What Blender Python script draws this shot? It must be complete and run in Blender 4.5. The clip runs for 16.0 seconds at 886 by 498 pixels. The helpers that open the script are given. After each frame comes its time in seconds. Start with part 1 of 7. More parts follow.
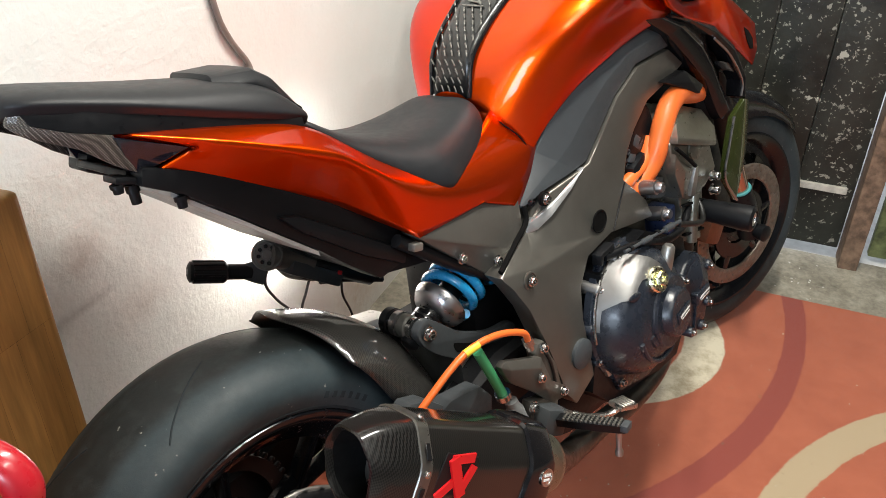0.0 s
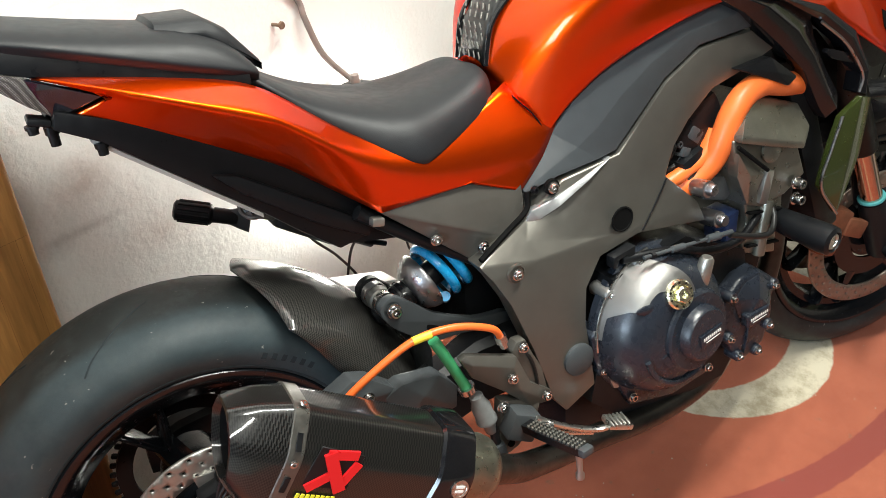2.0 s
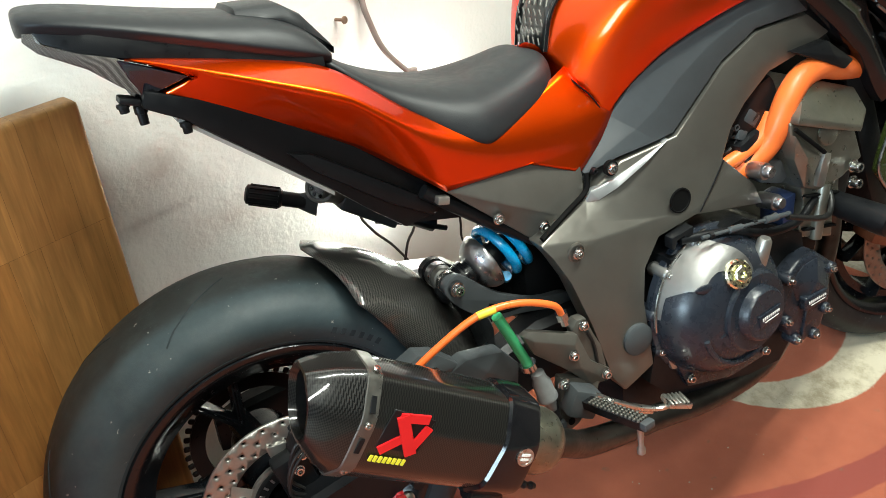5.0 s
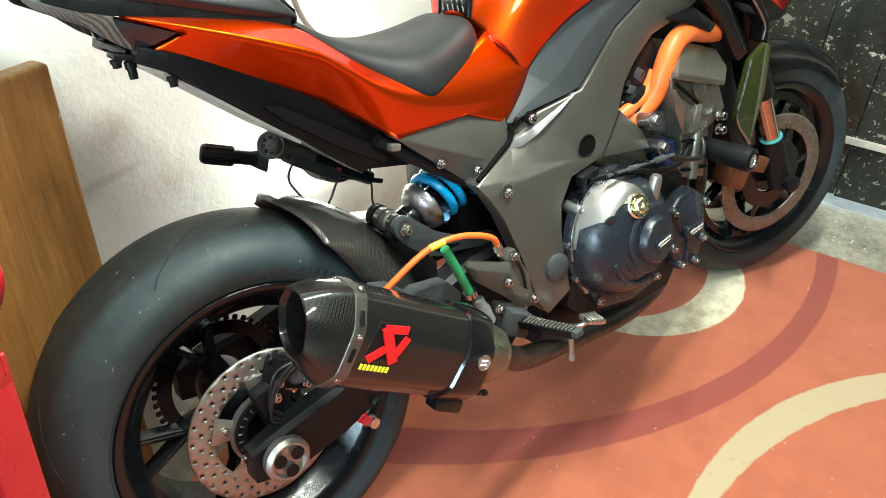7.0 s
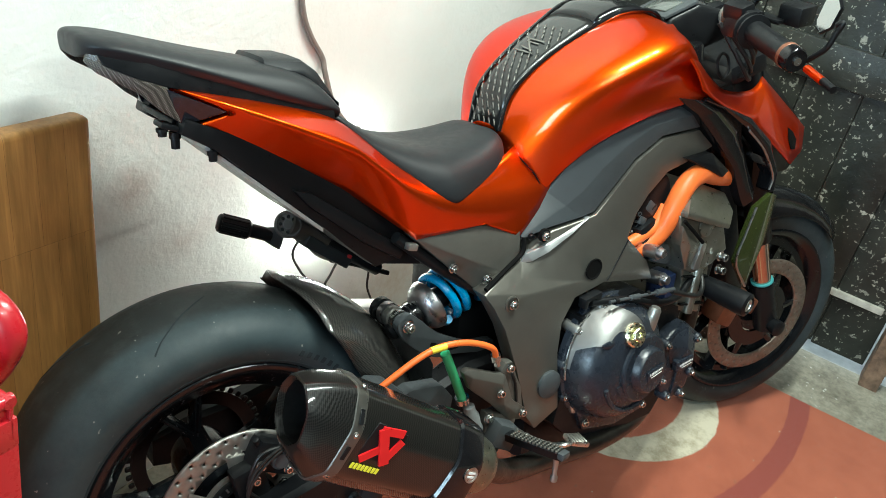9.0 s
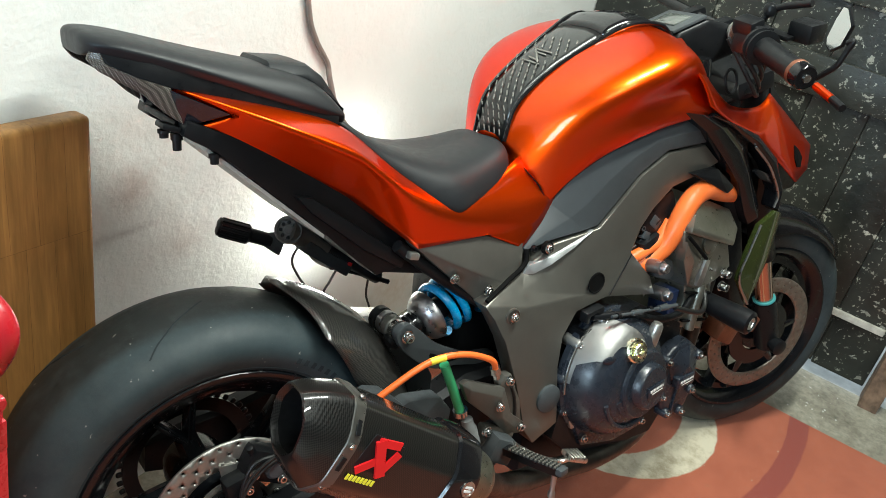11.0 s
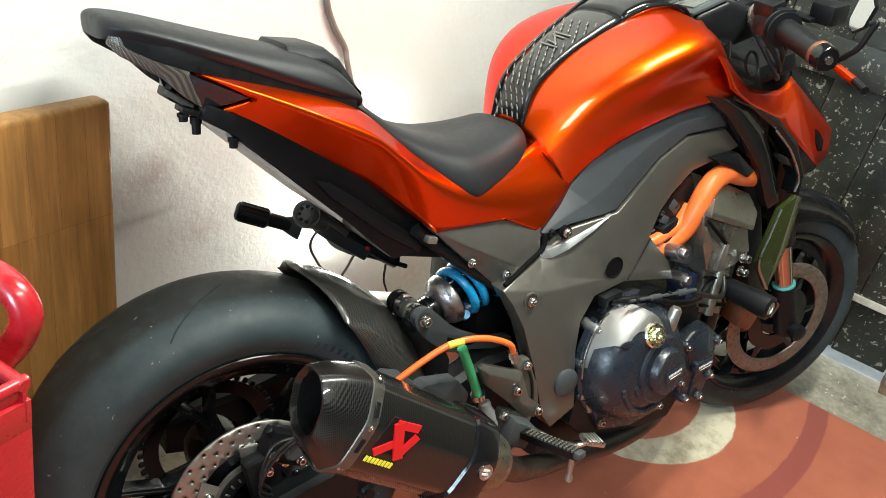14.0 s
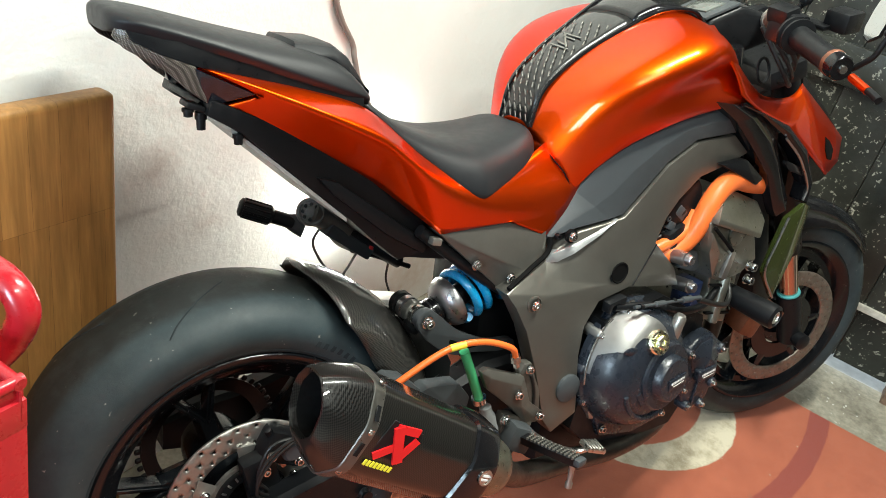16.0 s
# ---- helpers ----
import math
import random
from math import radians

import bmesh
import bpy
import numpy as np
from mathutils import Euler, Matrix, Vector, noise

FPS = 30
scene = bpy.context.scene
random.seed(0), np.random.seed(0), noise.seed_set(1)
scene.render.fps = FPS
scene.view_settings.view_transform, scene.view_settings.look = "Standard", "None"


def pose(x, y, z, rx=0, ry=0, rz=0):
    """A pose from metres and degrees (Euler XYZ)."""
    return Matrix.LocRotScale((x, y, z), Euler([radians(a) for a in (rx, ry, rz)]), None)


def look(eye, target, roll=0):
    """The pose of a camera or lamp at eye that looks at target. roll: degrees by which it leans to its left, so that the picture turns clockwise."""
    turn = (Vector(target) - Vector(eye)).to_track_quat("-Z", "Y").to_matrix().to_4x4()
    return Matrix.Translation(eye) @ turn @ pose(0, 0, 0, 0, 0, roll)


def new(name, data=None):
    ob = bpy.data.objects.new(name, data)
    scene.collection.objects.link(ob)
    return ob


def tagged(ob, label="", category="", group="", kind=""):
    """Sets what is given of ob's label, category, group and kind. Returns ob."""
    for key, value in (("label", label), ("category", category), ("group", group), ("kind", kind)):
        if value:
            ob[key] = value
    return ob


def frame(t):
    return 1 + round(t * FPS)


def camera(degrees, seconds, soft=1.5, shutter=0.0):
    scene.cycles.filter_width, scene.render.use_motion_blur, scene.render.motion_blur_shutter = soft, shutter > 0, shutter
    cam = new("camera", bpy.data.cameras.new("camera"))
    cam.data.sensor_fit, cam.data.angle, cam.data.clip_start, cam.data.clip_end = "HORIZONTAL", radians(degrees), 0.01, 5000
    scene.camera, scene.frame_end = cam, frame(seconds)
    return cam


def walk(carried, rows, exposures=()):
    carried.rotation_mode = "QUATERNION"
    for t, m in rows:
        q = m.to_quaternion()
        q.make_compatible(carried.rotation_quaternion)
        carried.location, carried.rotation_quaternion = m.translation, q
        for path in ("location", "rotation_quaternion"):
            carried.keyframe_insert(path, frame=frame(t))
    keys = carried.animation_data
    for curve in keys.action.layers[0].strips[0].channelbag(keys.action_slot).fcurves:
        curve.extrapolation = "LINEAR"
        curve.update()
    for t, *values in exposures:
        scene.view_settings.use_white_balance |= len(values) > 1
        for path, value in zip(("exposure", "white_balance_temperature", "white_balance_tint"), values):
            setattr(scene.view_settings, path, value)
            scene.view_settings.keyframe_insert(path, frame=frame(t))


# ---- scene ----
cam = camera(55.6, 16.0, 0.9)
PATH = [
    (0, (-0.443, -0.656, 1.273), (0.852, 0.493, 0.271), 2.5),
    (0.5, (-0.399, -0.632, 1.267), (0.838, 0.572, 0.257), 2.0),
    (1, (-0.222, -0.529, 1.266), (0.936, 0.626, 0.115), 6.5),
    (1.5, (-0.144, -0.65, 1.302), (0.864, 0.635, 0.147), 5.6),
    (2, (-0.114, -0.787, 1.305), (0.718, 0.611, 0.14), 1.9),
    (2.5, (-0.101, -0.834, 1.304), (0.623, 0.617, 0.132), -0.1),
    (3, (-0.104, -0.814, 1.295), (0.629, 0.64, 0.134), 0.1),
    (3.2, (-0.1, -0.803, 1.293), (0.609, 0.662, 0.13), 0.0),
    (5.3, (-0.21, -0.824, 1.278), (0.576, 0.628, 0.15), -0.3),
    (5.5, (-0.246, -0.801, 1.269), (0.722, 0.542, 0.147), 1.9),
    (6, (-0.347, -0.727, 1.251), (0.725, 0.532, 0.126), 2.8),
    (6.5, (-0.38, -0.794, 1.272), (0.688, 0.426, 0.102), 2.7),
    (7, (-0.389, -0.889, 1.292), (0.673, 0.377, 0.165), 3.7),
    (7.5, (-0.419, -0.894, 1.319), (0.68, 0.374, 0.231), 8.5),
    (8, (-0.42, -0.86, 1.329), (0.741, 0.437, 0.345), 11.1),
    (8.5, (-0.43, -0.848, 1.332), (0.732, 0.462, 0.365), 12.6),
    (9, (-0.437, -0.84, 1.326), (0.728, 0.469, 0.363), 13.0),
    (9.2, (-0.439, -0.843, 1.324), (0.724, 0.469, 0.362), 12.9),
    (11.5, (-0.431, -0.823, 1.317), (0.737, 0.503, 0.38), 14.8),
    (12, (-0.44, -0.821, 1.316), (0.702, 0.523, 0.372), 14.4),
    (12.5, (-0.444, -0.815, 1.307), (0.687, 0.532, 0.355), 14.3),
    (13, (-0.438, -0.821, 1.31), (0.692, 0.503, 0.325), 14.6),
    (13.5, (-0.432, -0.829, 1.309), (0.707, 0.487, 0.324), 14.2),
    (14, (-0.434, -0.829, 1.313), (0.701, 0.497, 0.336), 13.9),
    (14.5, (-0.433, -0.819, 1.3), (0.699, 0.508, 0.323), 13.7),
    (15, (-0.432, -0.81, 1.309), (0.702, 0.506, 0.317), 14.4),
    (15.5, (-0.422, -0.815, 1.31), (0.707, 0.507, 0.322), 14.5),
    (16, (-0.429, -0.812, 1.313), (0.702, 0.509, 0.327), 15.3),
]
walk(cam, [(t, look(eye, target, roll)) for t, eye, target, roll in PATH], [(0.0, -0.1, 6900, 13), (1.0, 0.2, 6800, 12), (1.5, 0.25, 6700, 10), (2.5, 0.15, 6700, 7), (3.2, 0.15, 6700, 5), (5.3, 0.3, 6600, 1), (6.5, 0.55, 6600, 0), (7.2, 0.55, 6500, -4), (8.0, 0.05, 6250, -4), (8.5, 0.05, 6200, -5), (9.2, 0.0, 6250, -3), (11.5, -0.05, 6500, 2), (12.5, -0.05, 6650, 3), (13.5, 0.12, 6700, 4), (15.0, 0.2, 6700, 4), (16.0, 0.2, 6700, 4)])

# ---- light ----
world = bpy.data.worlds.new("world")
scene.world = world
world.use_nodes = True
bg = world.node_tree.nodes["Background"]
bg.inputs[0].default_value, bg.inputs[1].default_value = (0.75, 0.86, 1.0, 1), 2.6

LEAN = 12.0                 # the motorcycle leans on its side stand
ROOM = 22.0                 # the room stands turned to the motorcycle by these degrees
room = Matrix.Rotation(radians(ROOM), 4, "Z")


def area(name, m, sx, sy, watts, colour):
    d = bpy.data.lights.new(name, "AREA")
    d.shape, d.size, d.size_y, d.energy, d.color = "RECTANGLE", sx, sy, watts, colour
    ob = new(name, d)
    ob.matrix_world = m
    return ob


# ---- materials ----
def nodes_of(name):
    m = bpy.data.materials.new(name)
    m.use_nodes = True
    nt = m.node_tree
    return m, nt, nt.nodes["Principled BSDF"]


def link(nt, a, b):
    nt.links.new(a, b)


def noise_node(nt, scale, detail=4.0, rough=0.6, coord="Object"):
    tc = nt.nodes.new("ShaderNodeTexCoord")
    n = nt.nodes.new("ShaderNodeTexNoise")
    n.inputs["Scale"].default_value, n.inputs["Detail"].default_value, n.inputs["Roughness"].default_value = scale, detail, rough
    link(nt, tc.outputs[coord], n.inputs["Vector"])
    return n


def ramp(nt, src, stops):
    r = nt.nodes.new("ShaderNodeValToRGB")
    while len(r.color_ramp.elements) < len(stops):
        r.color_ramp.elements.new(0.5)
    for e, (p, c) in zip(r.color_ramp.elements, stops):
        e.position = p
        e.color = (*c, 1) if len(c) == 3 else c
    link(nt, src, r.inputs[0])
    return r


def mixc(nt, fac, a, b):
    m = nt.nodes.new("ShaderNodeMix")
    m.data_type = "RGBA"
    for sock, val in ((m.inputs[0], fac), (m.inputs[6], a), (m.inputs[7], b)):
        if isinstance(val, (tuple, list)):
            sock.default_value = (*val, 1)
        elif isinstance(val, (int, float)):
            sock.default_value = val
        else:
            link(nt, val, sock)
    return m.outputs[2]


def bump(nt, bsdf, src, strength, dist=0.002):
    b = nt.nodes.new("ShaderNodeBump")
    b.inputs["Strength"].default_value, b.inputs["Distance"].default_value = strength, dist
    link(nt, src, b.inputs["Height"])
    link(nt, b.outputs[0], bsdf.inputs["Normal"])
    return b


def shade(c, k):
    return tuple(max(0.0, min(1.0, v * k)) for v in c)


def mat(name, colour, rough=0.5, metal=0.0, var=0.18, scale=18.0, grain=0.0, gscale=400.0, coat=0.0, rvar=0.12, gdist=0.001, spec=0.5):
    m, nt, b = nodes_of(name)
    n = noise_node(nt, scale)
    r = ramp(nt, n.outputs[0], [(0.3, shade(colour, 1 - var)), (0.7, shade(colour, 1 + var))])
    link(nt, r.outputs[0], b.inputs["Base Color"])
    n2 = noise_node(nt, scale * 4.3, 6.0)
    mr = nt.nodes.new("ShaderNodeMapRange")
    mr.inputs[1].default_value, mr.inputs[2].default_value = 0.3, 0.7
    mr.inputs[3].default_value, mr.inputs[4].default_value = max(0.02, rough - rvar), min(1.0, rough + rvar)
    link(nt, n2.outputs[0], mr.inputs[0])
    link(nt, mr.outputs[0], b.inputs["Roughness"])
    b.inputs["Metallic"].default_value = metal
    b.inputs["Specular IOR Level"].default_value = spec
    b.inputs["Coat Weight"].default_value = coat
    b.inputs["Coat Roughness"].default_value = 0.04
    if grain:
        g = noise_node(nt, gscale, 3.0)
        bump(nt, b, g.outputs[0], grain, gdist)
    return m


def glow(name, colour, strength):
    m, nt, b = nodes_of(name)
    b.inputs["Base Color"].default_value = (*colour, 1)
    b.inputs["Emission Color"].default_value = (*colour, 1)
    b.inputs["Emission Strength"].default_value = strength
    return m


def wall_plaster():
    m, nt, b = nodes_of("white_plaster")
    n = noise_node(nt, 2.2, 6.0)
    base = ramp(nt, n.outputs[0], [(0.3, (0.755, 0.765, 0.735)), (0.7, (0.835, 0.845, 0.82))])
    # hand smears and a grey scrape
    tc = nt.nodes.new("ShaderNodeTexCoord")
    out = base.outputs[0]
    for cx, cy, cz, sx, sz, dark, col in SMEARS:
        mp = nt.nodes.new("ShaderNodeMapping")
        mp.vector_type = "TEXTURE"
        mp.inputs[1].default_value, mp.inputs[3].default_value = (cx, cy, cz), (sx, 0.3, sz)
        link(nt, tc.outputs["Object"], mp.inputs[0])
        g = nt.nodes.new("ShaderNodeTexGradient")
        g.gradient_type = "SPHERICAL"
        link(nt, mp.outputs[0], g.inputs[0])
        nn = noise_node(nt, 38.0, 6.0)
        mu = nt.nodes.new("ShaderNodeMath")
        mu.operation = "MULTIPLY"
        link(nt, g.outputs["Fac"], mu.inputs[0])
        link(nt, nn.outputs[0], mu.inputs[1])
        m2 = nt.nodes.new("ShaderNodeMath")
        m2.operation, m2.inputs[1].default_value, m2.use_clamp = "MULTIPLY", dark, True
        link(nt, mu.outputs[0], m2.inputs[0])
        out = mixc(nt, m2.outputs[0], out, col)
    link(nt, out, b.inputs["Base Color"])
    b.inputs["Roughness"].default_value = 0.85
    n1, n2 = noise_node(nt, 95.0, 5.0, 0.6), noise_node(nt, 22.0, 4.0)
    ad = nt.nodes.new("ShaderNodeMath")
    ad.operation = "MULTIPLY_ADD"
    ad.inputs[1].default_value = 0.5
    link(nt, n1.outputs[0], ad.inputs[0])
    link(nt, n2.outputs[0], ad.inputs[2])
    bump(nt, b, ad.outputs[0], 0.42, 0.006)
    return m


def concrete():
    m, nt, b = nodes_of("worn_concrete")
    n, n2 = noise_node(nt, 7.0, 8.0, 0.7), noise_node(nt, 60.0, 6.0, 0.7)
    a = ramp(nt, n.outputs[0], [(0.3, (0.15, 0.135, 0.105)), (0.5, (0.31, 0.285, 0.225)), (0.7, (0.42, 0.395, 0.32))])
    c = ramp(nt, n2.outputs[0], [(0.3, (0.5, 0.5, 0.5)), (0.62, (1, 1, 1))])
    mm = nt.nodes.new("ShaderNodeMix")
    mm.data_type, mm.blend_type = "RGBA", "MULTIPLY"
    mm.inputs[0].default_value = 0.8
    link(nt, a.outputs[0], mm.inputs[6])
    link(nt, c.outputs[0], mm.inputs[7])
    v = nt.nodes.new("ShaderNodeTexVoronoi")
    v.inputs["Scale"].default_value = 30.0
    tc = nt.nodes.new("ShaderNodeTexCoord")
    link(nt, tc.outputs["Object"], v.inputs["Vector"])
    f = ramp(nt, v.outputs["Distance"], [(0.05, (1, 1, 1)), (0.11, (0, 0, 0))])
    pick = noise_node(nt, 5.0)
    p = ramp(nt, pick.outputs[0], [(0.55, (0, 0, 0)), (0.6, (1, 1, 1))])
    mu = nt.nodes.new("ShaderNodeMath")
    mu.operation = "MULTIPLY"
    link(nt, f.outputs[0], mu.inputs[0])
    link(nt, p.outputs[0], mu.inputs[1])
    link(nt, mixc(nt, mu.outputs[0], mm.outputs[2], (0.62, 0.61, 0.58)), b.inputs["Base Color"])
    b.inputs["Roughness"].default_value = 0.8
    bump(nt, b, n2.outputs[0], 0.6, 0.004)
    return m


def rug_weave():
    """Terracotta rug with a cream and a dark ring round one centre and a wider cream ring beside them."""
    m, nt, b = nodes_of("ringed_rug")
    tc = nt.nodes.new("ShaderNodeTexCoord")
    edge = noise_node(nt, 26.0, 5.0, 0.7)

    def disc(cx, cy, r):
        """1 inside a circle with a slightly frayed edge, 0 outside."""
        mp = nt.nodes.new("ShaderNodeMapping")
        mp.vector_type = "TEXTURE"
        mp.inputs[1].default_value, mp.inputs[3].default_value = (cx, cy, 0), (1, 1, 500)
        link(nt, tc.outputs["Object"], mp.inputs[0])
        ln = nt.nodes.new("ShaderNodeVectorMath")
        ln.operation = "LENGTH"
        link(nt, mp.outputs[0], ln.inputs[0])
        ad = nt.nodes.new("ShaderNodeMath")
        ad.operation, ad.inputs[1].default_value = "MULTIPLY_ADD", 0.012
        link(nt, edge.outputs[0], ad.inputs[0])
        link(nt, ln.outputs["Value"], ad.inputs[2])
        mr = nt.nodes.new("ShaderNodeMapRange")
        mr.inputs[1].default_value, mr.inputs[2].default_value = r + 0.006 - 0.0022, r + 0.006 + 0.0022
        mr.inputs[3].default_value, mr.inputs[4].default_value = 1.0, 0.0
        link(nt, ad.outputs[0], mr.inputs[0])
        return mr.outputs[0]

    def band(outer, inner):
        sb = nt.nodes.new("ShaderNodeMath")
        sb.operation, sb.use_clamp = "SUBTRACT", True
        link(nt, disc(*outer), sb.inputs[0])
        link(nt, disc(*inner), sb.inputs[1])
        return sb.outputs[0]

    n, fine = noise_node(nt, 9.0, 6.0, 0.7), noise_node(nt, 900.0, 2.0)
    base = ramp(nt, n.outputs[0], [(0.3, (0.335, 0.084, 0.041)), (0.7, (0.420, 0.114, 0.057))]).outputs[0]
    spot = noise_node(nt, 34.0, 3.0)
    dirt = ramp(nt, spot.outputs[0], [(0.66, (0, 0, 0)), (0.74, (0.55, 0.55, 0.55))]).outputs[0]
    out = mixc(nt, band(*RING_DARK), base, (0.255, 0.050, 0.034))
    stain = ramp(nt, noise_node(nt, 14.0, 6.0, 0.7).outputs[0], [(0.35, (0.36, 0.30, 0.20)), (0.55, (0.60, 0.54, 0.41))]).outputs[0]
    out = mixc(nt, band(*RING_CREAM), out, stain)
    out = mixc(nt, band(*RING_TWO), out, (0.42, 0.32, 0.20))
    out = mixc(nt, dirt, out, (0.16, 0.10, 0.06))
    link(nt, out, b.inputs["Base Color"])
    b.inputs["Roughness"].default_value = 0.95
    b.inputs["Sheen Weight"].default_value = 0.15
    bump(nt, b, fine.outputs[0], 0.5, 0.002)
    return m


def door_paint():
    m, nt, b = nodes_of("flaking_black_paint")
    tc = nt.nodes.new("ShaderNodeTexCoord")
    warp = noise_node(nt, 20.0, 4.0)
    va = nt.nodes.new("ShaderNodeVectorMath")
    va.operation = "MULTIPLY_ADD"
    va.inputs[1].default_value = (0.03, 0.03, 0.03)
    link(nt, warp.outputs["Color"], va.inputs[0])
    link(nt, tc.outputs["Object"], va.inputs[2])

    def flakes(scale, lo, pscale, plo):
        v = nt.nodes.new("ShaderNodeTexNoise")
        v.inputs["Scale"].default_value, v.inputs["Detail"].default_value, v.inputs["Roughness"].default_value = scale, 7.0, 0.62
        link(nt, va.outputs[0], v.inputs["Vector"])
        f = ramp(nt, v.outputs[0], [(lo, (0, 0, 0)), (lo + 0.012, (1, 1, 1))])
        p = ramp(nt, noise_node(nt, pscale, 3.0).outputs[0], [(plo, (0, 0, 0)), (plo + 0.06, (1, 1, 1))])
        mu = nt.nodes.new("ShaderNodeMath")
        mu.operation = "MULTIPLY"
        link(nt, f.outputs[0], mu.inputs[0])
        link(nt, p.outputs[0], mu.inputs[1])
        return mu.outputs[0]

    n = noise_node(nt, 6.0, 6.0)
    base = ramp(nt, n.outputs[0], [(0.3, (0.009, 0.010, 0.009)), (0.7, (0.034, 0.037, 0.031))]).outputs[0]
    out = mixc(nt, flakes(34.0, 0.610, 6.0, 0.40), base, (0.22, 0.22, 0.19))
    out = mixc(nt, flakes(80.0, 0.625, 9.0, 0.40), out, (0.28, 0.28, 0.24))
    out = mixc(nt, flakes(15.0, 0.670, 4.0, 0.44), out, (0.36, 0.35, 0.30))
    link(nt, out, b.inputs["Base Color"])
    b.inputs["Roughness"].default_value = 0.36
    b.inputs["Specular IOR Level"].default_value = 0.35
    bump(nt, b, noise_node(nt, 45.0, 6.0).outputs[0], 0.5, 0.004)
    return m


def butcher_wood():
    """Oiled staves of uneven tone with long grain, blotches and a few dark knots."""
    m, nt, b = nodes_of("oiled_beech_staves")
    tc = nt.nodes.new("ShaderNodeTexCoord")
    mp = nt.nodes.new("ShaderNodeMapping")
    mp.inputs["Rotation"].default_value = (radians(90), 0, 0)
    link(nt, tc.outputs["Object"], mp.inputs[0])
    br = nt.nodes.new("ShaderNodeTexBrick")
    br.inputs["Scale"].default_value = 1.0
    br.inputs["Brick Width"].default_value, br.inputs["Row Height"].default_value = 0.043, 0.33
    br.inputs["Mortar Size"].default_value = 0.0002
    br.inputs["Color1"].default_value, br.inputs["Color2"].default_value = (0.340, 0.156, 0.041, 1), (0.470, 0.235, 0.070, 1)
    br.inputs["Mortar"].default_value = (0.15, 0.065, 0.02, 1)
    link(nt, mp.outputs[0], br.inputs["Vector"])

    def grain(scale, size, lo, hi, detail=8.0):
        st = nt.nodes.new("ShaderNodeMapping")
        st.inputs["Scale"].default_value = scale
        link(nt, tc.outputs["Object"], st.inputs[0])
        g = nt.nodes.new("ShaderNodeTexNoise")
        g.inputs["Scale"].default_value, g.inputs["Detail"].default_value, g.inputs["Distortion"].default_value = size, detail, 0.6
        link(nt, st.outputs[0], g.inputs["Vector"])
        return g, ramp(nt, g.outputs[0], [(0.3, (lo, lo, lo)), (0.7, (hi, hi, hi))]).outputs[0]

    out = br.outputs[0]
    for g, r in (grain((46, 46, 2.6), 2.0, 0.72, 1.08), grain((5, 5, 2), 2.2, 0.74, 1.12, 5.0), grain((160, 160, 14), 1.6, 0.86, 1.04)):
        mm = nt.nodes.new("ShaderNodeMix")
        mm.data_type, mm.blend_type = "RGBA", "MULTIPLY"
        mm.inputs[0].default_value = 1.0
        link(nt, out, mm.inputs[6])
        link(nt, r, mm.inputs[7])
        out = mm.outputs[2]
    link(nt, out, b.inputs["Base Color"])
    b.inputs["Roughness"].default_value = 0.46
    bump(nt, b, g.outputs[0], 0.2, 0.001)
    return m


def carbon(name="carbon_weave", cell=0.0018, dark=0.001, light=0.014, coat=1.0, turn=(-30, 45)):
    """Twill weave under clear lacquer: bundles of two tones whose gloss differs."""
    m, nt, b = nodes_of(name)
    tc = nt.nodes.new("ShaderNodeTexCoord")
    src = tc.outputs["Object"]
    for rot, size in (((0, turn[0], 0), (1, 1, 1)), ((turn[1], 0, 0), (1, 1, 1)), ((0, 0, 0), (1, 1, 0))):
        mp = nt.nodes.new("ShaderNodeMapping")
        mp.inputs["Rotation"].default_value, mp.inputs["Scale"].default_value = tuple(radians(a) for a in rot), size
        link(nt, src, mp.inputs[0])
        src = mp.outputs[0]
    ch = nt.nodes.new("ShaderNodeTexChecker")
    ch.inputs["Scale"].default_value = 1 / cell
    ch.inputs["Color1"].default_value, ch.inputs["Color2"].default_value = (dark, dark, dark, 1), (light, light * 0.96, light * 0.88, 1)
    link(nt, src, ch.inputs["Vector"])
    link(nt, ch.outputs[0], b.inputs["Base Color"])
    rr = nt.nodes.new("ShaderNodeMapRange")
    rr.inputs[3].default_value, rr.inputs[4].default_value = 0.50, 0.28
    link(nt, ch.outputs["Fac"], rr.inputs[0])
    link(nt, rr.outputs[0], b.inputs["Roughness"])
    b.inputs["Coat Weight"].default_value = coat
    cr = nt.nodes.new("ShaderNodeMapRange")
    cr.inputs[1].default_value, cr.inputs[2].default_value, cr.inputs[3].default_value, cr.inputs[4].default_value = 0.35, 0.7, 0.02, 0.09
    link(nt, noise_node(nt, 30.0, 5.0).outputs[0], cr.inputs[0])
    link(nt, cr.outputs[0], b.inputs["Coat Roughness"])
    b.inputs["Specular IOR Level"].default_value = 0.22
    bump(nt, b, ch.outputs["Fac"], 0.05, 0.0003)
    return m


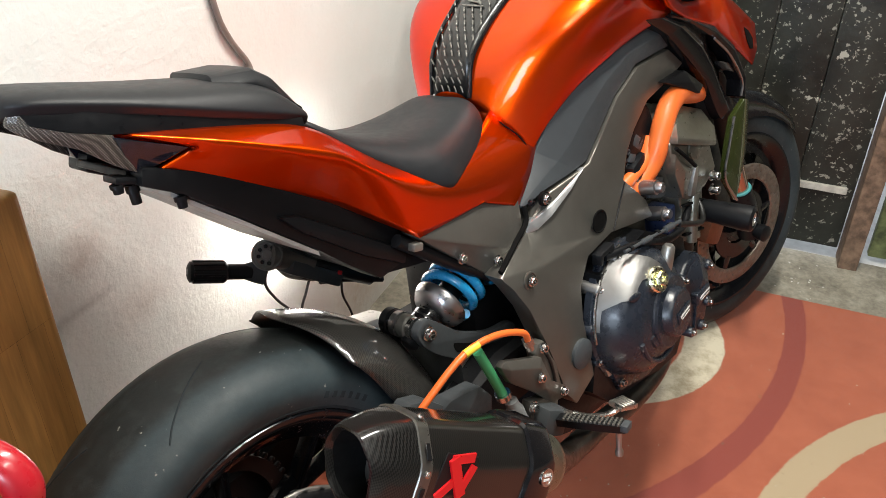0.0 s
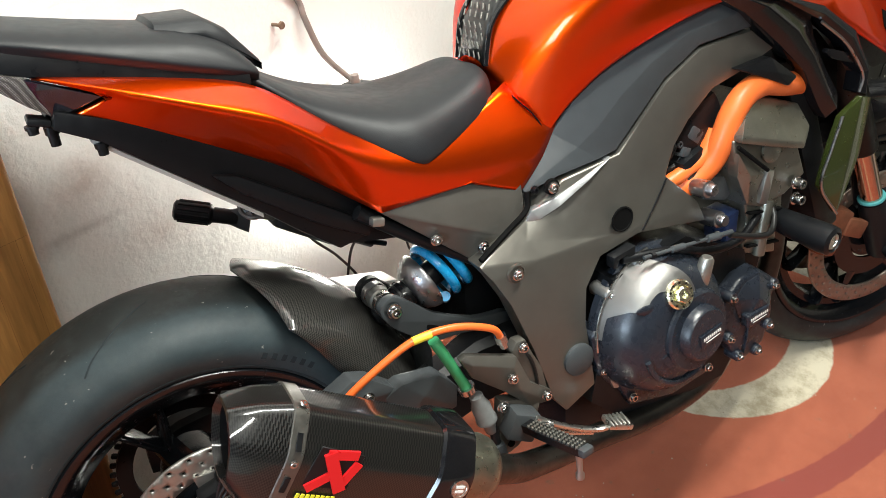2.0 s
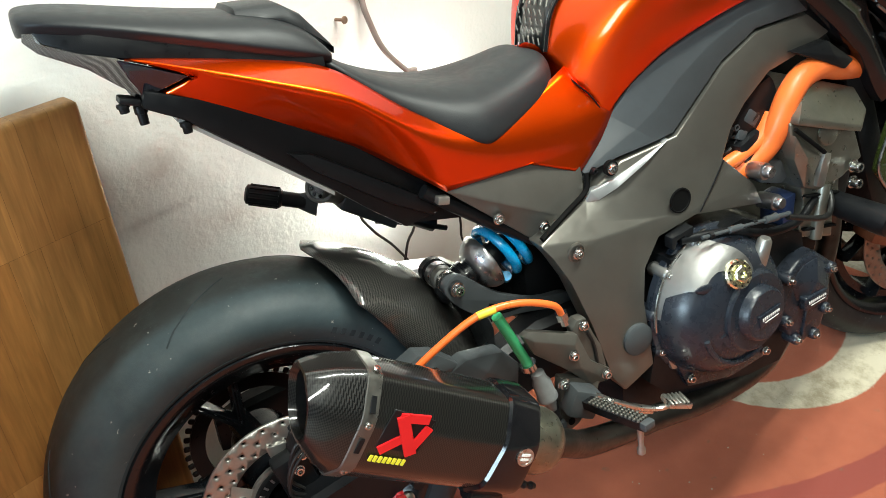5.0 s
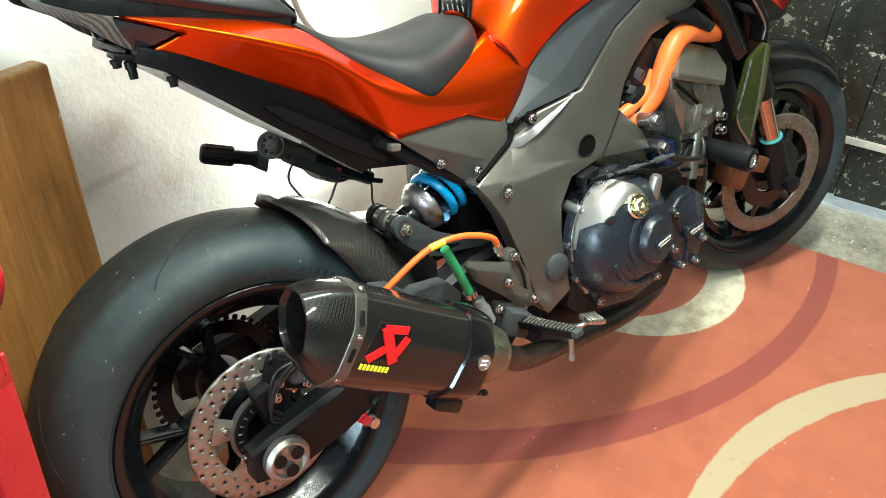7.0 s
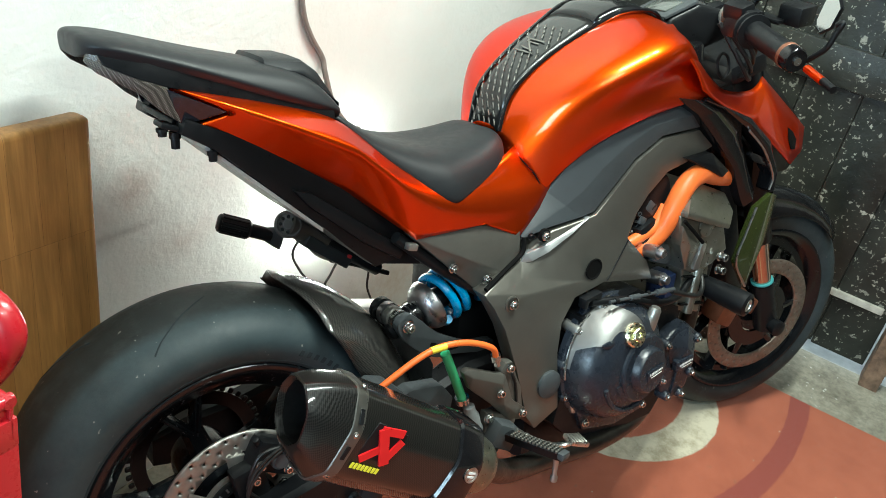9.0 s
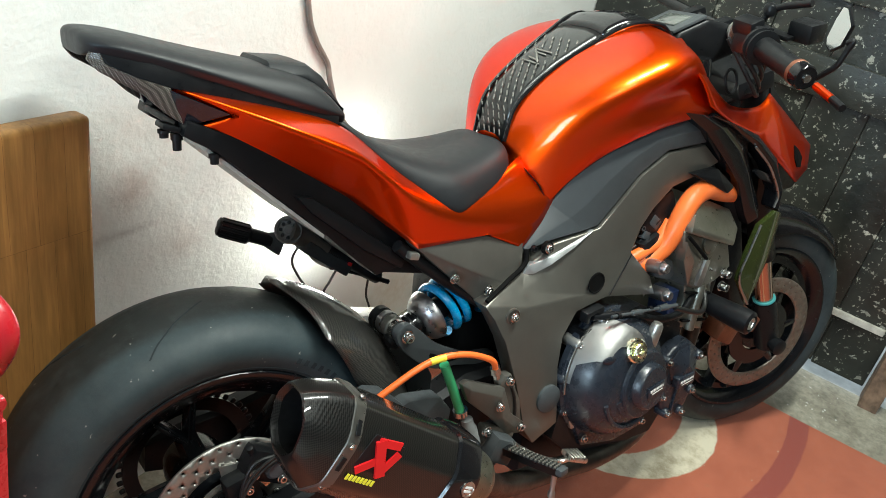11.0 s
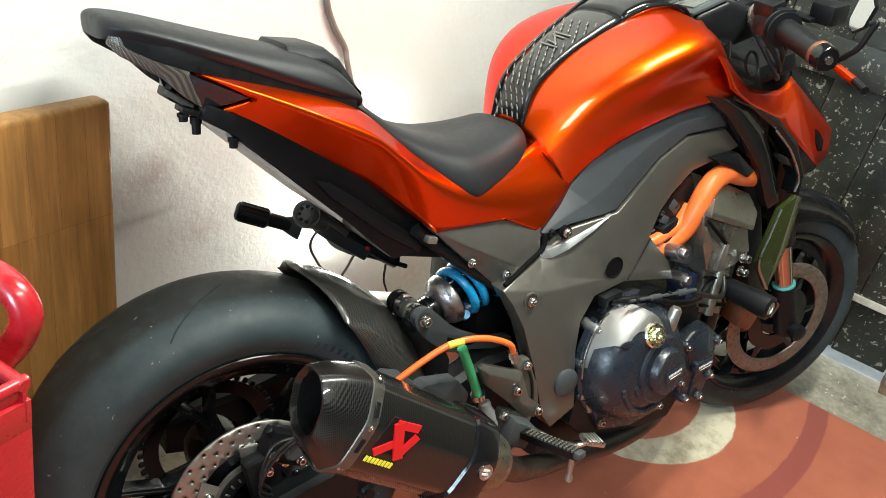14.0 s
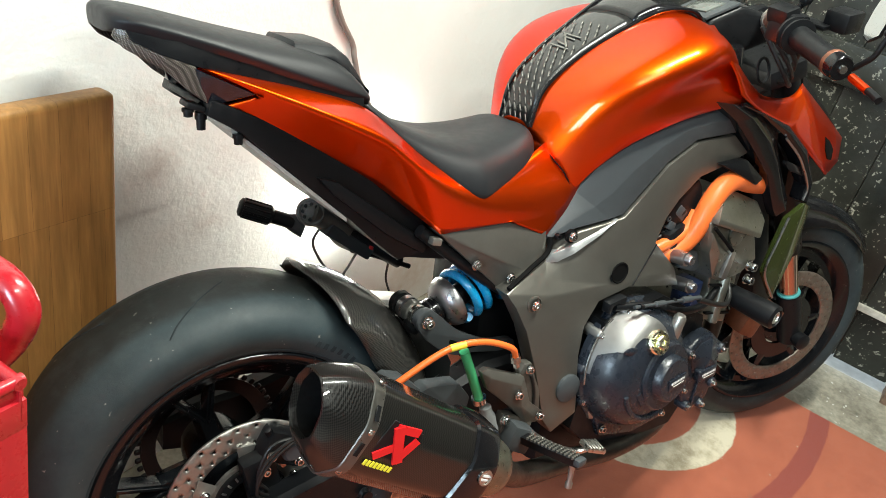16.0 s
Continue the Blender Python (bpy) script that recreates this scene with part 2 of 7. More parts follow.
def tyre_rubber():
    """Rubber with a cool sheen put into its blue-grey colour, a scuffed, darker running band, scuffs along the tread
    and light specks of grit.
    """
    m, nt, b = nodes_of("tyre_rubber")
    n, n2, fine, mott = noise_node(nt, 12.0, 6.0, 0.7), noise_node(nt, 75.0, 4.0), noise_node(nt, 600.0, 3.0), noise_node(nt, 70.0, 7.0, 0.75)
    base = ramp(nt, n.outputs[0], [(0.3, (0.020, 0.032, 0.037)), (0.7, (0.037, 0.053, 0.060))]).outputs[0]
    worn = ramp(nt, mott.outputs[0], [(0.3, (0.008, 0.0105, 0.011)), (0.7, (0.021, 0.025, 0.025))]).outputs[0]
    tc = nt.nodes.new("ShaderNodeTexCoord")
    xyz = nt.nodes.new("ShaderNodeSeparateXYZ")
    link(nt, tc.outputs["Object"], xyz.inputs[0])
    ab = nt.nodes.new("ShaderNodeMath")
    ab.operation = "ABSOLUTE"
    link(nt, xyz.outputs["Y"], ab.inputs[0])
    wob = nt.nodes.new("ShaderNodeMath")
    wob.operation, wob.inputs[1].default_value = "MULTIPLY_ADD", 0.014
    link(nt, n.outputs[0], wob.inputs[0])
    link(nt, ab.outputs[0], wob.inputs[2])
    band = ramp(nt, wob.outputs[0], [(0.050, (1, 1, 1)), (0.066, (0, 0, 0))]).outputs[0]
    out = mixc(nt, band, base, worn)
    dust = ramp(nt, noise_node(nt, 28.0, 7.0, 0.72).outputs[0], [(0.50, (0, 0, 0)), (0.72, (0.45, 0.45, 0.45))]).outputs[0]
    out = mixc(nt, dust, out, (0.050, 0.060, 0.060))
    sp = ramp(nt, n2.outputs[0], [(0.690, (0, 0, 0)), (0.712, (0.8, 0.8, 0.8))]).outputs[0]
    link(nt, mixc(nt, sp, out, (0.30, 0.29, 0.26)), b.inputs["Base Color"])
    link(nt, ramp(nt, mott.outputs[0], [(0.3, (0.46, 0.46, 0.46)), (0.7, (0.66, 0.66, 0.66))]).outputs[0], b.inputs["Roughness"])
    b.inputs["Specular IOR Level"].default_value = 0.34
    ad = nt.nodes.new("ShaderNodeMath")
    ad.operation, ad.inputs[1].default_value = "MULTIPLY_ADD", 0.35
    link(nt, fine.outputs[0], ad.inputs[0])
    link(nt, mott.outputs[0], ad.inputs[2])
    bump(nt, b, ad.outputs[0], 0.30, 0.0012)
    return m


def pearl():
    m, nt, b = nodes_of("pearl_orange_paint")
    n, fl = noise_node(nt, 5.0, 3.0), noise_node(nt, 2400.0, 1.0)
    base = ramp(nt, n.outputs[0], [(0.3, (0.84, 0.074, 0.003)), (0.7, (0.90, 0.086, 0.004))]).outputs[0]
    link(nt, base, b.inputs["Base Color"])
    b.inputs["Metallic"].default_value = 0.95
    b.inputs["Roughness"].default_value = 0.34
    b.inputs["Specular Tint"].default_value = (0.72, 0.075, 0.012, 1)
    b.inputs["Coat Weight"].default_value = 0.55
    b.inputs["Coat Roughness"].default_value = 0.025
    b.inputs["Coat Tint"].default_value = (1.0, 0.86, 0.72, 1)
    bump(nt, b, fl.outputs[0], 0.12, 0.0003)
    return m


def tank_pad_mat():
    m, nt, b = nodes_of("embossed_black_pad")
    link(nt, ramp(nt, noise_node(nt, 40.0).outputs[0], [(0.3, (0.009, 0.009, 0.009)), (0.7, (0.016, 0.016, 0.016))]).outputs[0], b.inputs["Base Color"])
    b.inputs["Roughness"].default_value = 0.28
    b.inputs["Coat Weight"].default_value = 0.4
    bump(nt, b, noise_node(nt, 700.0).outputs[0], 0.2, 0.0005)
    return m


def lens_mat():
    m, nt, b = nodes_of("reflector_grid")
    tc = nt.nodes.new("ShaderNodeTexCoord")
    mp = nt.nodes.new("ShaderNodeMapping")
    mp.inputs["Rotation"].default_value = (0, radians(30), 0)
    link(nt, tc.outputs["Object"], mp.inputs[0])
    v = nt.nodes.new("ShaderNodeTexVoronoi")
    v.inputs["Scale"].default_value, v.inputs["Randomness"].default_value = 520.0, 0.0
    link(nt, mp.outputs[0], v.inputs["Vector"])
    link(nt, ramp(nt, v.outputs["Distance"], [(0.25, (0.30, 0.28, 0.24)), (0.48, (0.06, 0.055, 0.046))]).outputs[0], b.inputs["Base Color"])
    b.inputs["Metallic"].default_value = 0.6
    b.inputs["Roughness"].default_value = 0.35
    b.inputs["Coat Weight"].default_value = 0.2
    bump(nt, b, v.outputs["Distance"], 0.5, 0.002)
    return m


SMEARS = [(0.115, 0.365, 0.663, 0.06, 0.05, 1.1, (0.36, 0.27, 0.23)), (0.22, 0.365, 0.52, 0.10, 0.05, 0.7, (0.55, 0.45, 0.40)),
          (0.095, 0.365, 0.582, 0.09, 0.012, 0.9, (0.33, 0.31, 0.29)), (0.05, 0.365, 0.575, 0.035, 0.03, 0.8, (0.38, 0.36, 0.34)), (1.0, 0.365, 0.10, 0.30, 0.22, 0.9, (0.50, 0.36, 0.22))]
RING_DARK = ((1.388, 0.535, 1.278), (1.389, 0.454, 1.142))       # outer and inner circle: centre and radius
RING_CREAM = ((1.212, -0.232, 0.314), (1.218, -0.154, 0.290))
RING_TWO = ((0.475, -1.475, 0.864), (0.356, -1.635, 0.987))

M_WALL, M_FLOOR, M_RUG, M_DOOR, M_WOOD = wall_plaster(), concrete(), rug_weave(), door_paint(), butcher_wood()
M_CARBON, M_TYRE, M_ORANGE, M_PAD = carbon(), tyre_rubber(), pearl(), tank_pad_mat()
# paler copy of the weave: the hugger's grey sheen is in its colour
M_CARBON_HUG = carbon("carbon_weave_hugger_sheen", 0.0016, 0.009, 0.046, 0.9, (-50, 45))
# ceiling out of view, dark grey so that it bounces and mirrors little light
M_CEIL = mat("unseen_dark_ceiling", (0.18, 0.176, 0.168), 0.9, grain=0.2, gscale=60)
# walls out of view, kept dark to cut bounce light and deepen blacks
M_UNSEEN_WALL = mat("unseen_dark_wall", (0.11, 0.09, 0.075), 0.9, var=0.4, scale=8, grain=0.4, gscale=60)
M_GRID = lens_mat()
M_PADDASH = mat("grey_pad_emboss", (0.13, 0.125, 0.11), 0.3, var=0.1)
M_CABLEGREY = mat("pale_grey_plastic", (0.15, 0.155, 0.155), 0.45, var=0.15, scale=60)
M_BLACK = mat("gloss_black", (0.006, 0.006, 0.007), 0.13, coat=0.2, spec=0.4)
M_RIM = mat("rim_black", (0.005, 0.006, 0.0075), 0.18, spec=0.42)
M_SATIN = mat("satin_black_plastic", (0.0065, 0.007, 0.008), 0.38, grain=0.12, gscale=900, spec=0.22)
M_SEAT = mat("black_seat_vinyl", (0.014, 0.015, 0.017), 0.46, var=0.1, grain=0.2, gscale=650, rvar=0.05, spec=0.28)
M_GUN = mat("gunmetal_paint", (0.165, 0.157, 0.138), 0.36, metal=0.75, var=0.06, grain=0.1, gscale=1500, rvar=0.05)
M_DARK = mat("charcoal_plastic", (0.050, 0.056, 0.060), 0.45, var=0.1, grain=0.12, gscale=900, spec=0.32)
M_BRACKET = mat("brown_grey_cast", (0.105, 0.099, 0.087), 0.40, metal=0.4, var=0.1, grain=0.1, gscale=1200)
M_ALU = mat("bare_aluminium", (0.60, 0.59, 0.56), 0.30, metal=1.0, var=0.08)
M_CAST = mat("cast_alloy", (0.40, 0.39, 0.36), 0.42, metal=0.9, var=0.12, grain=0.25, gscale=350)
M_STEEL = mat("brushed_steel", (0.42, 0.41, 0.42), 0.34, metal=1.0, var=0.04)
M_CHROME = mat("bright_bolt_steel", (0.55, 0.55, 0.54), 0.24, metal=1.0, var=0.05, rvar=0.05)
M_BLUE = mat("blue_spring_paint", (0.006, 0.245, 0.50), 0.28, var=0.06, coat=0.5)
M_GOLD = mat("gold_anodised", (0.90, 0.84, 0.62), 0.24, metal=1.0)
M_BRONZE = mat("worn_bronze_sprocket", (0.022, 0.019, 0.014), 0.45, metal=0.8, var=0.3, scale=60)
M_HOSE = mat("orange_silicone", (0.86, 0.17, 0.035), 0.42, var=0.05, grain=0.1, gscale=500)
M_BRAID = mat("orange_hose_cover", (0.88, 0.16, 0.03), 0.35, var=0.05)
M_GREEN = mat("green_hose", (0.05, 0.36, 0.15), 0.5, var=0.1)
M_YELLOW = mat("yellow_sleeve", (0.80, 0.62, 0.05), 0.5)
# the lower blade's olive is a reflection put into its colour
M_OLIVE_SHEEN = mat("black_olive_sheen", (0.026, 0.034, 0.008), 0.18, coat=0.7, var=0.1)
M_COPPER = mat("rusty_orange_caliper", (0.17, 0.065, 0.036), 0.4, metal=0.4, var=0.25, scale=50)
# chrome with its reddish reflection put into the base colour
M_FORK = mat("chrome_reddish_sheen", (0.56, 0.42, 0.36), 0.12, metal=1.0, var=0.05)
M_TEAL = mat("teal_ring", (0.05, 0.24, 0.25), 0.4)
M_RED = mat("red_trolley_enamel", (0.44, 0.013, 0.022), 0.30, var=0.08, coat=0.5)
M_MAT = mat("ribbed_rubber_mat", (0.025, 0.030, 0.032), 0.7, grain=0.5, gscale=300)
M_RUST = mat("rusty_iron_post", (0.16, 0.10, 0.065), 0.8, var=0.5, scale=35, grain=0.6, gscale=160)
M_GREYPAINT = mat("pale_worn_timber", (0.42, 0.40, 0.35), 0.7, var=0.3, scale=30, grain=0.4, gscale=120)
# black case, its bluish tint standing in for reflected daylight
M_CASE = mat("clutch_case_blue_sheen", (0.015, 0.019, 0.027), 0.30, metal=0.0, var=0.10, grain=0.2, gscale=700, spec=0.5)
M_CASEMETAL = mat("clutch_case_silver", (0.25, 0.247, 0.24), 0.46, metal=0.85, var=0.03, grain=0.15, gscale=700)
M_CABLE = mat("black_cable", (0.008, 0.008, 0.008), 0.45)
M_GREYCABLE = mat("grey_brown_cable", (0.23, 0.19, 0.17), 0.55)
M_WHITEP = mat("white_plastic", (0.75, 0.74, 0.71), 0.35, var=0.05)
M_BADGE_RED = mat("red_badge", (0.70, 0.012, 0.016), 0.35, var=0.04)
M_BADGE_YEL = mat("yellow_badge", (0.72, 0.66, 0.04), 0.35, var=0.04)
M_TYREMARK = mat("worn_sidewall_print", (0.019, 0.026, 0.030), 0.75, spec=0.25)
M_GLASS = mat("smoked_lens", (0.010, 0.010, 0.016), 0.08, var=0.6, scale=160, coat=0.8)
M_SCREEN = mat("grey_display", (0.09, 0.10, 0.092), 0.15, coat=0.5)
M_PIPE = mat("heat_stained_pipe", (0.065, 0.061, 0.055), 0.38, metal=0.9, var=0.25, scale=30)
M_PORT = mat("open_port_black", (0.003, 0.003, 0.003), 0.8, spec=0.1)
M_DISC_DARK = mat("brown_disc_steel", (0.24, 0.20, 0.17), 0.38, metal=0.8, var=0.2, scale=40)
M_DISC = mat("drilled_disc_steel", (0.38, 0.37, 0.35), 0.40, metal=0.85, var=0.15, scale=40)


# ---- building helpers ----
def mesh_ob(name, bm, material, smooth=None):
    bmesh.ops.recalc_face_normals(bm, faces=bm.faces[:])
    me = bpy.data.meshes.new(name)
    bm.to_mesh(me)
    bm.free()
    me.materials.append(material)
    if smooth:
        me.shade_smooth()
        me.set_sharp_from_angle(angle=radians(smooth))
    return new(name, me)


def part(name, bm, material, parent, label="", smooth=38):
    ob = mesh_ob(name, bm, material, smooth)
    ob.parent = parent
    if label:
        ob["label"] = label
    return ob


def thing(name, label, category, m=None, group="", kind=""):
    ob = new(name)
    ob.empty_display_size = 0.05
    if m is not None:
        ob.matrix_world = m
    return tagged(ob, label, category, group, kind)


def bevel(bm, w, seg=2, angle=30):
    es = [e for e in bm.edges if len(e.link_faces) == 2 and e.calc_face_angle(0) > radians(angle)]
    bmesh.ops.bevel(bm, geom=es, offset=w, segments=seg, affect="EDGES", profile=0.6, clamp_overlap=True)
    return bm


def box(sx, sy, sz, m=None, b=0.0, seg=2):
    bm = bmesh.new()
    bmesh.ops.create_cube(bm, size=1.0)
    bmesh.ops.scale(bm, vec=(sx, sy, sz), verts=bm.verts)
    if b:
        bevel(bm, b, seg)
    if m is not None:
        bm.transform(m)
    return bm


def join(*bms):
    out = bms[0]
    for o in bms[1:]:
        me = bpy.data.meshes.new("tmp")
        o.to_mesh(me)
        o.free()
        out.from_mesh(me)
        bpy.data.meshes.remove(me)
    return out


def loft(rings, closed=True, caps=True, wrap=False):
    bm = bmesh.new()
    vs = [[bm.verts.new(p) for p in r] for r in rings]
    n = len(rings[0])
    seq = list(zip(vs, vs[1:])) + ([(vs[-1], vs[0])] if wrap else [])
    for a, b in seq:
        for i in range(n if closed else n - 1):
            j = (i + 1) % n
            bm.faces.new((a[i], a[j], b[j], b[i]))
    if caps and closed and not wrap:
        bm.faces.new(vs[0])
        bm.faces.new(vs[-1][::-1])
    return bm


def lathe(profile, axis, centre=(0, 0, 0), n=32, closed=False, caps=True):
    """profile: pairs of (distance along the axis, radius)."""
    ax = Vector(axis).normalized()
    q = ax.to_track_quat("Z", "X").to_matrix()
    ex, ey, c = q @ Vector((1, 0, 0)), q @ Vector((0, 1, 0)), Vector(centre)
    rings = [[c + ax * h + (ex * math.cos(2 * math.pi * i / n) + ey * math.sin(2 * math.pi * i / n)) * r for i in range(n)] for h, r in profile]
    return loft(rings, caps=caps and not closed, wrap=closed)


def smooth_path(pts, steps=8):
    pts = [Vector(p) for p in pts]
    if len(pts) < 3:
        return pts
    out = []
    ext = [pts[0] * 2 - pts[1]] + pts + [pts[-1] * 2 - pts[-2]]
    for a, b, c, d in zip(ext, ext[1:], ext[2:], ext[3:]):
        for k in range(steps):
            t = k / steps
            out.append(0.5 * (2 * b + (c - a) * t + (2 * a - 5 * b + 4 * c - d) * t * t + (3 * b - 3 * c + d - a) * t ** 3))
    return out + [pts[-1]]


def tube(pts, r, n=10, steps=8, caps=True, flat=1.0, taper=None):
    path = smooth_path(pts, steps)
    rings, up = [], Vector((0.13, 0.31, 0.94))
    for i, p in enumerate(path):
        d = (path[min(i + 1, len(path) - 1)] - path[max(i - 1, 0)]).normalized()
        s = d.cross(up).normalized()
        u = s.cross(d).normalized()
        up = u
        rr = r if taper is None else r + (taper - r) * i / (len(path) - 1)
        rings.append([p + (s * math.cos(2 * math.pi * k / n) + u * math.sin(2 * math.pi * k / n) * flat) * rr for k in range(n)])
    return loft(rings, caps=caps)


def plate(outline, y, depth, b=0.004, seg=2, tilt=(0.0, 0.0), at=(0.0, 0.0), hole=None):
    """A plate cut along an outline of (x, z): its outer face at y, its body reaching depth inwards. tilt: how y changes along x and z."""
    bm = bmesh.new()

    def yy(x, z):
        return y + tilt[0] * (x - at[0]) + tilt[1] * (z - at[1])
    f = bm.faces.new([bm.verts.new((x, yy(x, z), z)) for x, z in outline])
    r = bmesh.ops.extrude_face_region(bm, geom=[f])
    bmesh.ops.translate(bm, vec=(0, depth, 0), verts=[v for v in r["geom"] if isinstance(v, bmesh.types.BMVert)])
    bmesh.ops.recalc_face_normals(bm, faces=bm.faces[:])
    if b:
        bevel(bm, b, seg, 20)
    return bm


def round_outline(pts, steps=4):
    """Rounds a closed outline of (x, z) through its points."""
    n, out = len(pts), []
    P = [Vector((x, 0, z)) for x, z in pts]
    for i in range(n):
        a, b, c, d = P[i - 1], P[i], P[(i + 1) % n], P[(i + 2) % n]
        for k in range(steps):
            t = k / steps
            q = 0.5 * (2 * b + (c - a) * t + (2 * a - 5 * b + 4 * c - d) * t * t + (3 * b - 3 * c + d - a) * t ** 3)
            out.append((q.x, q.z))
    return out


def cage(verts, faces, crease=(), sharp=""):
    """A faceted shell of named corners, rounded by subdivision; pairs in crease and corners in sharp stay sharp."""
    bm = bmesh.new()
    corner = bm.verts.layers.float.new("crease_vert")
    lay = bm.edges.layers.float.new("crease_edge")
    vs = {k: bm.verts.new(v) for k, v in verts.items()}
    for f in faces:
        bm.faces.new([vs[k] for k in f.split()])
    for pair in crease:
        a, b, *w = pair.split()
        for e in vs[a].link_edges:
            if e.other_vert(vs[a]) is vs[b]:
                e[lay] = float(w[0]) if w else 1.0
    for k in sharp.split():
        vs[k][corner] = 1.0
    return bm


def subdiv(ob, levels=2):
    md = ob.modifiers.new("round", "SUBSURF")
    md.levels = md.render_levels = levels
    return ob


def solid(ob, t):
    md = ob.modifiers.new("shell", "SOLIDIFY")
    md.thickness, md.offset = t, -1
    return ob


def bolt(parent, p, axis=(0, -1, 0), r=0.009, h=0.007, material=None, washer=True, name="bolt"):
    """A socket-head screw with a collar and a sunk hexagon."""
    c, ax = Vector(p), Vector(axis).normalized()
    prof = [(0, r * 1.3), (0.0015, r * 1.3), (0.002, r)] if washer else [(-0.002, r)]
    prof += [(h * 0.85, r), (h, r * 0.88), (h, r * 0.55)]
    bm = lathe(prof, ax, c, 18, caps=False)
    bm2 = lathe([(h, r * 0.55), (h * 0.35, r * 0.5), (h * 0.35, 0.0004)], ax, c, 6, caps=False)
    ob = part(name, join(bm, bm2), material or M_CHROME, parent)
    return ob


def facets(verts, faces, depth, b=0.004, seg=2):
    """A folded sheet of named corners, given a thickness inwards and softened edges."""
    bm = cage(verts, faces)
    bmesh.ops.recalc_face_normals(bm, faces=bm.faces[:])
    r = bmesh.ops.extrude_face_region(bm, geom=bm.faces[:])
    bmesh.ops.translate(bm, vec=(0, depth, 0), verts=[v for v in r["geom"] if isinstance(v, bmesh.types.BMVert)])
    bmesh.ops.recalc_face_normals(bm, faces=bm.faces[:])
    return bevel(bm, b, seg, 12) if b else bm


# ---- the room ----
WALL_V, DOOR_U, RUG_U = 0.365, 1.868, 1.569


def setting(name, bm, material, label, category="structure", smooth=None):
    ob = mesh_ob(name, bm, material, smooth)
    ob.matrix_world = room
    return tagged(ob, label, category, kind="structure")


def slab(u0, u1, v0, v1, z0, z1, b=0.0):
    return box(u1 - u0, v1 - v0, z1 - z0, Matrix.Translation(((u0 + u1) / 2, (v0 + v1) / 2, (z0 + z1) / 2)), b)


floor = setting("floor", slab(-3.2, DOOR_U + 0.012, -3.2, WALL_V, -0.12, -0.006), M_FLOOR, "worn grey-brown concrete garage floor with paint flecks", "floor")
wall = setting("wall_north", slab(-3.2, 3.6, WALL_V, WALL_V + 0.22, -0.12, 2.5), M_WALL, "rough white plastered wall with smears and scrapes", "wall")
west = "unseen dark wall round a daylight opening"
setting("wall_west", slab(-3.4, -3.2, -3.2, -0.80, 0.0, 2.5), M_UNSEEN_WALL, west, "wall")
setting("wall_west_north", slab(-3.4, -3.2, -0.02, WALL_V + 0.22, 0.0, 2.5), M_UNSEEN_WALL, west, "wall")
setting("wall_west_low", slab(-3.4, -3.2, -0.80, -0.02, 0.0, 0.55), M_UNSEEN_WALL, west, "wall")
setting("wall_west_high", slab(-3.4, -3.2, -0.80, -0.02, 2.0, 2.5), M_UNSEEN_WALL, west, "wall")
setting("wall_south", slab(-3.4, 3.6, -3.4, -3.2, 0.0, 2.5), M_UNSEEN_WALL, "unseen dark wall closing the garage", "wall")
setting("wall_east", slab(DOOR_U, DOOR_U + 0.2, -3.2, -1.55, 0.0, 2.5), M_UNSEEN_WALL, "unseen dark wall beside the garage door", "wall")
setting("wall_over_door", slab(DOOR_U, DOOR_U + 0.2, -1.55, WALL_V, 2.15, 2.5), M_UNSEEN_WALL, "unseen dark lintel over the garage door", "wall")
setting("ceiling", slab(-3.4, 3.6, -3.4, WALL_V + 0.22, 2.5, 2.62), M_CEIL, "unseen dark garage ceiling", "ceiling")

rug = mesh_ob("rug", box(2.9, 2.3, 0.008, Matrix.Translation((RUG_U - 1.45, -1.15 + 0.22, -0.003)), 0.003), M_RUG)
rug.matrix_world = room
tagged(rug, "terracotta rug with cream and dark red rings on concrete", "rug")

# lights, all out of view: a tube under the ceiling over the motorcycle, an added weaker fill tube behind, and daylight
# in the far opening
for uu, vv, w_ in ((0.62, -0.46, 68), (-0.75, -1.15, 27)):
    area("ceiling_tube", room @ pose(uu, vv, 2.42), 1.2, 0.07, w_, (0.98, 1.0, 0.95))
area("daylight", room @ pose(-3.22, -0.41, 1.27, 90, 0, -90), 0.74, 1.40, 76, (0.62, 0.80, 1.0))


# ---- the motorcycle ----
bike = thing("motorcycle", "orange and black naked motorcycle leaning on its side stand", "motorcycle",
             Matrix.Translation((0, 0, 0.002)) @ Matrix.Rotation(radians(-LEAN), 4, "X"))
def steer(deg):
    return Matrix.Translation((1.11, 0, 0.93)) @ Matrix.Rotation(radians(deg), 4, Vector((-0.415, 0, 0.91))) @ Matrix.Translation((-1.11, 0, -0.93))


STEER, STEER_BAR = steer(-13.2), steer(-20)
RW, FW = Vector((0, 0, 0.311)), Vector((1.434, 0.042, 0.310))


def mirrored(pts):
    return [(x, -y, z) for x, y, z in pts]


def ring_tyre(c, rad, half, bead):
    k = rad - bead
    prof = [(-half * 0.80, bead), (-half * 0.87, bead + 0.007), (-half * 0.93, bead + k * 0.17), (-half * 0.985, bead + k * 0.33), (-half, bead + k * 0.45), (-half * 0.975, bead + k * 0.56), (-half * 0.89, bead + k * 0.70),
            (-half * 0.70, bead + k * 0.845), (-half * 0.45, bead + k * 0.94), (-half * 0.2, bead + k * 0.988), (0, rad)]
    prof = prof + [(-h, r) for h, r in prof[-2::-1]]
    inner = [(half * 0.78, bead - 0.004), (-half * 0.78, bead - 0.004)]
    return lathe(prof + inner, (0, 1, 0), c, 112, closed=True)


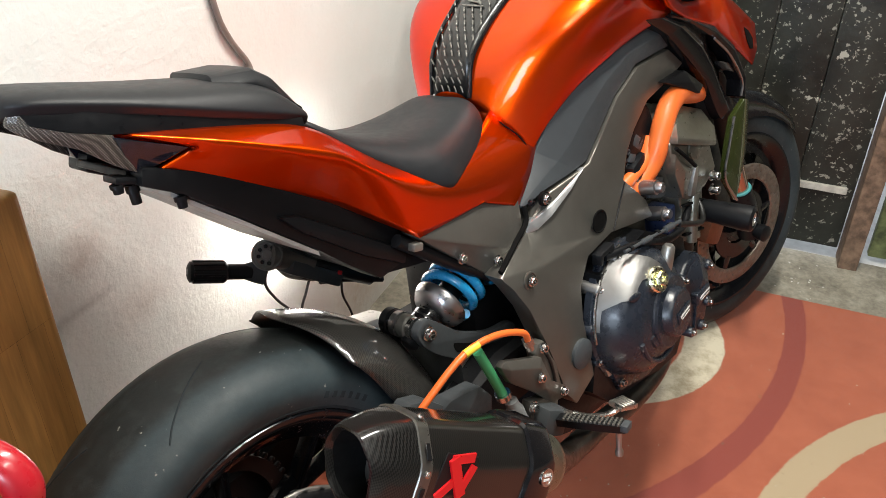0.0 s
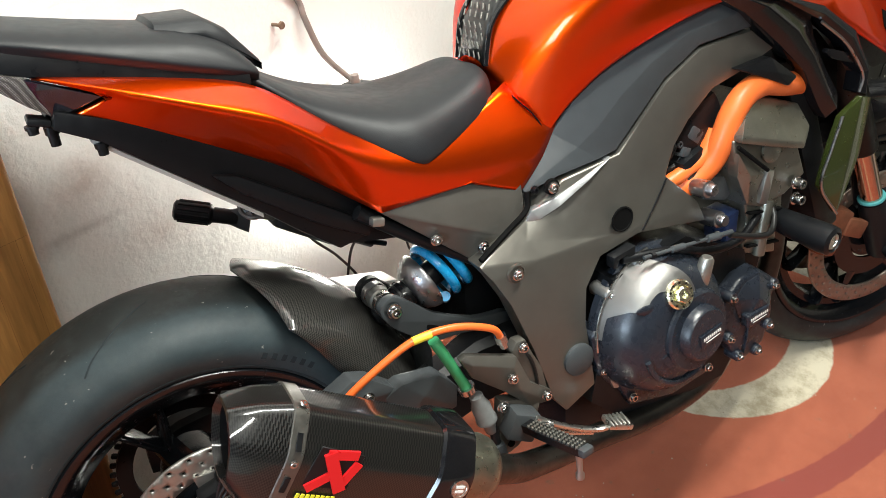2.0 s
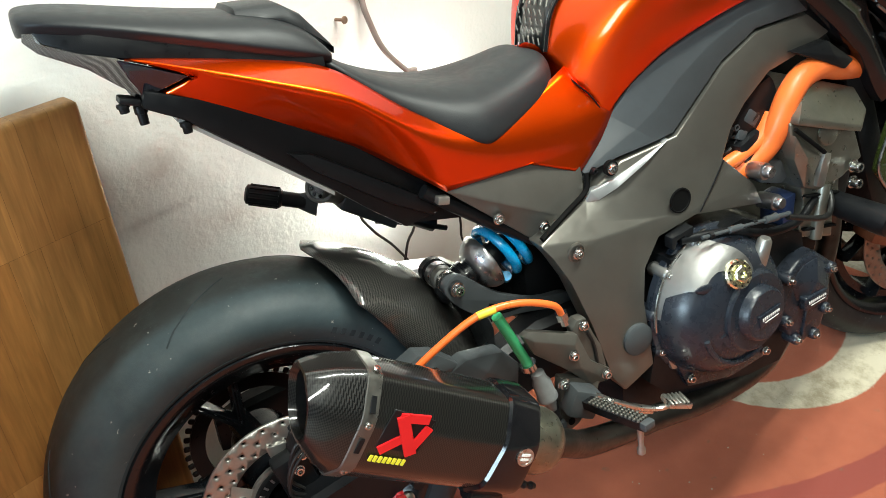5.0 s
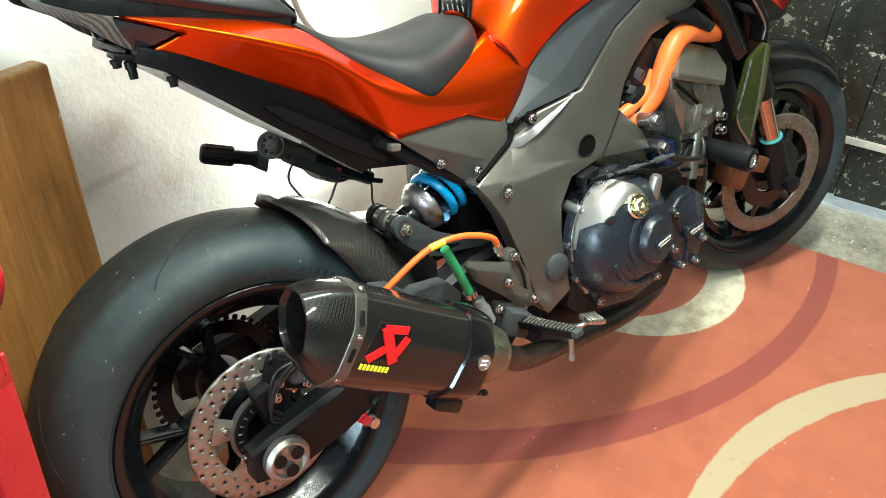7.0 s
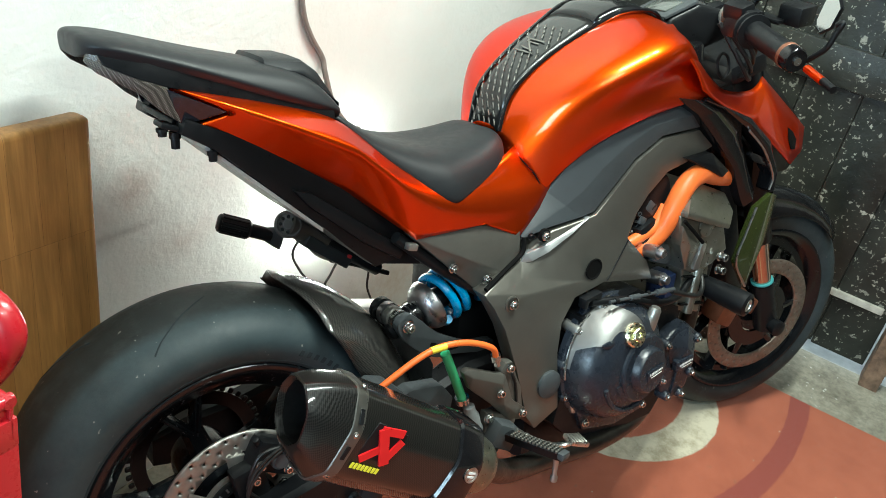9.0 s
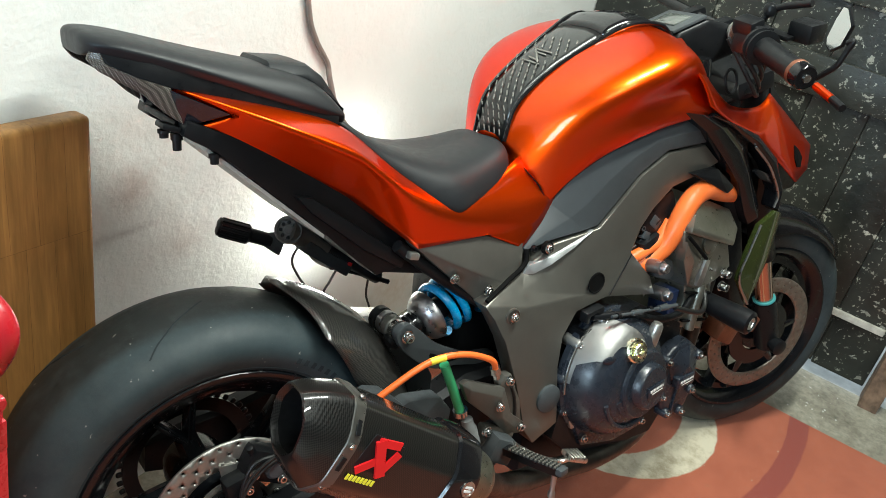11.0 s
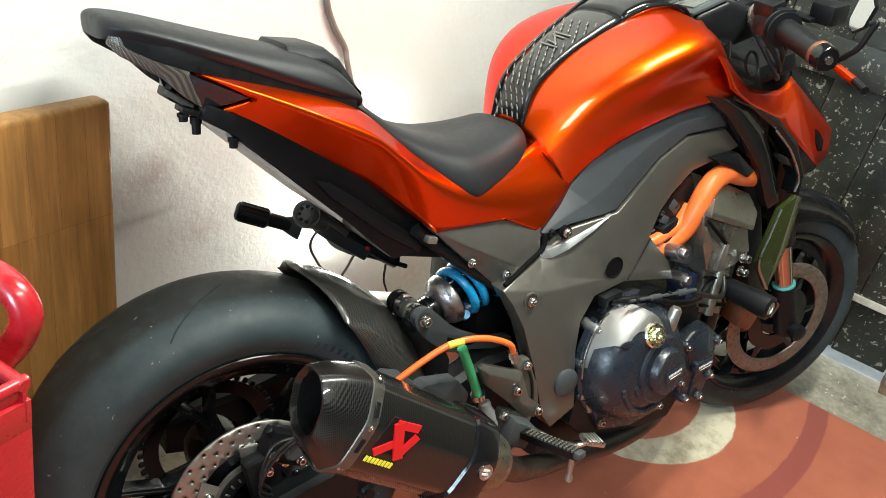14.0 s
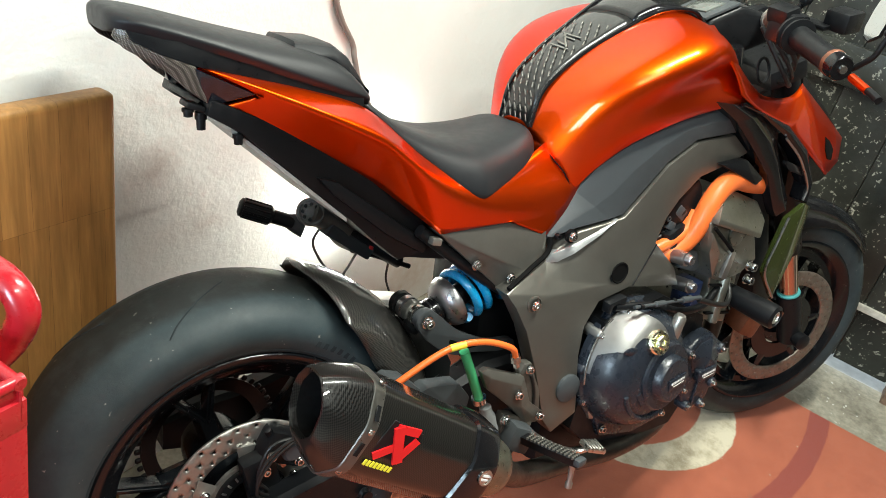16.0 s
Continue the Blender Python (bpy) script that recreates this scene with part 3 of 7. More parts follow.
def ring_disc(c, r0, r1, n, rows, y, hole=0.30):
    """A flat ring pierced by rows of round holes; the skin, to be thickened."""
    bm = bmesh.new()
    cache = {}

    def vert(a, r):
        k = (round(a % (2 * math.pi), 5) % 6.28319, round(r, 5))
        if k not in cache:
            cache[k] = bm.verts.new((c[0] + math.cos(a) * r, y, c[2] + math.sin(a) * r))
        return cache[k]
    da, dr = 2 * math.pi / n, (r1 - r0) / rows
    for i in range(n):
        for j in range(rows):
            a0, a1, q0, q1 = i * da, (i + 1) * da, r0 + j * dr, r0 + (j + 1) * dr
            am, qm = (a0 + a1) / 2, (q0 + q1) / 2
            rim = [vert(a0, q0), vert(am, q0), vert(a1, q0), vert(a1, qm), vert(a1, q1), vert(am, q1), vert(a0, q1), vert(a0, qm)]
            if (i + j) % 2:
                bm.faces.new(rim)
                continue
            h = hole * min(dr, da * qm)
            cx, cz = c[0] + math.cos(am) * qm, c[2] + math.sin(am) * qm
            hs = []
            for k in range(8):
                b = am + math.pi + (k + 1) * math.pi / 4 - math.pi / 2 + math.pi / 4
                v = rim[k].co
                d = Vector((v.x - cx, 0, v.z - cz)).normalized() * h
                hs.append(bm.verts.new((cx + d.x, y, cz + d.z)))
            for k in range(8):
                bm.faces.new((rim[k], rim[(k + 1) % 8], hs[(k + 1) % 8], hs[k]))
    return bm


def spoke(c, ang, r0, r1, w0, w1, y0, y1, depth, fork=0.0):
    """One Y-shaped wheel spoke between the hub and the rim."""
    ca, sa = math.cos(ang), math.sin(ang)

    def at(r, s, y):
        return (c[0] + ca * r - sa * s, y, c[2] + sa * r + ca * s)
    rings = []
    for k in range(6):
        t = k / 5
        r, w, y = r0 + (r1 - r0) * t, w0 + (w1 - w0) * t, y0 + (y1 - y0) * t
        s = fork * t
        rings.append([at(r, s - w, y), at(r, s - w * 0.6, y - depth), at(r, s + w * 0.6, y - depth), at(r, s + w, y), at(r, s + w * 0.7, y + depth), at(r, s - w * 0.7, y + depth)])
    return loft(rings)


def wheel(prefix, c, rad, half, bead, parent, turn=112, spokes=5):
    tyre = part(prefix + "_tyre", ring_tyre(c, rad, half, bead), M_TYRE, parent, "black road tyre with worn shallow grooves", 60)
    hw = half * 0.86
    rim_prof = [(-hw - 0.003, bead + 0.012), (-hw - 0.007, bead + 0.009), (-hw - 0.007, bead + 0.003), (-hw - 0.001, bead - 0.006), (-hw + 0.006, bead - 0.014), (-hw + 0.020, bead - 0.024), (-hw * 0.6, bead - 0.040), (hw * 0.6, bead - 0.040), (hw - 0.020, bead - 0.024), (hw - 0.006, bead - 0.014), (hw + 0.001, bead - 0.006), (hw + 0.007, bead + 0.003), (hw + 0.007, bead + 0.009), (hw + 0.003, bead + 0.012),
                (hw * 0.9, bead + 0.002), (0, bead - 0.018), (-hw * 0.9, bead + 0.002)]
    rim = part(prefix + "_rim", lathe(rim_prof, (0, 1, 0), c, 96, closed=True), M_RIM, parent, "gloss black cast rim", 40)
    part("hub", lathe([(-0.07, 0.028), (-0.07, 0.046), (-0.05, 0.05), (0.05, 0.05), (0.07, 0.046), (0.07, 0.028)], (0, 1, 0), c, 32), M_RIM, rim)
    for k in range(spokes):
        a = radians(turn) + 2 * math.pi * k / spokes
        mid = c[1] - half * 0.11
        sp = part("spoke", spoke(c, a, 0.040, 0.105, 0.020, 0.017, c[1], mid, 0.016), M_RIM, rim)
        for sd in (-1, 1):
            part("spoke_prong", spoke(c, a, 0.092, bead - 0.034, 0.0095, 0.0085, mid, c[1] - half * 0.25, 0.013, sd * 0.036), M_RIM, sp)
            part("spoke_rib", spoke(c, a, 0.092, bead - 0.036, 0.0028, 0.0024, mid - 0.0135, c[1] - half * 0.25 - 0.0135, 0.003, sd * 0.036), M_RIM, sp)
    return tyre, rim


rear_tyre, rear_rim = wheel("rear", RW, 0.313, 0.096, 0.217, bike)
front_tyre, front_rim = wheel("front", FW, 0.300, 0.060, 0.217, bike)

# long shallow grooves in the rear tread
def tread_radius(h):
    prof = [(0.0, 0.313), (0.0192, 0.3118), (0.0432, 0.3072), (0.0672, 0.2981), (0.0854, 0.2842), (0.0936, 0.2708)]
    for (h0, r0), (h1, r1) in zip(prof, prof[1:]):
        if h <= h1:
            return r0 + (r1 - r0) * (h - h0) / (h1 - h0)
    return prof[-1][1]


for k in range(12):
    side = -1 if k % 2 else 1
    a0 = 2 * math.pi * k / 12 + 0.05
    pts = []
    for j in range(8):
        t = j / 7
        h = 0.012 + 0.066 * t
        rr, a = tread_radius(h) - 0.0004, a0 + 0.34 * t
        pts.append((math.cos(a) * rr, side * h, 0.311 + math.sin(a) * rr))
    part("groove", tube(pts, 0.0013, 6, 3), M_TYREMARK, rear_tyre)

# raised worn lettering bars on the sidewall
for k in range(6):
    a = radians(66 - 3.2 * k)
    part("sidewall_bar", box(0.007, 0.0012, 0.010, Matrix.Translation((math.cos(a) * 0.2505, -0.0945, 0.311 + math.sin(a) * 0.2505)) @ Matrix.Rotation(math.pi / 2 - a, 4, "Y") @ Matrix.Rotation(radians(6), 4, "X"), 0.0004, 1), M_TYREMARK, rear_tyre)
part("bead_line", lathe([(-0.0875, 0.2290), (-0.0895, 0.2310), (-0.0900, 0.2335), (-0.0880, 0.2335), (-0.0865, 0.2290)], (0, 1, 0), RW, 96, closed=True), M_TYREMARK, rear_tyre)
# discs and hubs
rd = part("rear_brake_disc", ring_disc(RW, 0.086, 0.126, 52, 3, -0.100, 0.23), M_DISC, rear_rim, "drilled steel brake disc")
solid(rd, 0.004)
part("disc_flange", lathe([(-0.104, 0.052), (-0.104, 0.062), (-0.098, 0.062), (-0.098, 0.052)], (0, 1, 0), RW, 48, closed=True), M_DISC, rear_rim)
for k in range(5):
    part("disc_arm", spoke(RW, 2 * math.pi * k / 5 + 0.3, 0.058, 0.090, 0.016, 0.024, -0.101, -0.101, 0.002), M_DISC, rear_rim)
spr = [(0.070, 0.085), (0.070, 0.108), (0.077, 0.108), (0.077, 0.085)]
part("sprocket", lathe(spr, (0, 1, 0), RW, 44, closed=True), M_SATIN, rear_rim, "dark steel chain sprocket")
for k in range(44):
    a = 2 * math.pi * k / 44
    part("tooth", box(0.010, 0.006, 0.009, Matrix.Translation((math.cos(a) * 0.112, 0.0735, 0.311 + math.sin(a) * 0.112)) @ Matrix.Rotation(-a, 4, "Y"), 0.002, 1), M_SATIN, rear_rim)

# swingarm
def arm(path, sec):
    rings = []
    for (x, y, z), (h, w) in zip(path, sec):
        rings.append([(x, y - w, z - h), (x, y - w, z + h * 0.8), (x, y - w * 0.6, z + h), (x, y + w * 0.6, z + h), (x, y + w, z + h * 0.8), (x, y + w, z - h)])
    return bevel(loft(rings), 0.004)


for s, nm in ((-1, "swingarm_right"), (1, "swingarm_left")):
    part(nm, arm([(-0.055, s * 0.144, 0.292), (0.0, s * 0.146, 0.300), (0.10, s * 0.138, 0.320), (0.26, s * 0.120, 0.375), (0.40, s * 0.105, 0.415), (0.55, s * 0.10, 0.42)],
                 [(0.026, 0.016), (0.040, 0.022), (0.040, 0.024), (0.044, 0.024), (0.05, 0.03), (0.05, 0.03)]), M_SATIN, bike, "black swingarm")
part("swingarm_bridge", arm([(0.33, -0.09, 0.44), (0.36, 0.0, 0.45), (0.37, 0.09, 0.44)], [(0.045, 0.03)] * 3), M_DARK, bike)
cap = part("axle_cap", lathe([(0, 0.036), (0.012, 0.036), (0.018, 0.030), (0.018, 0.027), (0.012, 0.024)], (0, -1, 0), (-0.008, -0.166, 0.294), 40), M_CAST, bike, "silver axle cap with cut-outs")
for k in range(3):
    a = 2 * math.pi * k / 3 + 0.6
    part("cutout", lathe([(0.0175, 0.0105), (0.019, 0.0105), (0.019, 0.001)], (0, -1, 0), (-0.008 + math.cos(a) * 0.0165, -0.166, 0.294 + math.sin(a) * 0.0165), 14), M_SATIN, cap)
# rear caliper with its bracket and sensor lead
cal = part("rear_caliper", join(box(0.075, 0.05, 0.05, pose(0.045, -0.105, 0.395, 0, 25, 0), 0.010), box(0.05, 0.03, 0.09, pose(0.01, -0.118, 0.35, 0, -15, 0), 0.008)), M_SATIN, bike, "black rear brake caliper")
for px_, pz_ in ((0.018, 0.395), (0.062, 0.375), (-0.03, 0.285), (-0.055, 0.295), (0.01, 0.372)):
    bolt(cal, (px_, -0.132, pz_), r=0.006)
part("abs_ring", lathe([(-0.112, 0.040), (-0.112, 0.056), (-0.108, 0.057), (-0.104, 0.056), (-0.104, 0.040)], (0, 1, 0), RW, 48, closed=True), M_SATIN, rear_rim, "black sensor ring")
for k in range(24):
    a = 2 * math.pi * k / 24
    part("ring_slot", box(0.008, 0.001, 0.003, Matrix.Translation((math.cos(a) * 0.050, -0.1125, 0.311 + math.sin(a) * 0.050)) @ Matrix.Rotation(-a, 4, "Y"), 0.0003, 1), M_STEEL, rear_rim)
for k in range(5):
    a = 2 * math.pi * k / 5 + 0.3
    bolt(rear_rim, (math.cos(a) * 0.072, -0.103, 0.311 + math.sin(a) * 0.072), r=0.0055)
part("caliper_piston", lathe([(0, 0.016), (0.010, 0.016), (0.014, 0.012), (0.014, 0.004)], (0, -1, 0), (0.048, -0.128, 0.398), 20), M_DARK, cal)
part("bleed_nipple", lathe([(0, 0.004), (0.010, 0.004), (0.011, 0.0055), (0.020, 0.0055), (0.021, 0.003)], (-0.4, -0.3, 1), (0.02, -0.118, 0.418), 10), M_SATIN, cal)
for k in range(2):
    part("brake_pipe", tube([(0.075, -0.128, 0.41 - 0.01 * k), (0.04, -0.150, 0.428 - 0.006 * k), (0.0, -0.155, 0.405 - 0.01 * k), (-0.01, -0.150, 0.36 - 0.01 * k), (0.02, -0.145, 0.332)], 0.0024, 8), M_CABLE, cal)
part("sensor_lead", tube([(0.09, -0.13, 0.40), (0.05, -0.145, 0.425), (0.01, -0.145, 0.42), (-0.005, -0.14, 0.37), (0.01, -0.14, 0.345)], 0.003, 8), M_CABLE, cal)
for px_, pz_, mm_ in ((0.135, 0.285, M_RED), (0.15, 0.272, M_ALU), (0.165, 0.30, M_SATIN)):
    part("spool", lathe([(0, 0.010), (0.006, 0.010), (0.010, 0.006), (0.016, 0.009), (0.018, 0.009), (0.018, 0.002)], (0, -1, 0), (px_, -0.150, pz_), 18), mm_, cal)

# carbon hugger over the rear tyre: a blunt point behind, side flaps that sweep down forward
def flap_radius(a):
    pts = [(8, 0.248), (31, 0.255), (46, 0.265), (56, 0.284), (63, 0.300)]
    for (a0, r0), (a1, r1) in zip(pts, pts[1:]):
        if a <= a1:
            return r0 + (r1 - r0) * (a - a0) / (a1 - a0)
    return 0.300


rings = []
for k in range(19):
    t = k / 18
    row = []
    for j in range(17):
        u = max(-1.0, min(1.0, (j - 8) / 6))
        a0 = 72.5 - 9 * abs(u) ** 1.4
        a = a0 + (6 - a0) * t
        rr = 0.333 + 0.050 * t * (1 - 0.4 * t) * (1 - u * u) - 0.032 * abs(u) ** 2.8
        y = u * 0.113
        if abs(j - 8) > 6:
            f = (abs(j - 8) - 6) / 2
            rr, y = rr + (flap_radius(a) - rr) * f, u * (0.113 + 0.005 * f)
        row.append((math.cos(radians(a)) * rr, y, 0.311 + math.sin(radians(a)) * rr))
    rings.append(row)
hug = part("hugger", loft(rings, closed=False), M_CARBON_HUG, bike, "carbon fibre rear hugger", 60)
solid(hug, 0.0022)
for k in range(3):
    part("hugger_slot", box(0.006, 0.002, 0.042, pose(0.262 + 0.022 * k, -0.1165, 0.435 - 0.008 * k, 0, 32, 0), 0.0008, 1), M_SATIN, hug)

# ---- exhaust ----
M_SOOT = mat("soot", (0.004, 0.004, 0.004), 0.8, spec=0.1)
MUF = Matrix.Translation((0.1265, -0.264, 0.4850)) @ Matrix.Rotation(radians(-3), 4, "Z") @ Matrix.Rotation(radians(30), 4, "Y")   # its long axis runs forward and down


def hexring(x, hy, hz, lean_=0.0, k=0.20, oval=0.0, skew=0.0):
    """Rounded eight-cornered section across the long axis; oval 1 makes it an ellipse."""
    base = [(-0.5, 0.98), (0.5, 0.98), (1.0, 0.3), (0.9, -0.70), (0.4, -1.16), (-0.4, -1.16), (-0.95, -0.70), (-1.0, 0.3)]
    n, out = len(base), []
    for i in range(n):
        a, b, c = [Vector((p[0] * hy, p[1] * hz)) for p in (base[i - 1], base[i], base[(i + 1) % n])]
        for t in (0.0, 0.33, 0.66, 1.0):
            p, q = b + (a - b) * k, b + (c - b) * k
            v = (1 - t) ** 2 * p + 2 * t * (1 - t) * b + t * t * q
            g = math.atan2(v.y / hz, v.x / hy)
            v = v.lerp(Vector((math.cos(g) * hy * 0.97, math.sin(g) * hz * 0.97)), oval)
            out.append((x + lean_ * v.y / hz + skew * v.x / hy, v.x, v.y))
    return out


def muf(name, rings, material, parent, label="", caps=True):
    bm = loft(rings, caps=caps)
    bm.transform(MUF)
    return part(name, bm, material, parent, label, 30)


HY, HZ = 0.059, 0.065
LS = 0.002                 # the strap is set aslant
muffler = muf("muffler", [hexring(-0.085, HY, HZ, LS), hexring(0.125, HY, HZ * 0.94)], M_CARBON, bike, "carbon fibre silencer with a red and yellow badge")
muf("end_cap", [hexring(-0.138, HY * 0.64, HZ * 0.60, -0.012, oval=0.75), hexring(-0.147, HY * 0.70, HZ * 0.65, -0.012, oval=0.7), hexring(-0.146, HY * 0.74, HZ * 0.69, -0.012, oval=0.6), hexring(-0.136, HY * 0.83, HZ * 0.78, -0.010, oval=0.4), hexring(-0.118, HY * 0.93, HZ * 0.90, -0.006, oval=0.2),
                hexring(-0.092, HY * 1.0, HZ * 1.0, LS)], M_CARBON, muffler, "carbon end cap with an oval outlet", caps=False)
muf("outlet", [hexring(-0.1385, HY * 0.65, HZ * 0.61, -0.012, oval=0.75), hexring(-0.120, HY * 0.58, HZ * 0.56, oval=0.85), hexring(-0.08, HY * 0.46, HZ * 0.5, oval=1)], M_SOOT, muffler, "sooty black outlet", caps=False)
muf("baffle", [hexring(-0.082, HY * 0.48, HZ * 0.52, oval=1), hexring(-0.076, HY * 0.48, HZ * 0.52, oval=1)], M_SOOT, muffler)
strap = muf("strap", [hexring(-0.0925, HY * 1.005, HZ * 1.005, LS), hexring(-0.0915, HY * 1.03, HZ * 1.03, LS), hexring(-0.0745, HY * 1.03, HZ * 1.03, LS), hexring(-0.0735, HY * 1.005, HZ * 1.005, LS)], mat("dull_strap_metal", (0.16, 0.155, 0.14), 0.35, metal=0.8, var=0.1), muffler, "riveted metal strap")
fr = muf("front_band", [hexring(0.104, HY * 1.01, HZ * 0.955, 0.006), hexring(0.107, HY * 1.075, HZ * 1.015, 0.006), hexring(0.112, HY * 1.09, HZ * 1.030, 0.006), hexring(0.150, HY * 1.09, HZ * 1.030), hexring(0.156, HY * 1.06, HZ * 1.000), hexring(0.160, HY * 0.95, HZ * 0.900)], M_BLACK, muffler, "gloss black band")
muf("strap_spring", [hexring(0.142 + 0.006 * k_, 0.006 if k_ % 2 else 0.004, 0.006 if k_ % 2 else 0.004, oval=1) for k_ in range(7)], M_SATIN, muffler)
bpy.data.objects["strap_spring"].data.transform(Matrix.Translation((0.0, -0.02, -0.066)))


def muf_at(x, y, z):
    return MUF @ Vector((x, y, z))


OUT = (MUF.to_3x3() @ Vector((0, -1, 0.1))).normalized()
RV = [(-0.080, -0.026, 0.0665, (0, -0.45, 1)), (-0.083, -0.0612, 0.013, (0, -1, 0.05)), (-0.0845, -0.0500, -0.0520, (0, -1, -0.6))]
for x_, y_, z_, n_ in RV:
    bolt(strap, muf_at(x_, y_, z_), MUF.to_3x3() @ Vector(n_), 0.0036, 0.003, M_CHROME, True, "rivet")
for z_, t_ in ((0.036, -32), (-0.014, 6)):
    y_ = -0.0550 if z_ > 0 else -0.0600
    part("strap_slot", box(0.007, 0.0014, 0.020, MUF @ pose(-0.083, y_, z_, t_, 0, 0), 0.0005, 1), M_SATIN, strap)


def on_face(bm, x, z, s, up=0.0022):
    """Lays a drawing made in the xy plane on the silencer's outer face."""
    f = MUF @ Matrix.Translation((x, -HY * 0.972 - up, z)) @ Matrix.Rotation(radians(94), 4, "X") @ Matrix.Diagonal((s, s, s, 1))
    bm.transform(f)
    return bm


def strip2d(pts, w):
    bm = bmesh.new()
    for (x0, y0), (x1, y1) in zip(pts, pts[1:]):
        d = Vector((x1 - x0, y1 - y0, 0)).normalized()
        n_ = Vector((-d.y, d.x, 0)) * w
        a, b = Vector((x0, y0, 0)) - d * w * 0.5, Vector((x1, y1, 0)) + d * w * 0.5
        bm.faces.new([bm.verts.new(v) for v in (a + n_, a - n_, b - n_, b + n_)])
    r = bmesh.ops.extrude_face_region(bm, geom=bm.faces[:])
    bmesh.ops.translate(bm, vec=(0, 0, w * 0.5), verts=[v for v in r["geom"] if isinstance(v, bmesh.types.BMVert)])
    return bm


# badge: a slanted red angular mark over a yellow bar, on a black plate
part("badge_plate", on_face(box(0.056, 0.062, 0.0016, Matrix.Rotation(radians(-6), 4, "Z"), 0.0005, 1), -0.033, 0.004, 1.0, 0.0006), M_SATIN, muffler)
turn = Matrix.Rotation(radians(10), 4, "Z")
red = join(strip2d([(-0.32, 0.82), (0.78, 0.72)], 0.20), strip2d([(-0.30, 0.78), (0.36, -0.80)], 0.25), strip2d([(0.30, -0.80), (0.92, 0.26)], 0.19), strip2d([(0.02, -0.08), (-0.95, -0.66)], 0.19))
red.transform(turn)
part("red_mark", on_face(red, -0.032, 0.008, 0.0285, 0.0016), M_BADGE_RED, muffler)
for k_ in range(8):
    part("yellow_bar", on_face(box(0.0046, 0.0085, 0.001, Matrix.Rotation(radians(-8), 4, "Z"), 0.0003, 1), -0.064 + 0.0061 * k_, -0.0268, 1.0, 0.0024), M_BADGE_YEL, muffler, "yellow bar under the red mark")
part("round_badge", lathe([(0, 0.012), (0.002, 0.012), (0.002, 0.0098), (0.001, 0.0095), (0.001, 0.001)], OUT, muf_at(0.139, -HY * 1.082, 0.005), 28), M_ALU, fr)
for dz_ in (-0.003, 0.003):
    part("print_bar", box(0.012, 0.001, 0.0035, MUF @ pose(0.139, -HY * 1.082 - 0.0015, dz_ + 0.005, 0, -8, 0), 0.0003, 1), M_WHITEP, fr)
part("band_lug", box(0.05, 0.030, 0.022, MUF @ pose(0.135, -0.02, -HZ * 1.09 - 0.008), 0.006), M_BLACK, fr, "gloss black clamp lug")
# link pipe under the engine
part("link_pipe", tube([muf_at(0.19, 0, 0), muf_at(0.222, 0.002, -0.002), (0.352, -0.262, 0.350), (0.395, -0.242, 0.318), (0.47, -0.215, 0.286), (0.56, -0.20, 0.270), (0.69, -0.19, 0.255), (0.83, -0.16, 0.25), (0.95, -0.10, 0.25)], 0.0205, 16), M_PIPE, bike, "heat-stained exhaust pipe")
part("inlet_sleeve", lathe([(0.0, 0.045), (0.004, 0.0465), (0.022, 0.0465), (0.024, 0.0455), (0.044, 0.0455), (0.056, 0.042), (0.066, 0.034), (0.072, 0.022)], (MUF.to_3x3() @ Vector((1, 0, 0))), muf_at(0.156, 0, 0), 34), mat("tinted_sleeve", (0.24, 0.24, 0.19), 0.35, metal=0.9, var=0.2, scale=40), muffler, "heat-tinted steel sleeve")

# ---- frame, engine ----
# charcoal duct cover above, gunmetal frame cover below, sharing one edge
U_ = [(0.495, -0.121, 0.677), (0.527, -0.115, 0.709), (0.553, -0.112, 0.745), (0.585, -0.121, 0.789), (0.621, -0.130, 0.827), (0.670, -0.140, 0.854), (0.728, -0.147, 0.878), (0.826, -0.153, 0.900)]
L_ = [(0.497, -0.126, 0.672), (0.545, -0.138, 0.690), (0.610, -0.146, 0.702), (0.640, -0.148, 0.709), (0.673, -0.151, 0.746), (0.721, -0.155, 0.799), (0.783, -0.157, 0.836), (0.884, -0.160, 0.847)]
duct = {"u%d" % k: p for k, p in enumerate(U_)}
duct.update({"m%d" % k: tuple((a + b) / 2 + (-0.002 * min(k, 3) if n == 1 else 0) for n, (a, b) in enumerate(zip(p, q))) for k, (p, q) in enumerate(zip(U_, L_))})
duct.update({"l%d" % k: (x, y + 0.002, z) for k, (x, y, z) in enumerate(L_)})
part("duct_cover", facets(duct, ["%s%d %s%d %s%d %s%d" % (a, k, a, k + 1, b, k + 1, b, k) for k in range(7) for a, b in (("u", "m"), ("m", "l"))], 0.05, 0.003, 2), M_DARK, bike, "charcoal plastic air duct cover", 50)
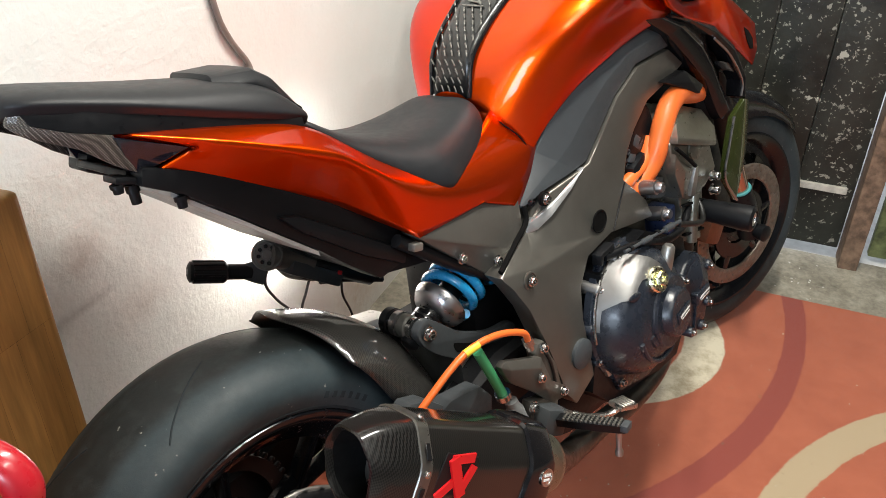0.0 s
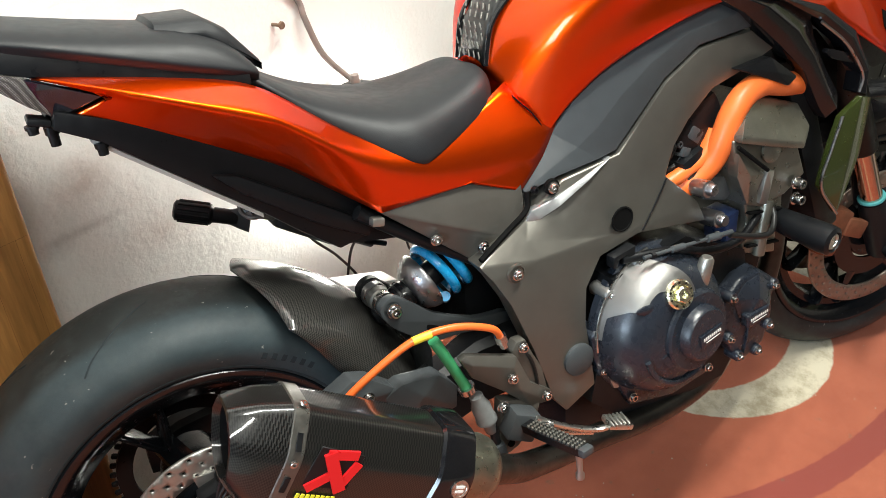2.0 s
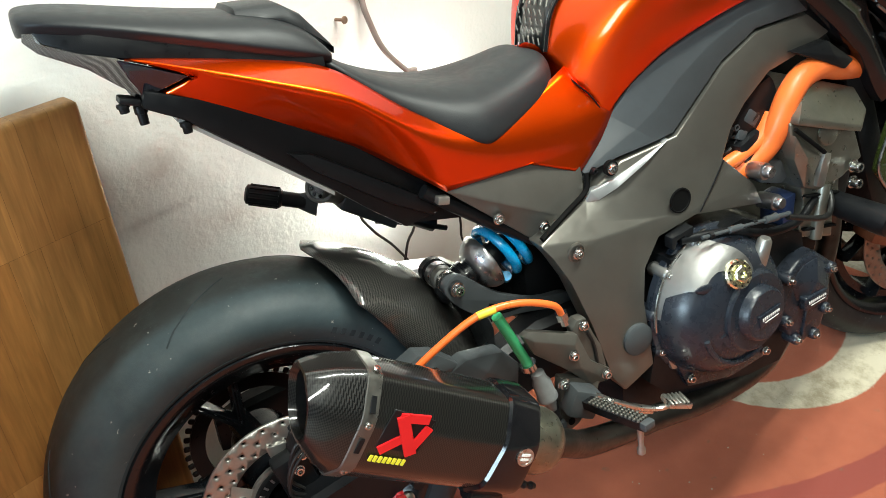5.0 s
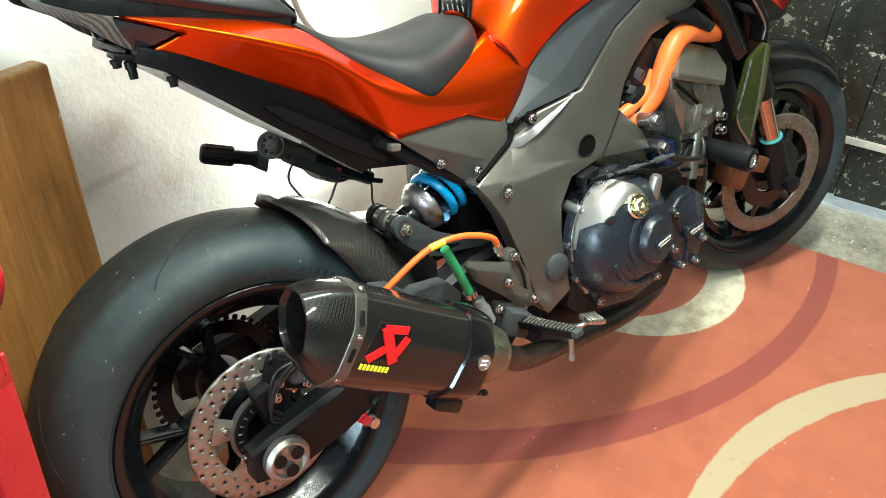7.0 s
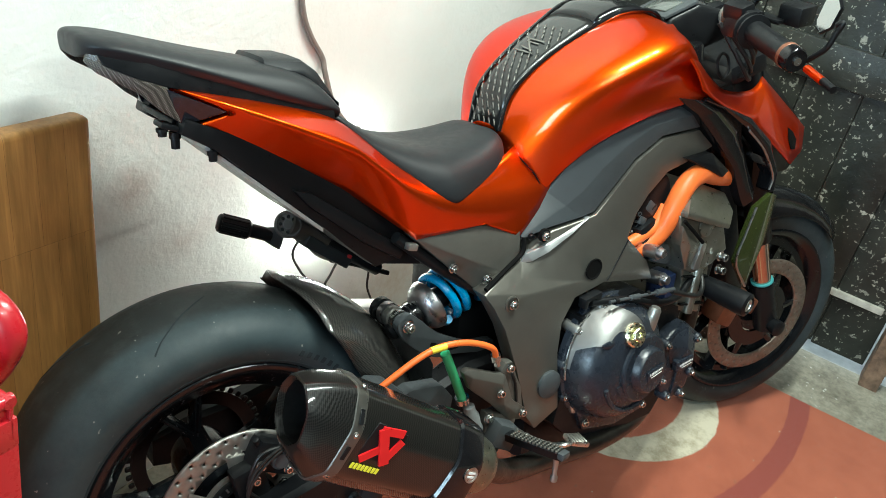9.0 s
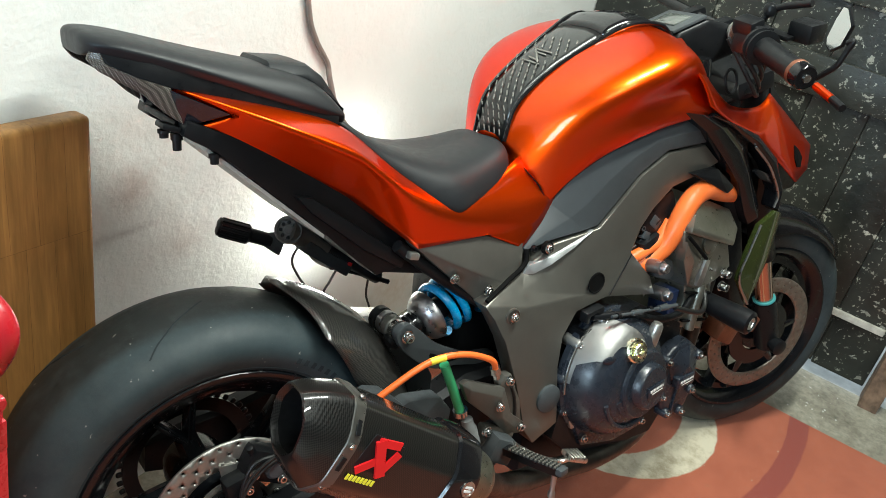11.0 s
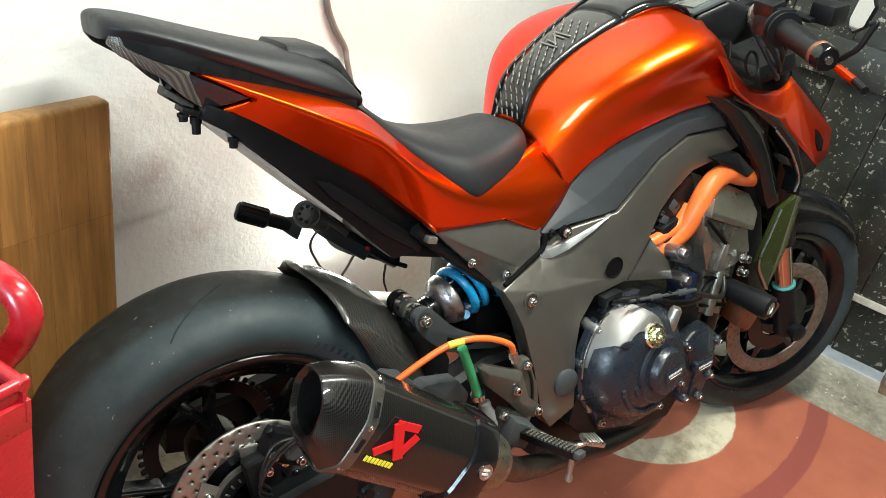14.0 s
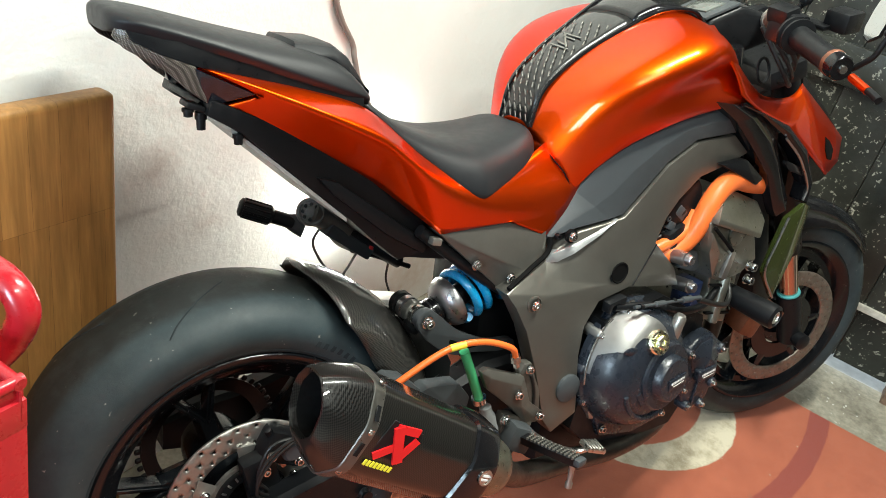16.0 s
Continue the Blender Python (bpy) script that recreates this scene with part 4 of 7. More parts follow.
FC = {"a1": (0.497, -0.129, 0.644), "a2": (0.548, -0.139, 0.684), "a3": (0.610, -0.147, 0.697), "a4": (0.642, -0.150, 0.704), "a5": (0.676, -0.153, 0.741), "a6": (0.723, -0.156, 0.794), "a7": (0.784, -0.158, 0.831), "a8": (0.882, -0.160, 0.842),
      "b8": (0.932, -0.160, 0.808), "b7": (0.878, -0.158, 0.786), "b6": (0.812, -0.158, 0.768), "b5": (0.764, -0.160, 0.730), "b4": (0.737, -0.162, 0.698), "b3": (0.720, -0.164, 0.655), "p": (0.783, -0.167, 0.600), "q": (0.803, -0.169, 0.562), "q2": (0.662, -0.174, 0.582),
      "c1": (0.587, -0.177, 0.567), "c2": (0.561, -0.179, 0.525), "c3": (0.556, -0.183, 0.470), "c4": (0.563, -0.188, 0.405), "c5": (0.568, -0.190, 0.362), "d5": (0.512, -0.192, 0.336), "d4": (0.490, -0.190, 0.365), "d3": (0.461, -0.184, 0.460), "d2": (0.432, -0.176, 0.538),
      "d1": (0.411, -0.166, 0.578), "d0": (0.396, -0.156, 0.600), "e0": (0.453, -0.137, 0.625), "r1": (0.482, -0.146, 0.612), "r2": (0.604, -0.171, 0.594), "r3": (0.489, -0.167, 0.588), "s1": (0.606, -0.1545, 0.640)}
spar = part("frame_cover", facets(FC, ["a7 a8 b8 b7", "a6 a7 b7 b6", "a5 a6 b6 b5", "a4 a5 b5 b4", "a3 a4 b4 b3 s1", "a1 a2 s1 r1", "a2 a3 s1", "r1 s1 r2", "s1 b3 p r2", "p q q2 r2", "e0 a1 r1", "d0 e0 r1 r3", "r1 r2 r3", "d0 r3 d1", "r2 q2 c1", "d1 r3 r2 c1 c2 d2", "d2 c2 c3 d3", "d3 c3 c4 d4", "d4 c4 c5 d5"], 0.035, 0.003, 2), M_GUN, bike,
            "satin gunmetal frame cover", 50)
part("seam", tube([(0.720, -0.1655, 0.652), (0.700, -0.1675, 0.622), (0.668, -0.1745, 0.585)], 0.0013, 6, 4), M_SATIN, spar)
part("dark_gap", tube([(0.402, -0.151, 0.607), (0.455, -0.139, 0.632), (0.492, -0.132, 0.652), (0.497, -0.127, 0.676)], 0.0042, 8, 5), M_PORT, spar, "dark gap beside the side cover")
part("bright_flash", facets({"a": (0.489, -0.133, 0.633), "b": (0.497, -0.136, 0.650), "c": (0.541, -0.143, 0.664), "d": (0.606, -0.1495, 0.693), "e": (0.628, -0.151, 0.703), "f": (0.586, -0.153, 0.678), "g": (0.537, -0.149, 0.650), "h": (0.508, -0.142, 0.636)}, ["a b h", "b c g h", "c d f g", "d e f"], 0.012, 0.0015), mat("silver_edge_paint", (0.42, 0.43, 0.43), 0.38, metal=0.7, var=0.08), spar, "bright silver edge")
part("side_cover", facets({"a": (0.271, -0.122, 0.706), "b": (0.283, -0.120, 0.724), "c": (0.360, -0.120, 0.720), "d": (0.494, -0.120, 0.688), "e": (0.494, -0.124, 0.645), "f": (0.455, -0.130, 0.622), "g": (0.336, -0.129, 0.677), "h": (0.423, -0.124, 0.598), "i": (0.408, -0.123, 0.594)}, ["a b g", "b c g", "c d f g", "d e f", "a g f i", "f h i"], 0.03, 0.0022), M_BRACKET, bike, "brown-grey triangular side cover", 25)
sub = part("subframe_rail", tube([(0.25, -0.105, 0.705), (0.34, -0.108, 0.640), (0.42, -0.112, 0.588)], 0.010, 10), M_SATIN, bike)
for p in ((0.349, -0.127, 0.646), (0.418, -0.132, 0.617)):
    bolt(sub, p, r=0.0068)
bolt(spar, (0.447, -0.171, 0.580), r=0.0068)
part("bolt_recess", lathe([(-0.006, 0.0115), (0.0005, 0.0115), (0.0005, 0.001)], (0, -1, 0), (0.529, -0.1445, 0.680), 24), M_PORT, spar)
bolt(spar, (0.529, -0.145, 0.680), r=0.0068)
bolt(spar, (0.506, -0.132, 0.679), r=0.0045, material=M_SATIN)
part("recess", lathe([(0.0, 0.0145), (0.0035, 0.0145), (0.0045, 0.0125), (0.003, 0.0115), (0.003, 0.002)], (0, -1, 0), (0.447, -0.166, 0.580), 28), M_GUN, spar)
part("port", lathe([(0, 0.0195), (0.0020, 0.0195), (0.0024, 0.0175), (0.0012, 0.0165), (0.0010, 0.001)], (0, -1, 0), (0.632, -0.1705, 0.612), 28), M_PORT, spar, "round dark port")
part("pivot_plug", lathe([(0, 0.026), (0.008, 0.026), (0.011, 0.022), (0.011, 0.001)], (0, -1, 0), (0.538, -0.183, 0.416), 32), M_DARK, spar, "charcoal pivot plug")

CASE = [(0.56, 0.33), (0.64, 0.26), (0.84, 0.27), (0.90, 0.36), (0.87, 0.50), (0.74, 0.56), (0.60, 0.53)]
part("crankcase", loft([[(x, y, z) for x, z in CASE] for y in (-0.19, 0.19)]), M_SATIN, bike, "black engine crankcase")
CC, CAX = Vector((0.684, -0.166, 0.434)), Vector((0.10, -1, 0.06)).normalized()
DOME = [(0.0, 0.124), (0.012, 0.124), (0.016, 0.119), (0.030, 0.116), (0.050, 0.110), (0.066, 0.101), (0.077, 0.088), (0.083, 0.070), (0.0865, 0.045), (0.0875, 0.001)]
clutch = part("clutch_cover", lathe(DOME, CAX, CC, 72), M_CASE, bike, "black clutch cover with a silver upper shell")


def dome_h(r):
    for (h0, r0), (h1, r1) in zip(DOME[2:], DOME[3:]):
        if r1 <= r <= r0:
            return h0 + (h1 - h0) * (r0 - r) / (r0 - r1)
    return DOME[2][0]


def dome_at(deg, r, up=0.0):
    rad = Vector((math.cos(radians(deg)), 0, math.sin(radians(deg))))
    rad = (rad - CAX * rad.dot(CAX)).normalized()
    return CC + CAX * (dome_h(r) + up) + rad * (r + up * 0.6)


# silver shell laid over the upper rear part of the dome, its inner edge stepped round the filler
EDGE = [(76, 0.060, 0.066), (84, 0.064, 0.084), (92, 0.066, 0.100), (106, 0.068, 0.1188), (114, 0.084, 0.1188), (122, 0.092, 0.1188), (132, 0.094, 0.1188), (144, 0.093, 0.1188), (149, 0.108, 0.1188), (158, 0.1165, 0.1188), (176, 0.1172, 0.1188)]     # degrees, inner and outer radius
rings = []
for k in range(41):
    a = 76 + 100 * k / 40
    for (a0, e0, o0), (a1, e1, o1) in zip(EDGE, EDGE[1:]):
        if a0 <= a <= a1:
            r0, r1 = e0 + (e1 - e0) * (a - a0) / (a1 - a0), o0 + (o1 - o0) * (a - a0) / (a1 - a0)
    top = [dome_at(a, r0 + (r1 - r0) * j / 8, 0.0022) for j in range(9)]
    rings.append(top + [dome_at(a, r1, -0.002), dome_at(a, r0, -0.002)])
part("silver_shell", loft(rings, closed=True), M_CASEMETAL, clutch, "silver shell", 40)
part("rim_strip", tube([dome_at(a, 0.1195, 0.004) for a in range(96, 190, 6)], 0.0028, 8, 3), M_CHROME, clutch, "bright rim edge")
FIL, FAX = dome_at(106, 0.070, 0.003), Vector((-0.16, -1, 0.40)).normalized()
fil = part("oil_filler_cap", lathe([(-0.004, 0.0225), (0.004, 0.0225), (0.007, 0.020), (0.007, 0.0155), (0.004, 0.0145), (0.004, 0.001)], FAX, FIL, 28), M_GOLD, clutch, "gold oil filler cap")
part("filler_hexagon", lathe([(0.002, 0.0135), (0.014, 0.0130), (0.0155, 0.011), (0.0155, 0.006), (0.010, 0.005), (0.010, 0.001)], FAX, FIL, 6, caps=False), M_GOLD, fil)
for k in range(10):
    a = 2 * math.pi * k / 10
    fq = FAX.to_track_quat("Z", "X").to_matrix()
    part("filler_notch", lathe([(0.0068, 0.0016), (0.0076, 0.0016), (0.0076, 0.0004)], FAX, FIL + fq @ Vector((math.cos(a), math.sin(a), 0)) * 0.018, 8), M_BRONZE, fil)
for deg, r_ in ((141, 0.104),):
    pc = dome_at(deg, r_ - 0.012, 0.0)
    bmh = bmesh.new()
    bmesh.ops.create_uvsphere(bmh, u_segments=20, v_segments=10, radius=1.0, matrix=Matrix.Translation(pc) @ Matrix.Rotation(radians(-deg + 150), 4, "Y") @ Matrix.Diagonal((0.022, 0.0035, 0.008, 1)))
    part("lug_hollow", bmh, M_CASE, clutch)
for a in (108, 141, 174, 207, 240, 275, 310, 345):
    rad = Vector((math.cos(radians(a)), 0, math.sin(radians(a))))
    p = Vector((0.684, -0.186, 0.434)) + rad * 0.116
    part("lug", lathe([(-0.03, 0.0115), (0.004, 0.0105), (0.007, 0.009), (0.008, 0.007), (0.008, 0.002)], (0, -1, 0), p, 18), M_CASEMETAL if 100 < a < 150 else M_CASE, clutch)
    bolt(clutch, p + Vector((0, -0.0078, 0)), r=0.0046, h=0.005)
part("cable_bracket", plate([(0.600, 0.566), (0.640, 0.575), (0.640, 0.558), (0.632, 0.553), (0.626, 0.564), (0.610, 0.560), (0.606, 0.546), (0.600, 0.548)], -0.192, 0.018, 0.002), M_SATIN, clutch, "dark clutch cable bracket")
part("cable_rod", lathe([(0, 0.003), (0.05, 0.003), (0.052, 0.0052), (0.075, 0.0052), (0.077, 0.003), (0.12, 0.003), (0.121, 0.006), (0.145, 0.006), (0.147, 0.004), (0.17, 0.004)], (1, -0.03, -0.03), (0.635, -0.215, 0.565), 14), M_DARK, clutch)
part("clutch_cable", tube([(0.80, -0.221, 0.556), (0.86, -0.225, 0.538), (0.90, -0.214, 0.532), (0.925, -0.195, 0.548), (0.932, -0.170, 0.570)], 0.005, 10), M_CABLE, clutch)
for a in (0, 1, 2, 3):
    part("rod_nut", lathe([(0, 0.0055), (0.007, 0.0055)], (1, -0.03, -0.03), (0.648 + 0.042 * a, -0.2155, 0.5645 - 0.001 * a), 6), M_CHROME if a % 2 else M_SATIN, clutch)
HC = CC + Vector((0.018, 0, -0.004))
part("hub_step", lathe([(0.070, 0.068), (0.0885, 0.0645), (0.0915, 0.061), (0.0915, 0.044)], CAX, HC, 48, caps=False), M_CASE, clutch, "raised crescent step")
hub_ = part("inner_hub", lathe([(0.080, 0.0455), (0.104, 0.0425), (0.1075, 0.039), (0.108, 0.001)], CAX, HC, 44), M_CASE, clutch, "raised round hub")
part("arc_rib", tube([dome_at(a, 0.082, 0.002) for a in range(196, 300, 8)], 0.0045, 8, 3), M_CASE, clutch)
part("wedge_rib", loft([[dome_at(a, 0.060 + 0.001 * k, 0.001 + 0.006 * k / 5), dome_at(a, 0.050, 0.002 + 0.006 * k / 5), dome_at(a, 0.050, -0.003), dome_at(a, 0.060, -0.003)] for k, a in enumerate((205, 222, 240, 258, 276, 292))]), M_CASE, clutch)


def print_rows(centre, normal, width, parent, tilt=8):
    """Two rows of small white bars where a line of print stands."""
    fr_ = Matrix.Translation(centre) @ Vector(normal).normalized().to_track_quat("-Y", "Z").to_matrix().to_4x4() @ Matrix.Rotation(radians(-tilt), 4, "Y")
    n_ = 9
    for k in range(n_):
        part("print_bar", box(width / n_ * 0.66, 0.0009, 0.0052 if k in (0, 1, 2) else 0.0042, fr_ @ Matrix.Translation((width * ((k + 0.5) / n_ - 0.5), 0, 0.002)), 0.0003, 1), M_WHITEP, parent)
    part("print_bar", box(width * 0.8, 0.0009, 0.0014, fr_ @ Matrix.Translation((0.001, 0, -0.0042)), 0.0003, 1), M_WHITEP, parent)


part("print_plate", box(0.050, 0.003, 0.020, Matrix.Translation(HC + CAX * 0.1085 + Vector((0.006, 0, -0.003))) @ CAX.to_track_quat("-Y", "Z").to_matrix().to_4x4() @ Matrix.Rotation(radians(-8), 4, "Y"), 0.003, 2), M_CASE, hub_)
print_rows(HC + CAX * 0.1103 + Vector((0.006, 0, -0.003)), CAX, 0.040, hub_)
part("alloy_tab", plate([(0.590, 0.392), (0.606, 0.372), (0.613, 0.340), (0.600, 0.342), (0.590, 0.366)], -0.196, 0.02, 0.003), M_CAST, clutch, "bare alloy tab")
pump = part("pulse_cover", plate([(0.806, 0.440), (0.838, 0.468), (0.876, 0.474), (0.914, 0.446), (0.918, 0.378), (0.904, 0.326), (0.862, 0.308), (0.832, 0.330), (0.806, 0.385)], -0.218, 0.08, 0.010, 3), M_CASE, bike, "black ignition cover")
part("pulse_facet", facets({"a": (0.822, -0.219, 0.432), "b": (0.846, -0.219, 0.458), "c": (0.876, -0.219, 0.464), "d": (0.905, -0.219, 0.440), "e": (0.908, -0.219, 0.400), "f": (0.838, -0.219, 0.395), "m": (0.868, -0.231, 0.430), "n": (0.850, -0.230, 0.405), "o": (0.895, -0.230, 0.405)}, ["a b m", "b c m", "c d m", "d e o m", "m o n", "f a m n", "e f n o"], 0.02, 0.002), M_CASE, pump, "faceted boss", 25)
part("pulse_ledge", box(0.052, 0.016, 0.024, pose(0.866, -0.226, 0.396, 0, -6, 3), 0.004, 3), M_CASE, pump)
for p in ((0.816, -0.218, 0.441), (0.817, -0.218, 0.366), (0.842, -0.218, 0.324), (0.910, -0.218, 0.436), (0.906, -0.218, 0.362), (0.884, -0.218, 0.320)):
    part("lug", lathe([(-0.02, 0.0105), (0.004, 0.0100), (0.006, 0.0085), (0.006, 0.002)], (0, -1, 0), p, 16), M_CASE, pump)
    bolt(pump, (p[0], p[1] - 0.005, p[2]), r=0.0046)
print_rows(Vector((0.866, -0.2352, 0.397)), (0.05, -1, 0.0), 0.042, pump, 7)
part("rib_line", box(0.004, 0.006, 0.06, pose(0.858, -0.219, 0.350, 0, 6, 0), 0.001, 1), M_CASE, pump)
part("case_foot", plate([(0.60, 0.36), (0.63, 0.30), (0.72, 0.285), (0.80, 0.30), (0.78, 0.34), (0.66, 0.345)], -0.20, 0.05, 0.006), M_CASE, bike, "black lower engine case")
for p in ((0.632, -0.202, 0.318), (0.792, -0.202, 0.312), (0.592, -0.19, 0.372)):
    bolt(bike, p, r=0.006)
# cylinders and head, leaning forward
HD = {"b": (0.858, -0.184, 0.732), "c": (0.908, -0.164, 0.738), "d": (1.000, -0.160, 0.708), "e": (1.000, -0.186, 0.678), "g": (0.830, -0.205, 0.700), "f2": (0.894, -0.209, 0.682), "f": (0.970, -0.205, 0.660), "g2": (0.829, -0.204, 0.690), "f3": (0.894, -0.208, 0.671), "f4": (0.969, -0.204, 0.650), "e2": (0.999, -0.186, 0.667)}
M_HEAD = mat("dull_engine_alloy", (0.23, 0.225, 0.19), 0.36, metal=0.85, var=0.12, grain=0.2, gscale=400)
head = part("cylinder_head", facets(HD, ["g f2 c b", "f2 f e d c", "g2 f3 f2 g", "f3 f4 f f2", "f4 e2 e f"], 0.36, 0.003, 2), M_HEAD, bike, "dull alloy cylinder head cover", 30)
part("head_body", plate([(0.826, 0.692), (0.894, 0.672), (0.972, 0.650), (0.994, 0.600), (0.952, 0.575), (0.900, 0.565), (0.862, 0.578), (0.838, 0.630)], -0.192, 0.34, 0.005, 3), M_HEAD, head)
part("head_boss", lathe([(0, 0.020), (0.004, 0.020), (0.006, 0.016), (0.006, 0.001)], (0, -1, 0.1), (0.905, -0.193, 0.660), 20), M_HEAD, head)
part("side_facet", facets({"a": (0.831, -0.199, 0.672), "b": (0.836, -0.195, 0.632), "c": (0.862, -0.195, 0.580), "d": (0.874, -0.195, 0.583), "e": (0.886, -0.203, 0.628), "m": (0.852, -0.206, 0.634)}, ["a b m", "b c m", "c d m", "d e m", "e a m"], 0.02, 0.0015), M_HEAD, head, "", 20)
part("front_facet", facets({"a": (0.890, -0.206, 0.632), "b": (0.913, -0.199, 0.626), "c": (0.906, -0.196, 0.570), "d": (0.886, -0.198, 0.577), "m": (0.902, -0.203, 0.604)}, ["a b m", "b c m", "c d m", "d a m"], 0.02, 0.0015), M_CAST, head, "bright machined facet", 20)
part("facet_groove", tube([(0.824, -0.203, 0.685), (0.855, -0.207, 0.660), (0.888, -0.206, 0.635)], 0.0035, 8, 4), M_PORT, head)
cyl = part("cylinder_block", plate([(0.866, 0.584), (0.952, 0.580), (0.955, 0.545), (0.945, 0.520), (0.948, 0.470), (0.866, 0.490), (0.876, 0.545)], -0.186, 0.34, 0.005, 3), M_HEAD, bike, "dull alloy cylinder block")
for z in (0.498, 0.556):
    part("fin", box(0.075, 0.012, 0.004, pose(0.910, -0.187, z, 0, 8, 0), 0.001), M_PORT, cyl)
part("block_rib", tube([(0.916, -0.187, 0.572), (0.908, -0.189, 0.530), (0.905, -0.187, 0.480)], 0.011, 12, 4), M_HEAD, cyl)
part("side_block", box(0.10, 0.30, 0.12, pose(0.975, 0.0, 0.545, 0, 10, 0), 0.01), M_SATIN, cyl)
for p in ((0.968, -0.196, 0.592), (0.972, -0.194, 0.563)):
    bolt(cyl, p, r=0.0085, h=0.016)
for nm, p in (("water_plug", (0.785, -0.186, 0.624)), ("gallery_plug", (0.816, -0.182, 0.564))):
    part(nm, lathe([(-0.03, 0.0135), (0.002, 0.0135), (0.003, 0.0100), (0.012, 0.0095), (0.014, 0.0080), (0.014, 0.001)], (0.05, -1, 0.1), p, 12), M_STEEL, cyl, "grey steel plug")
part("plug_housing", plate([(0.812, 0.632), (0.852, 0.622), (0.862, 0.594), (0.846, 0.582), (0.798, 0.596), (0.796, 0.616)], -0.166, 0.03, 0.005), M_DARK, cyl, "dark plug housing")
# added block; its dark blue stands in for daylight shading on the cylinder
part("wire_block", plate([(0.838, 0.560), (0.866, 0.566), (0.862, 0.500), (0.842, 0.490)], -0.178, 0.05, 0.004), mat("blue_shade_tint", (0.014, 0.026, 0.075), 0.35), cyl, "added block coloured like the blue shading there")
part("coolant_hose", tube([(0.700, -0.110, 0.570), (0.750, -0.132, 0.600), (0.779, -0.143, 0.619), (0.802, -0.151, 0.635), (0.819, -0.160, 0.658), (0.828, -0.168, 0.690), (0.841, -0.171, 0.725), (0.869, -0.169, 0.751), (0.915, -0.162, 0.757), (0.962, -0.157, 0.747), (1.030, -0.140, 0.733)], 0.0195, 20), M_HOSE, bike, "orange silicone coolant hose")
part("bypass_hose", tube([(0.700, -0.132, 0.612), (0.742, -0.147, 0.634), (0.774, -0.150, 0.647), (0.804, -0.153, 0.664), (0.826, -0.150, 0.700)], 0.0115, 14), M_HOSE, bike, "thin orange bypass hose")
part("duct_flap", facets({"a": (0.846, -0.172, 0.792), "b": (0.910, -0.176, 0.800), "c": (0.962, -0.184, 0.763), "d": (0.942, -0.186, 0.752), "e": (0.896, -0.182, 0.772), "m": (0.916, -0.186, 0.777)}, ["a b m", "b c m", "c d m", "d e m", "e a m"], 0.02, 0.002), M_SATIN, bike, "black plastic flap", 30)
part("throttle_body", join(box(0.10, 0.30, 0.07, pose(0.80, 0, 0.71, 0, -25, 0), 0.015), box(0.05, 0.30, 0.05, pose(0.79, -0.01, 0.65, 0, -25, 0), 0.012)), M_SATIN, bike)
for k, (dx, dz, r_) in enumerate(((0.0, 0.0, 0.007), (0.030, -0.010, 0.0045), (0.045, 0.022, 0.006))):
    part("loom", tube([(0.715 + dx * 0.4, -0.12, 0.640 + dz), (0.750 + dx, -0.138 - 0.004 * k, 0.676 + dz), (0.775 + dx, -0.130, 0.712 + dz * 0.5), (0.815 + dx * 0.5, -0.142, 0.735 + dz * 0.4)], r_, 8), M_CABLE, bike)
for px_, pz_ in ((0.762, 0.690), (0.795, 0.722), (0.770, 0.662)):
    bolt(bike, (px_, -0.142, pz_), r=0.0055, material=M_DARK)
part("sensor_plug", join(box(0.030, 0.026, 0.022, pose(0.790, -0.138, 0.700, 0, 35, 0), 0.004), box(0.018, 0.022, 0.016, pose(0.772, -0.140, 0.676, 0, 20, 0), 0.003)), M_DARK, bike, "dark sensor plug")
part("oil_line", tube([(0.62, -0.185, 0.555), (0.70, -0.20, 0.552), (0.78, -0.205, 0.53), (0.85, -0.20, 0.53), (0.90, -0.185, 0.55)], 0.007, 10), M_SATIN, bike)
part("clutch_arm", lathe([(0, 0.012), (0.02, 0.012), (0.045, 0.011), (0.05, 0.008)], (0.1, -0.15, 1), (0.738, -0.226, 0.492), 18), M_CAST, bike, "silver clutch actuator")
part("radiator", box(0.05, 0.31, 0.36, pose(1.055, 0, 0.62, 0, -22, 0), 0.006), M_SATIN, bike, "black radiator")
part("airbox", box(0.30, 0.13, 0.14, pose(0.64, 0, 0.73, 0, -12, 0), 0.03), M_SATIN, bike)
part("frame_core", box(0.30, 0.16, 0.20, pose(0.56, 0.0, 0.52, 0, 0, 0), 0.03), M_SATIN, bike)
part("belly", box(0.36, 0.24, 0.10, pose(0.74, 0, 0.25, 0, 0, 0), 0.03), M_SATIN, bike)
part("header_pipe", tube([(1.0, -0.09, 0.56), (1.06, -0.09, 0.44), (1.02, -0.085, 0.28), (0.88, -0.075, 0.215)], 0.02, 14), M_PIPE, bike)
stand = part("side_stand", tube([(0.50, 0.12, 0.27), (0.47, 0.22, 0.13), (0.45, 0.262, 0.060)], 0.012, 10), M_SATIN, bike, "black side stand")

# crash slider on the engine
sl = part("crash_slider", lathe([(0, 0.016), (0.01, 0.020), (0.10, 0.0245), (0.114, 0.0235), (0.118, 0.017), (0.112, 0.0145), (0.112, 0.001)], (0.12, -1, -0.10), (0.945, -0.170, 0.532), 36), M_SATIN, bike, "black nylon crash slider")
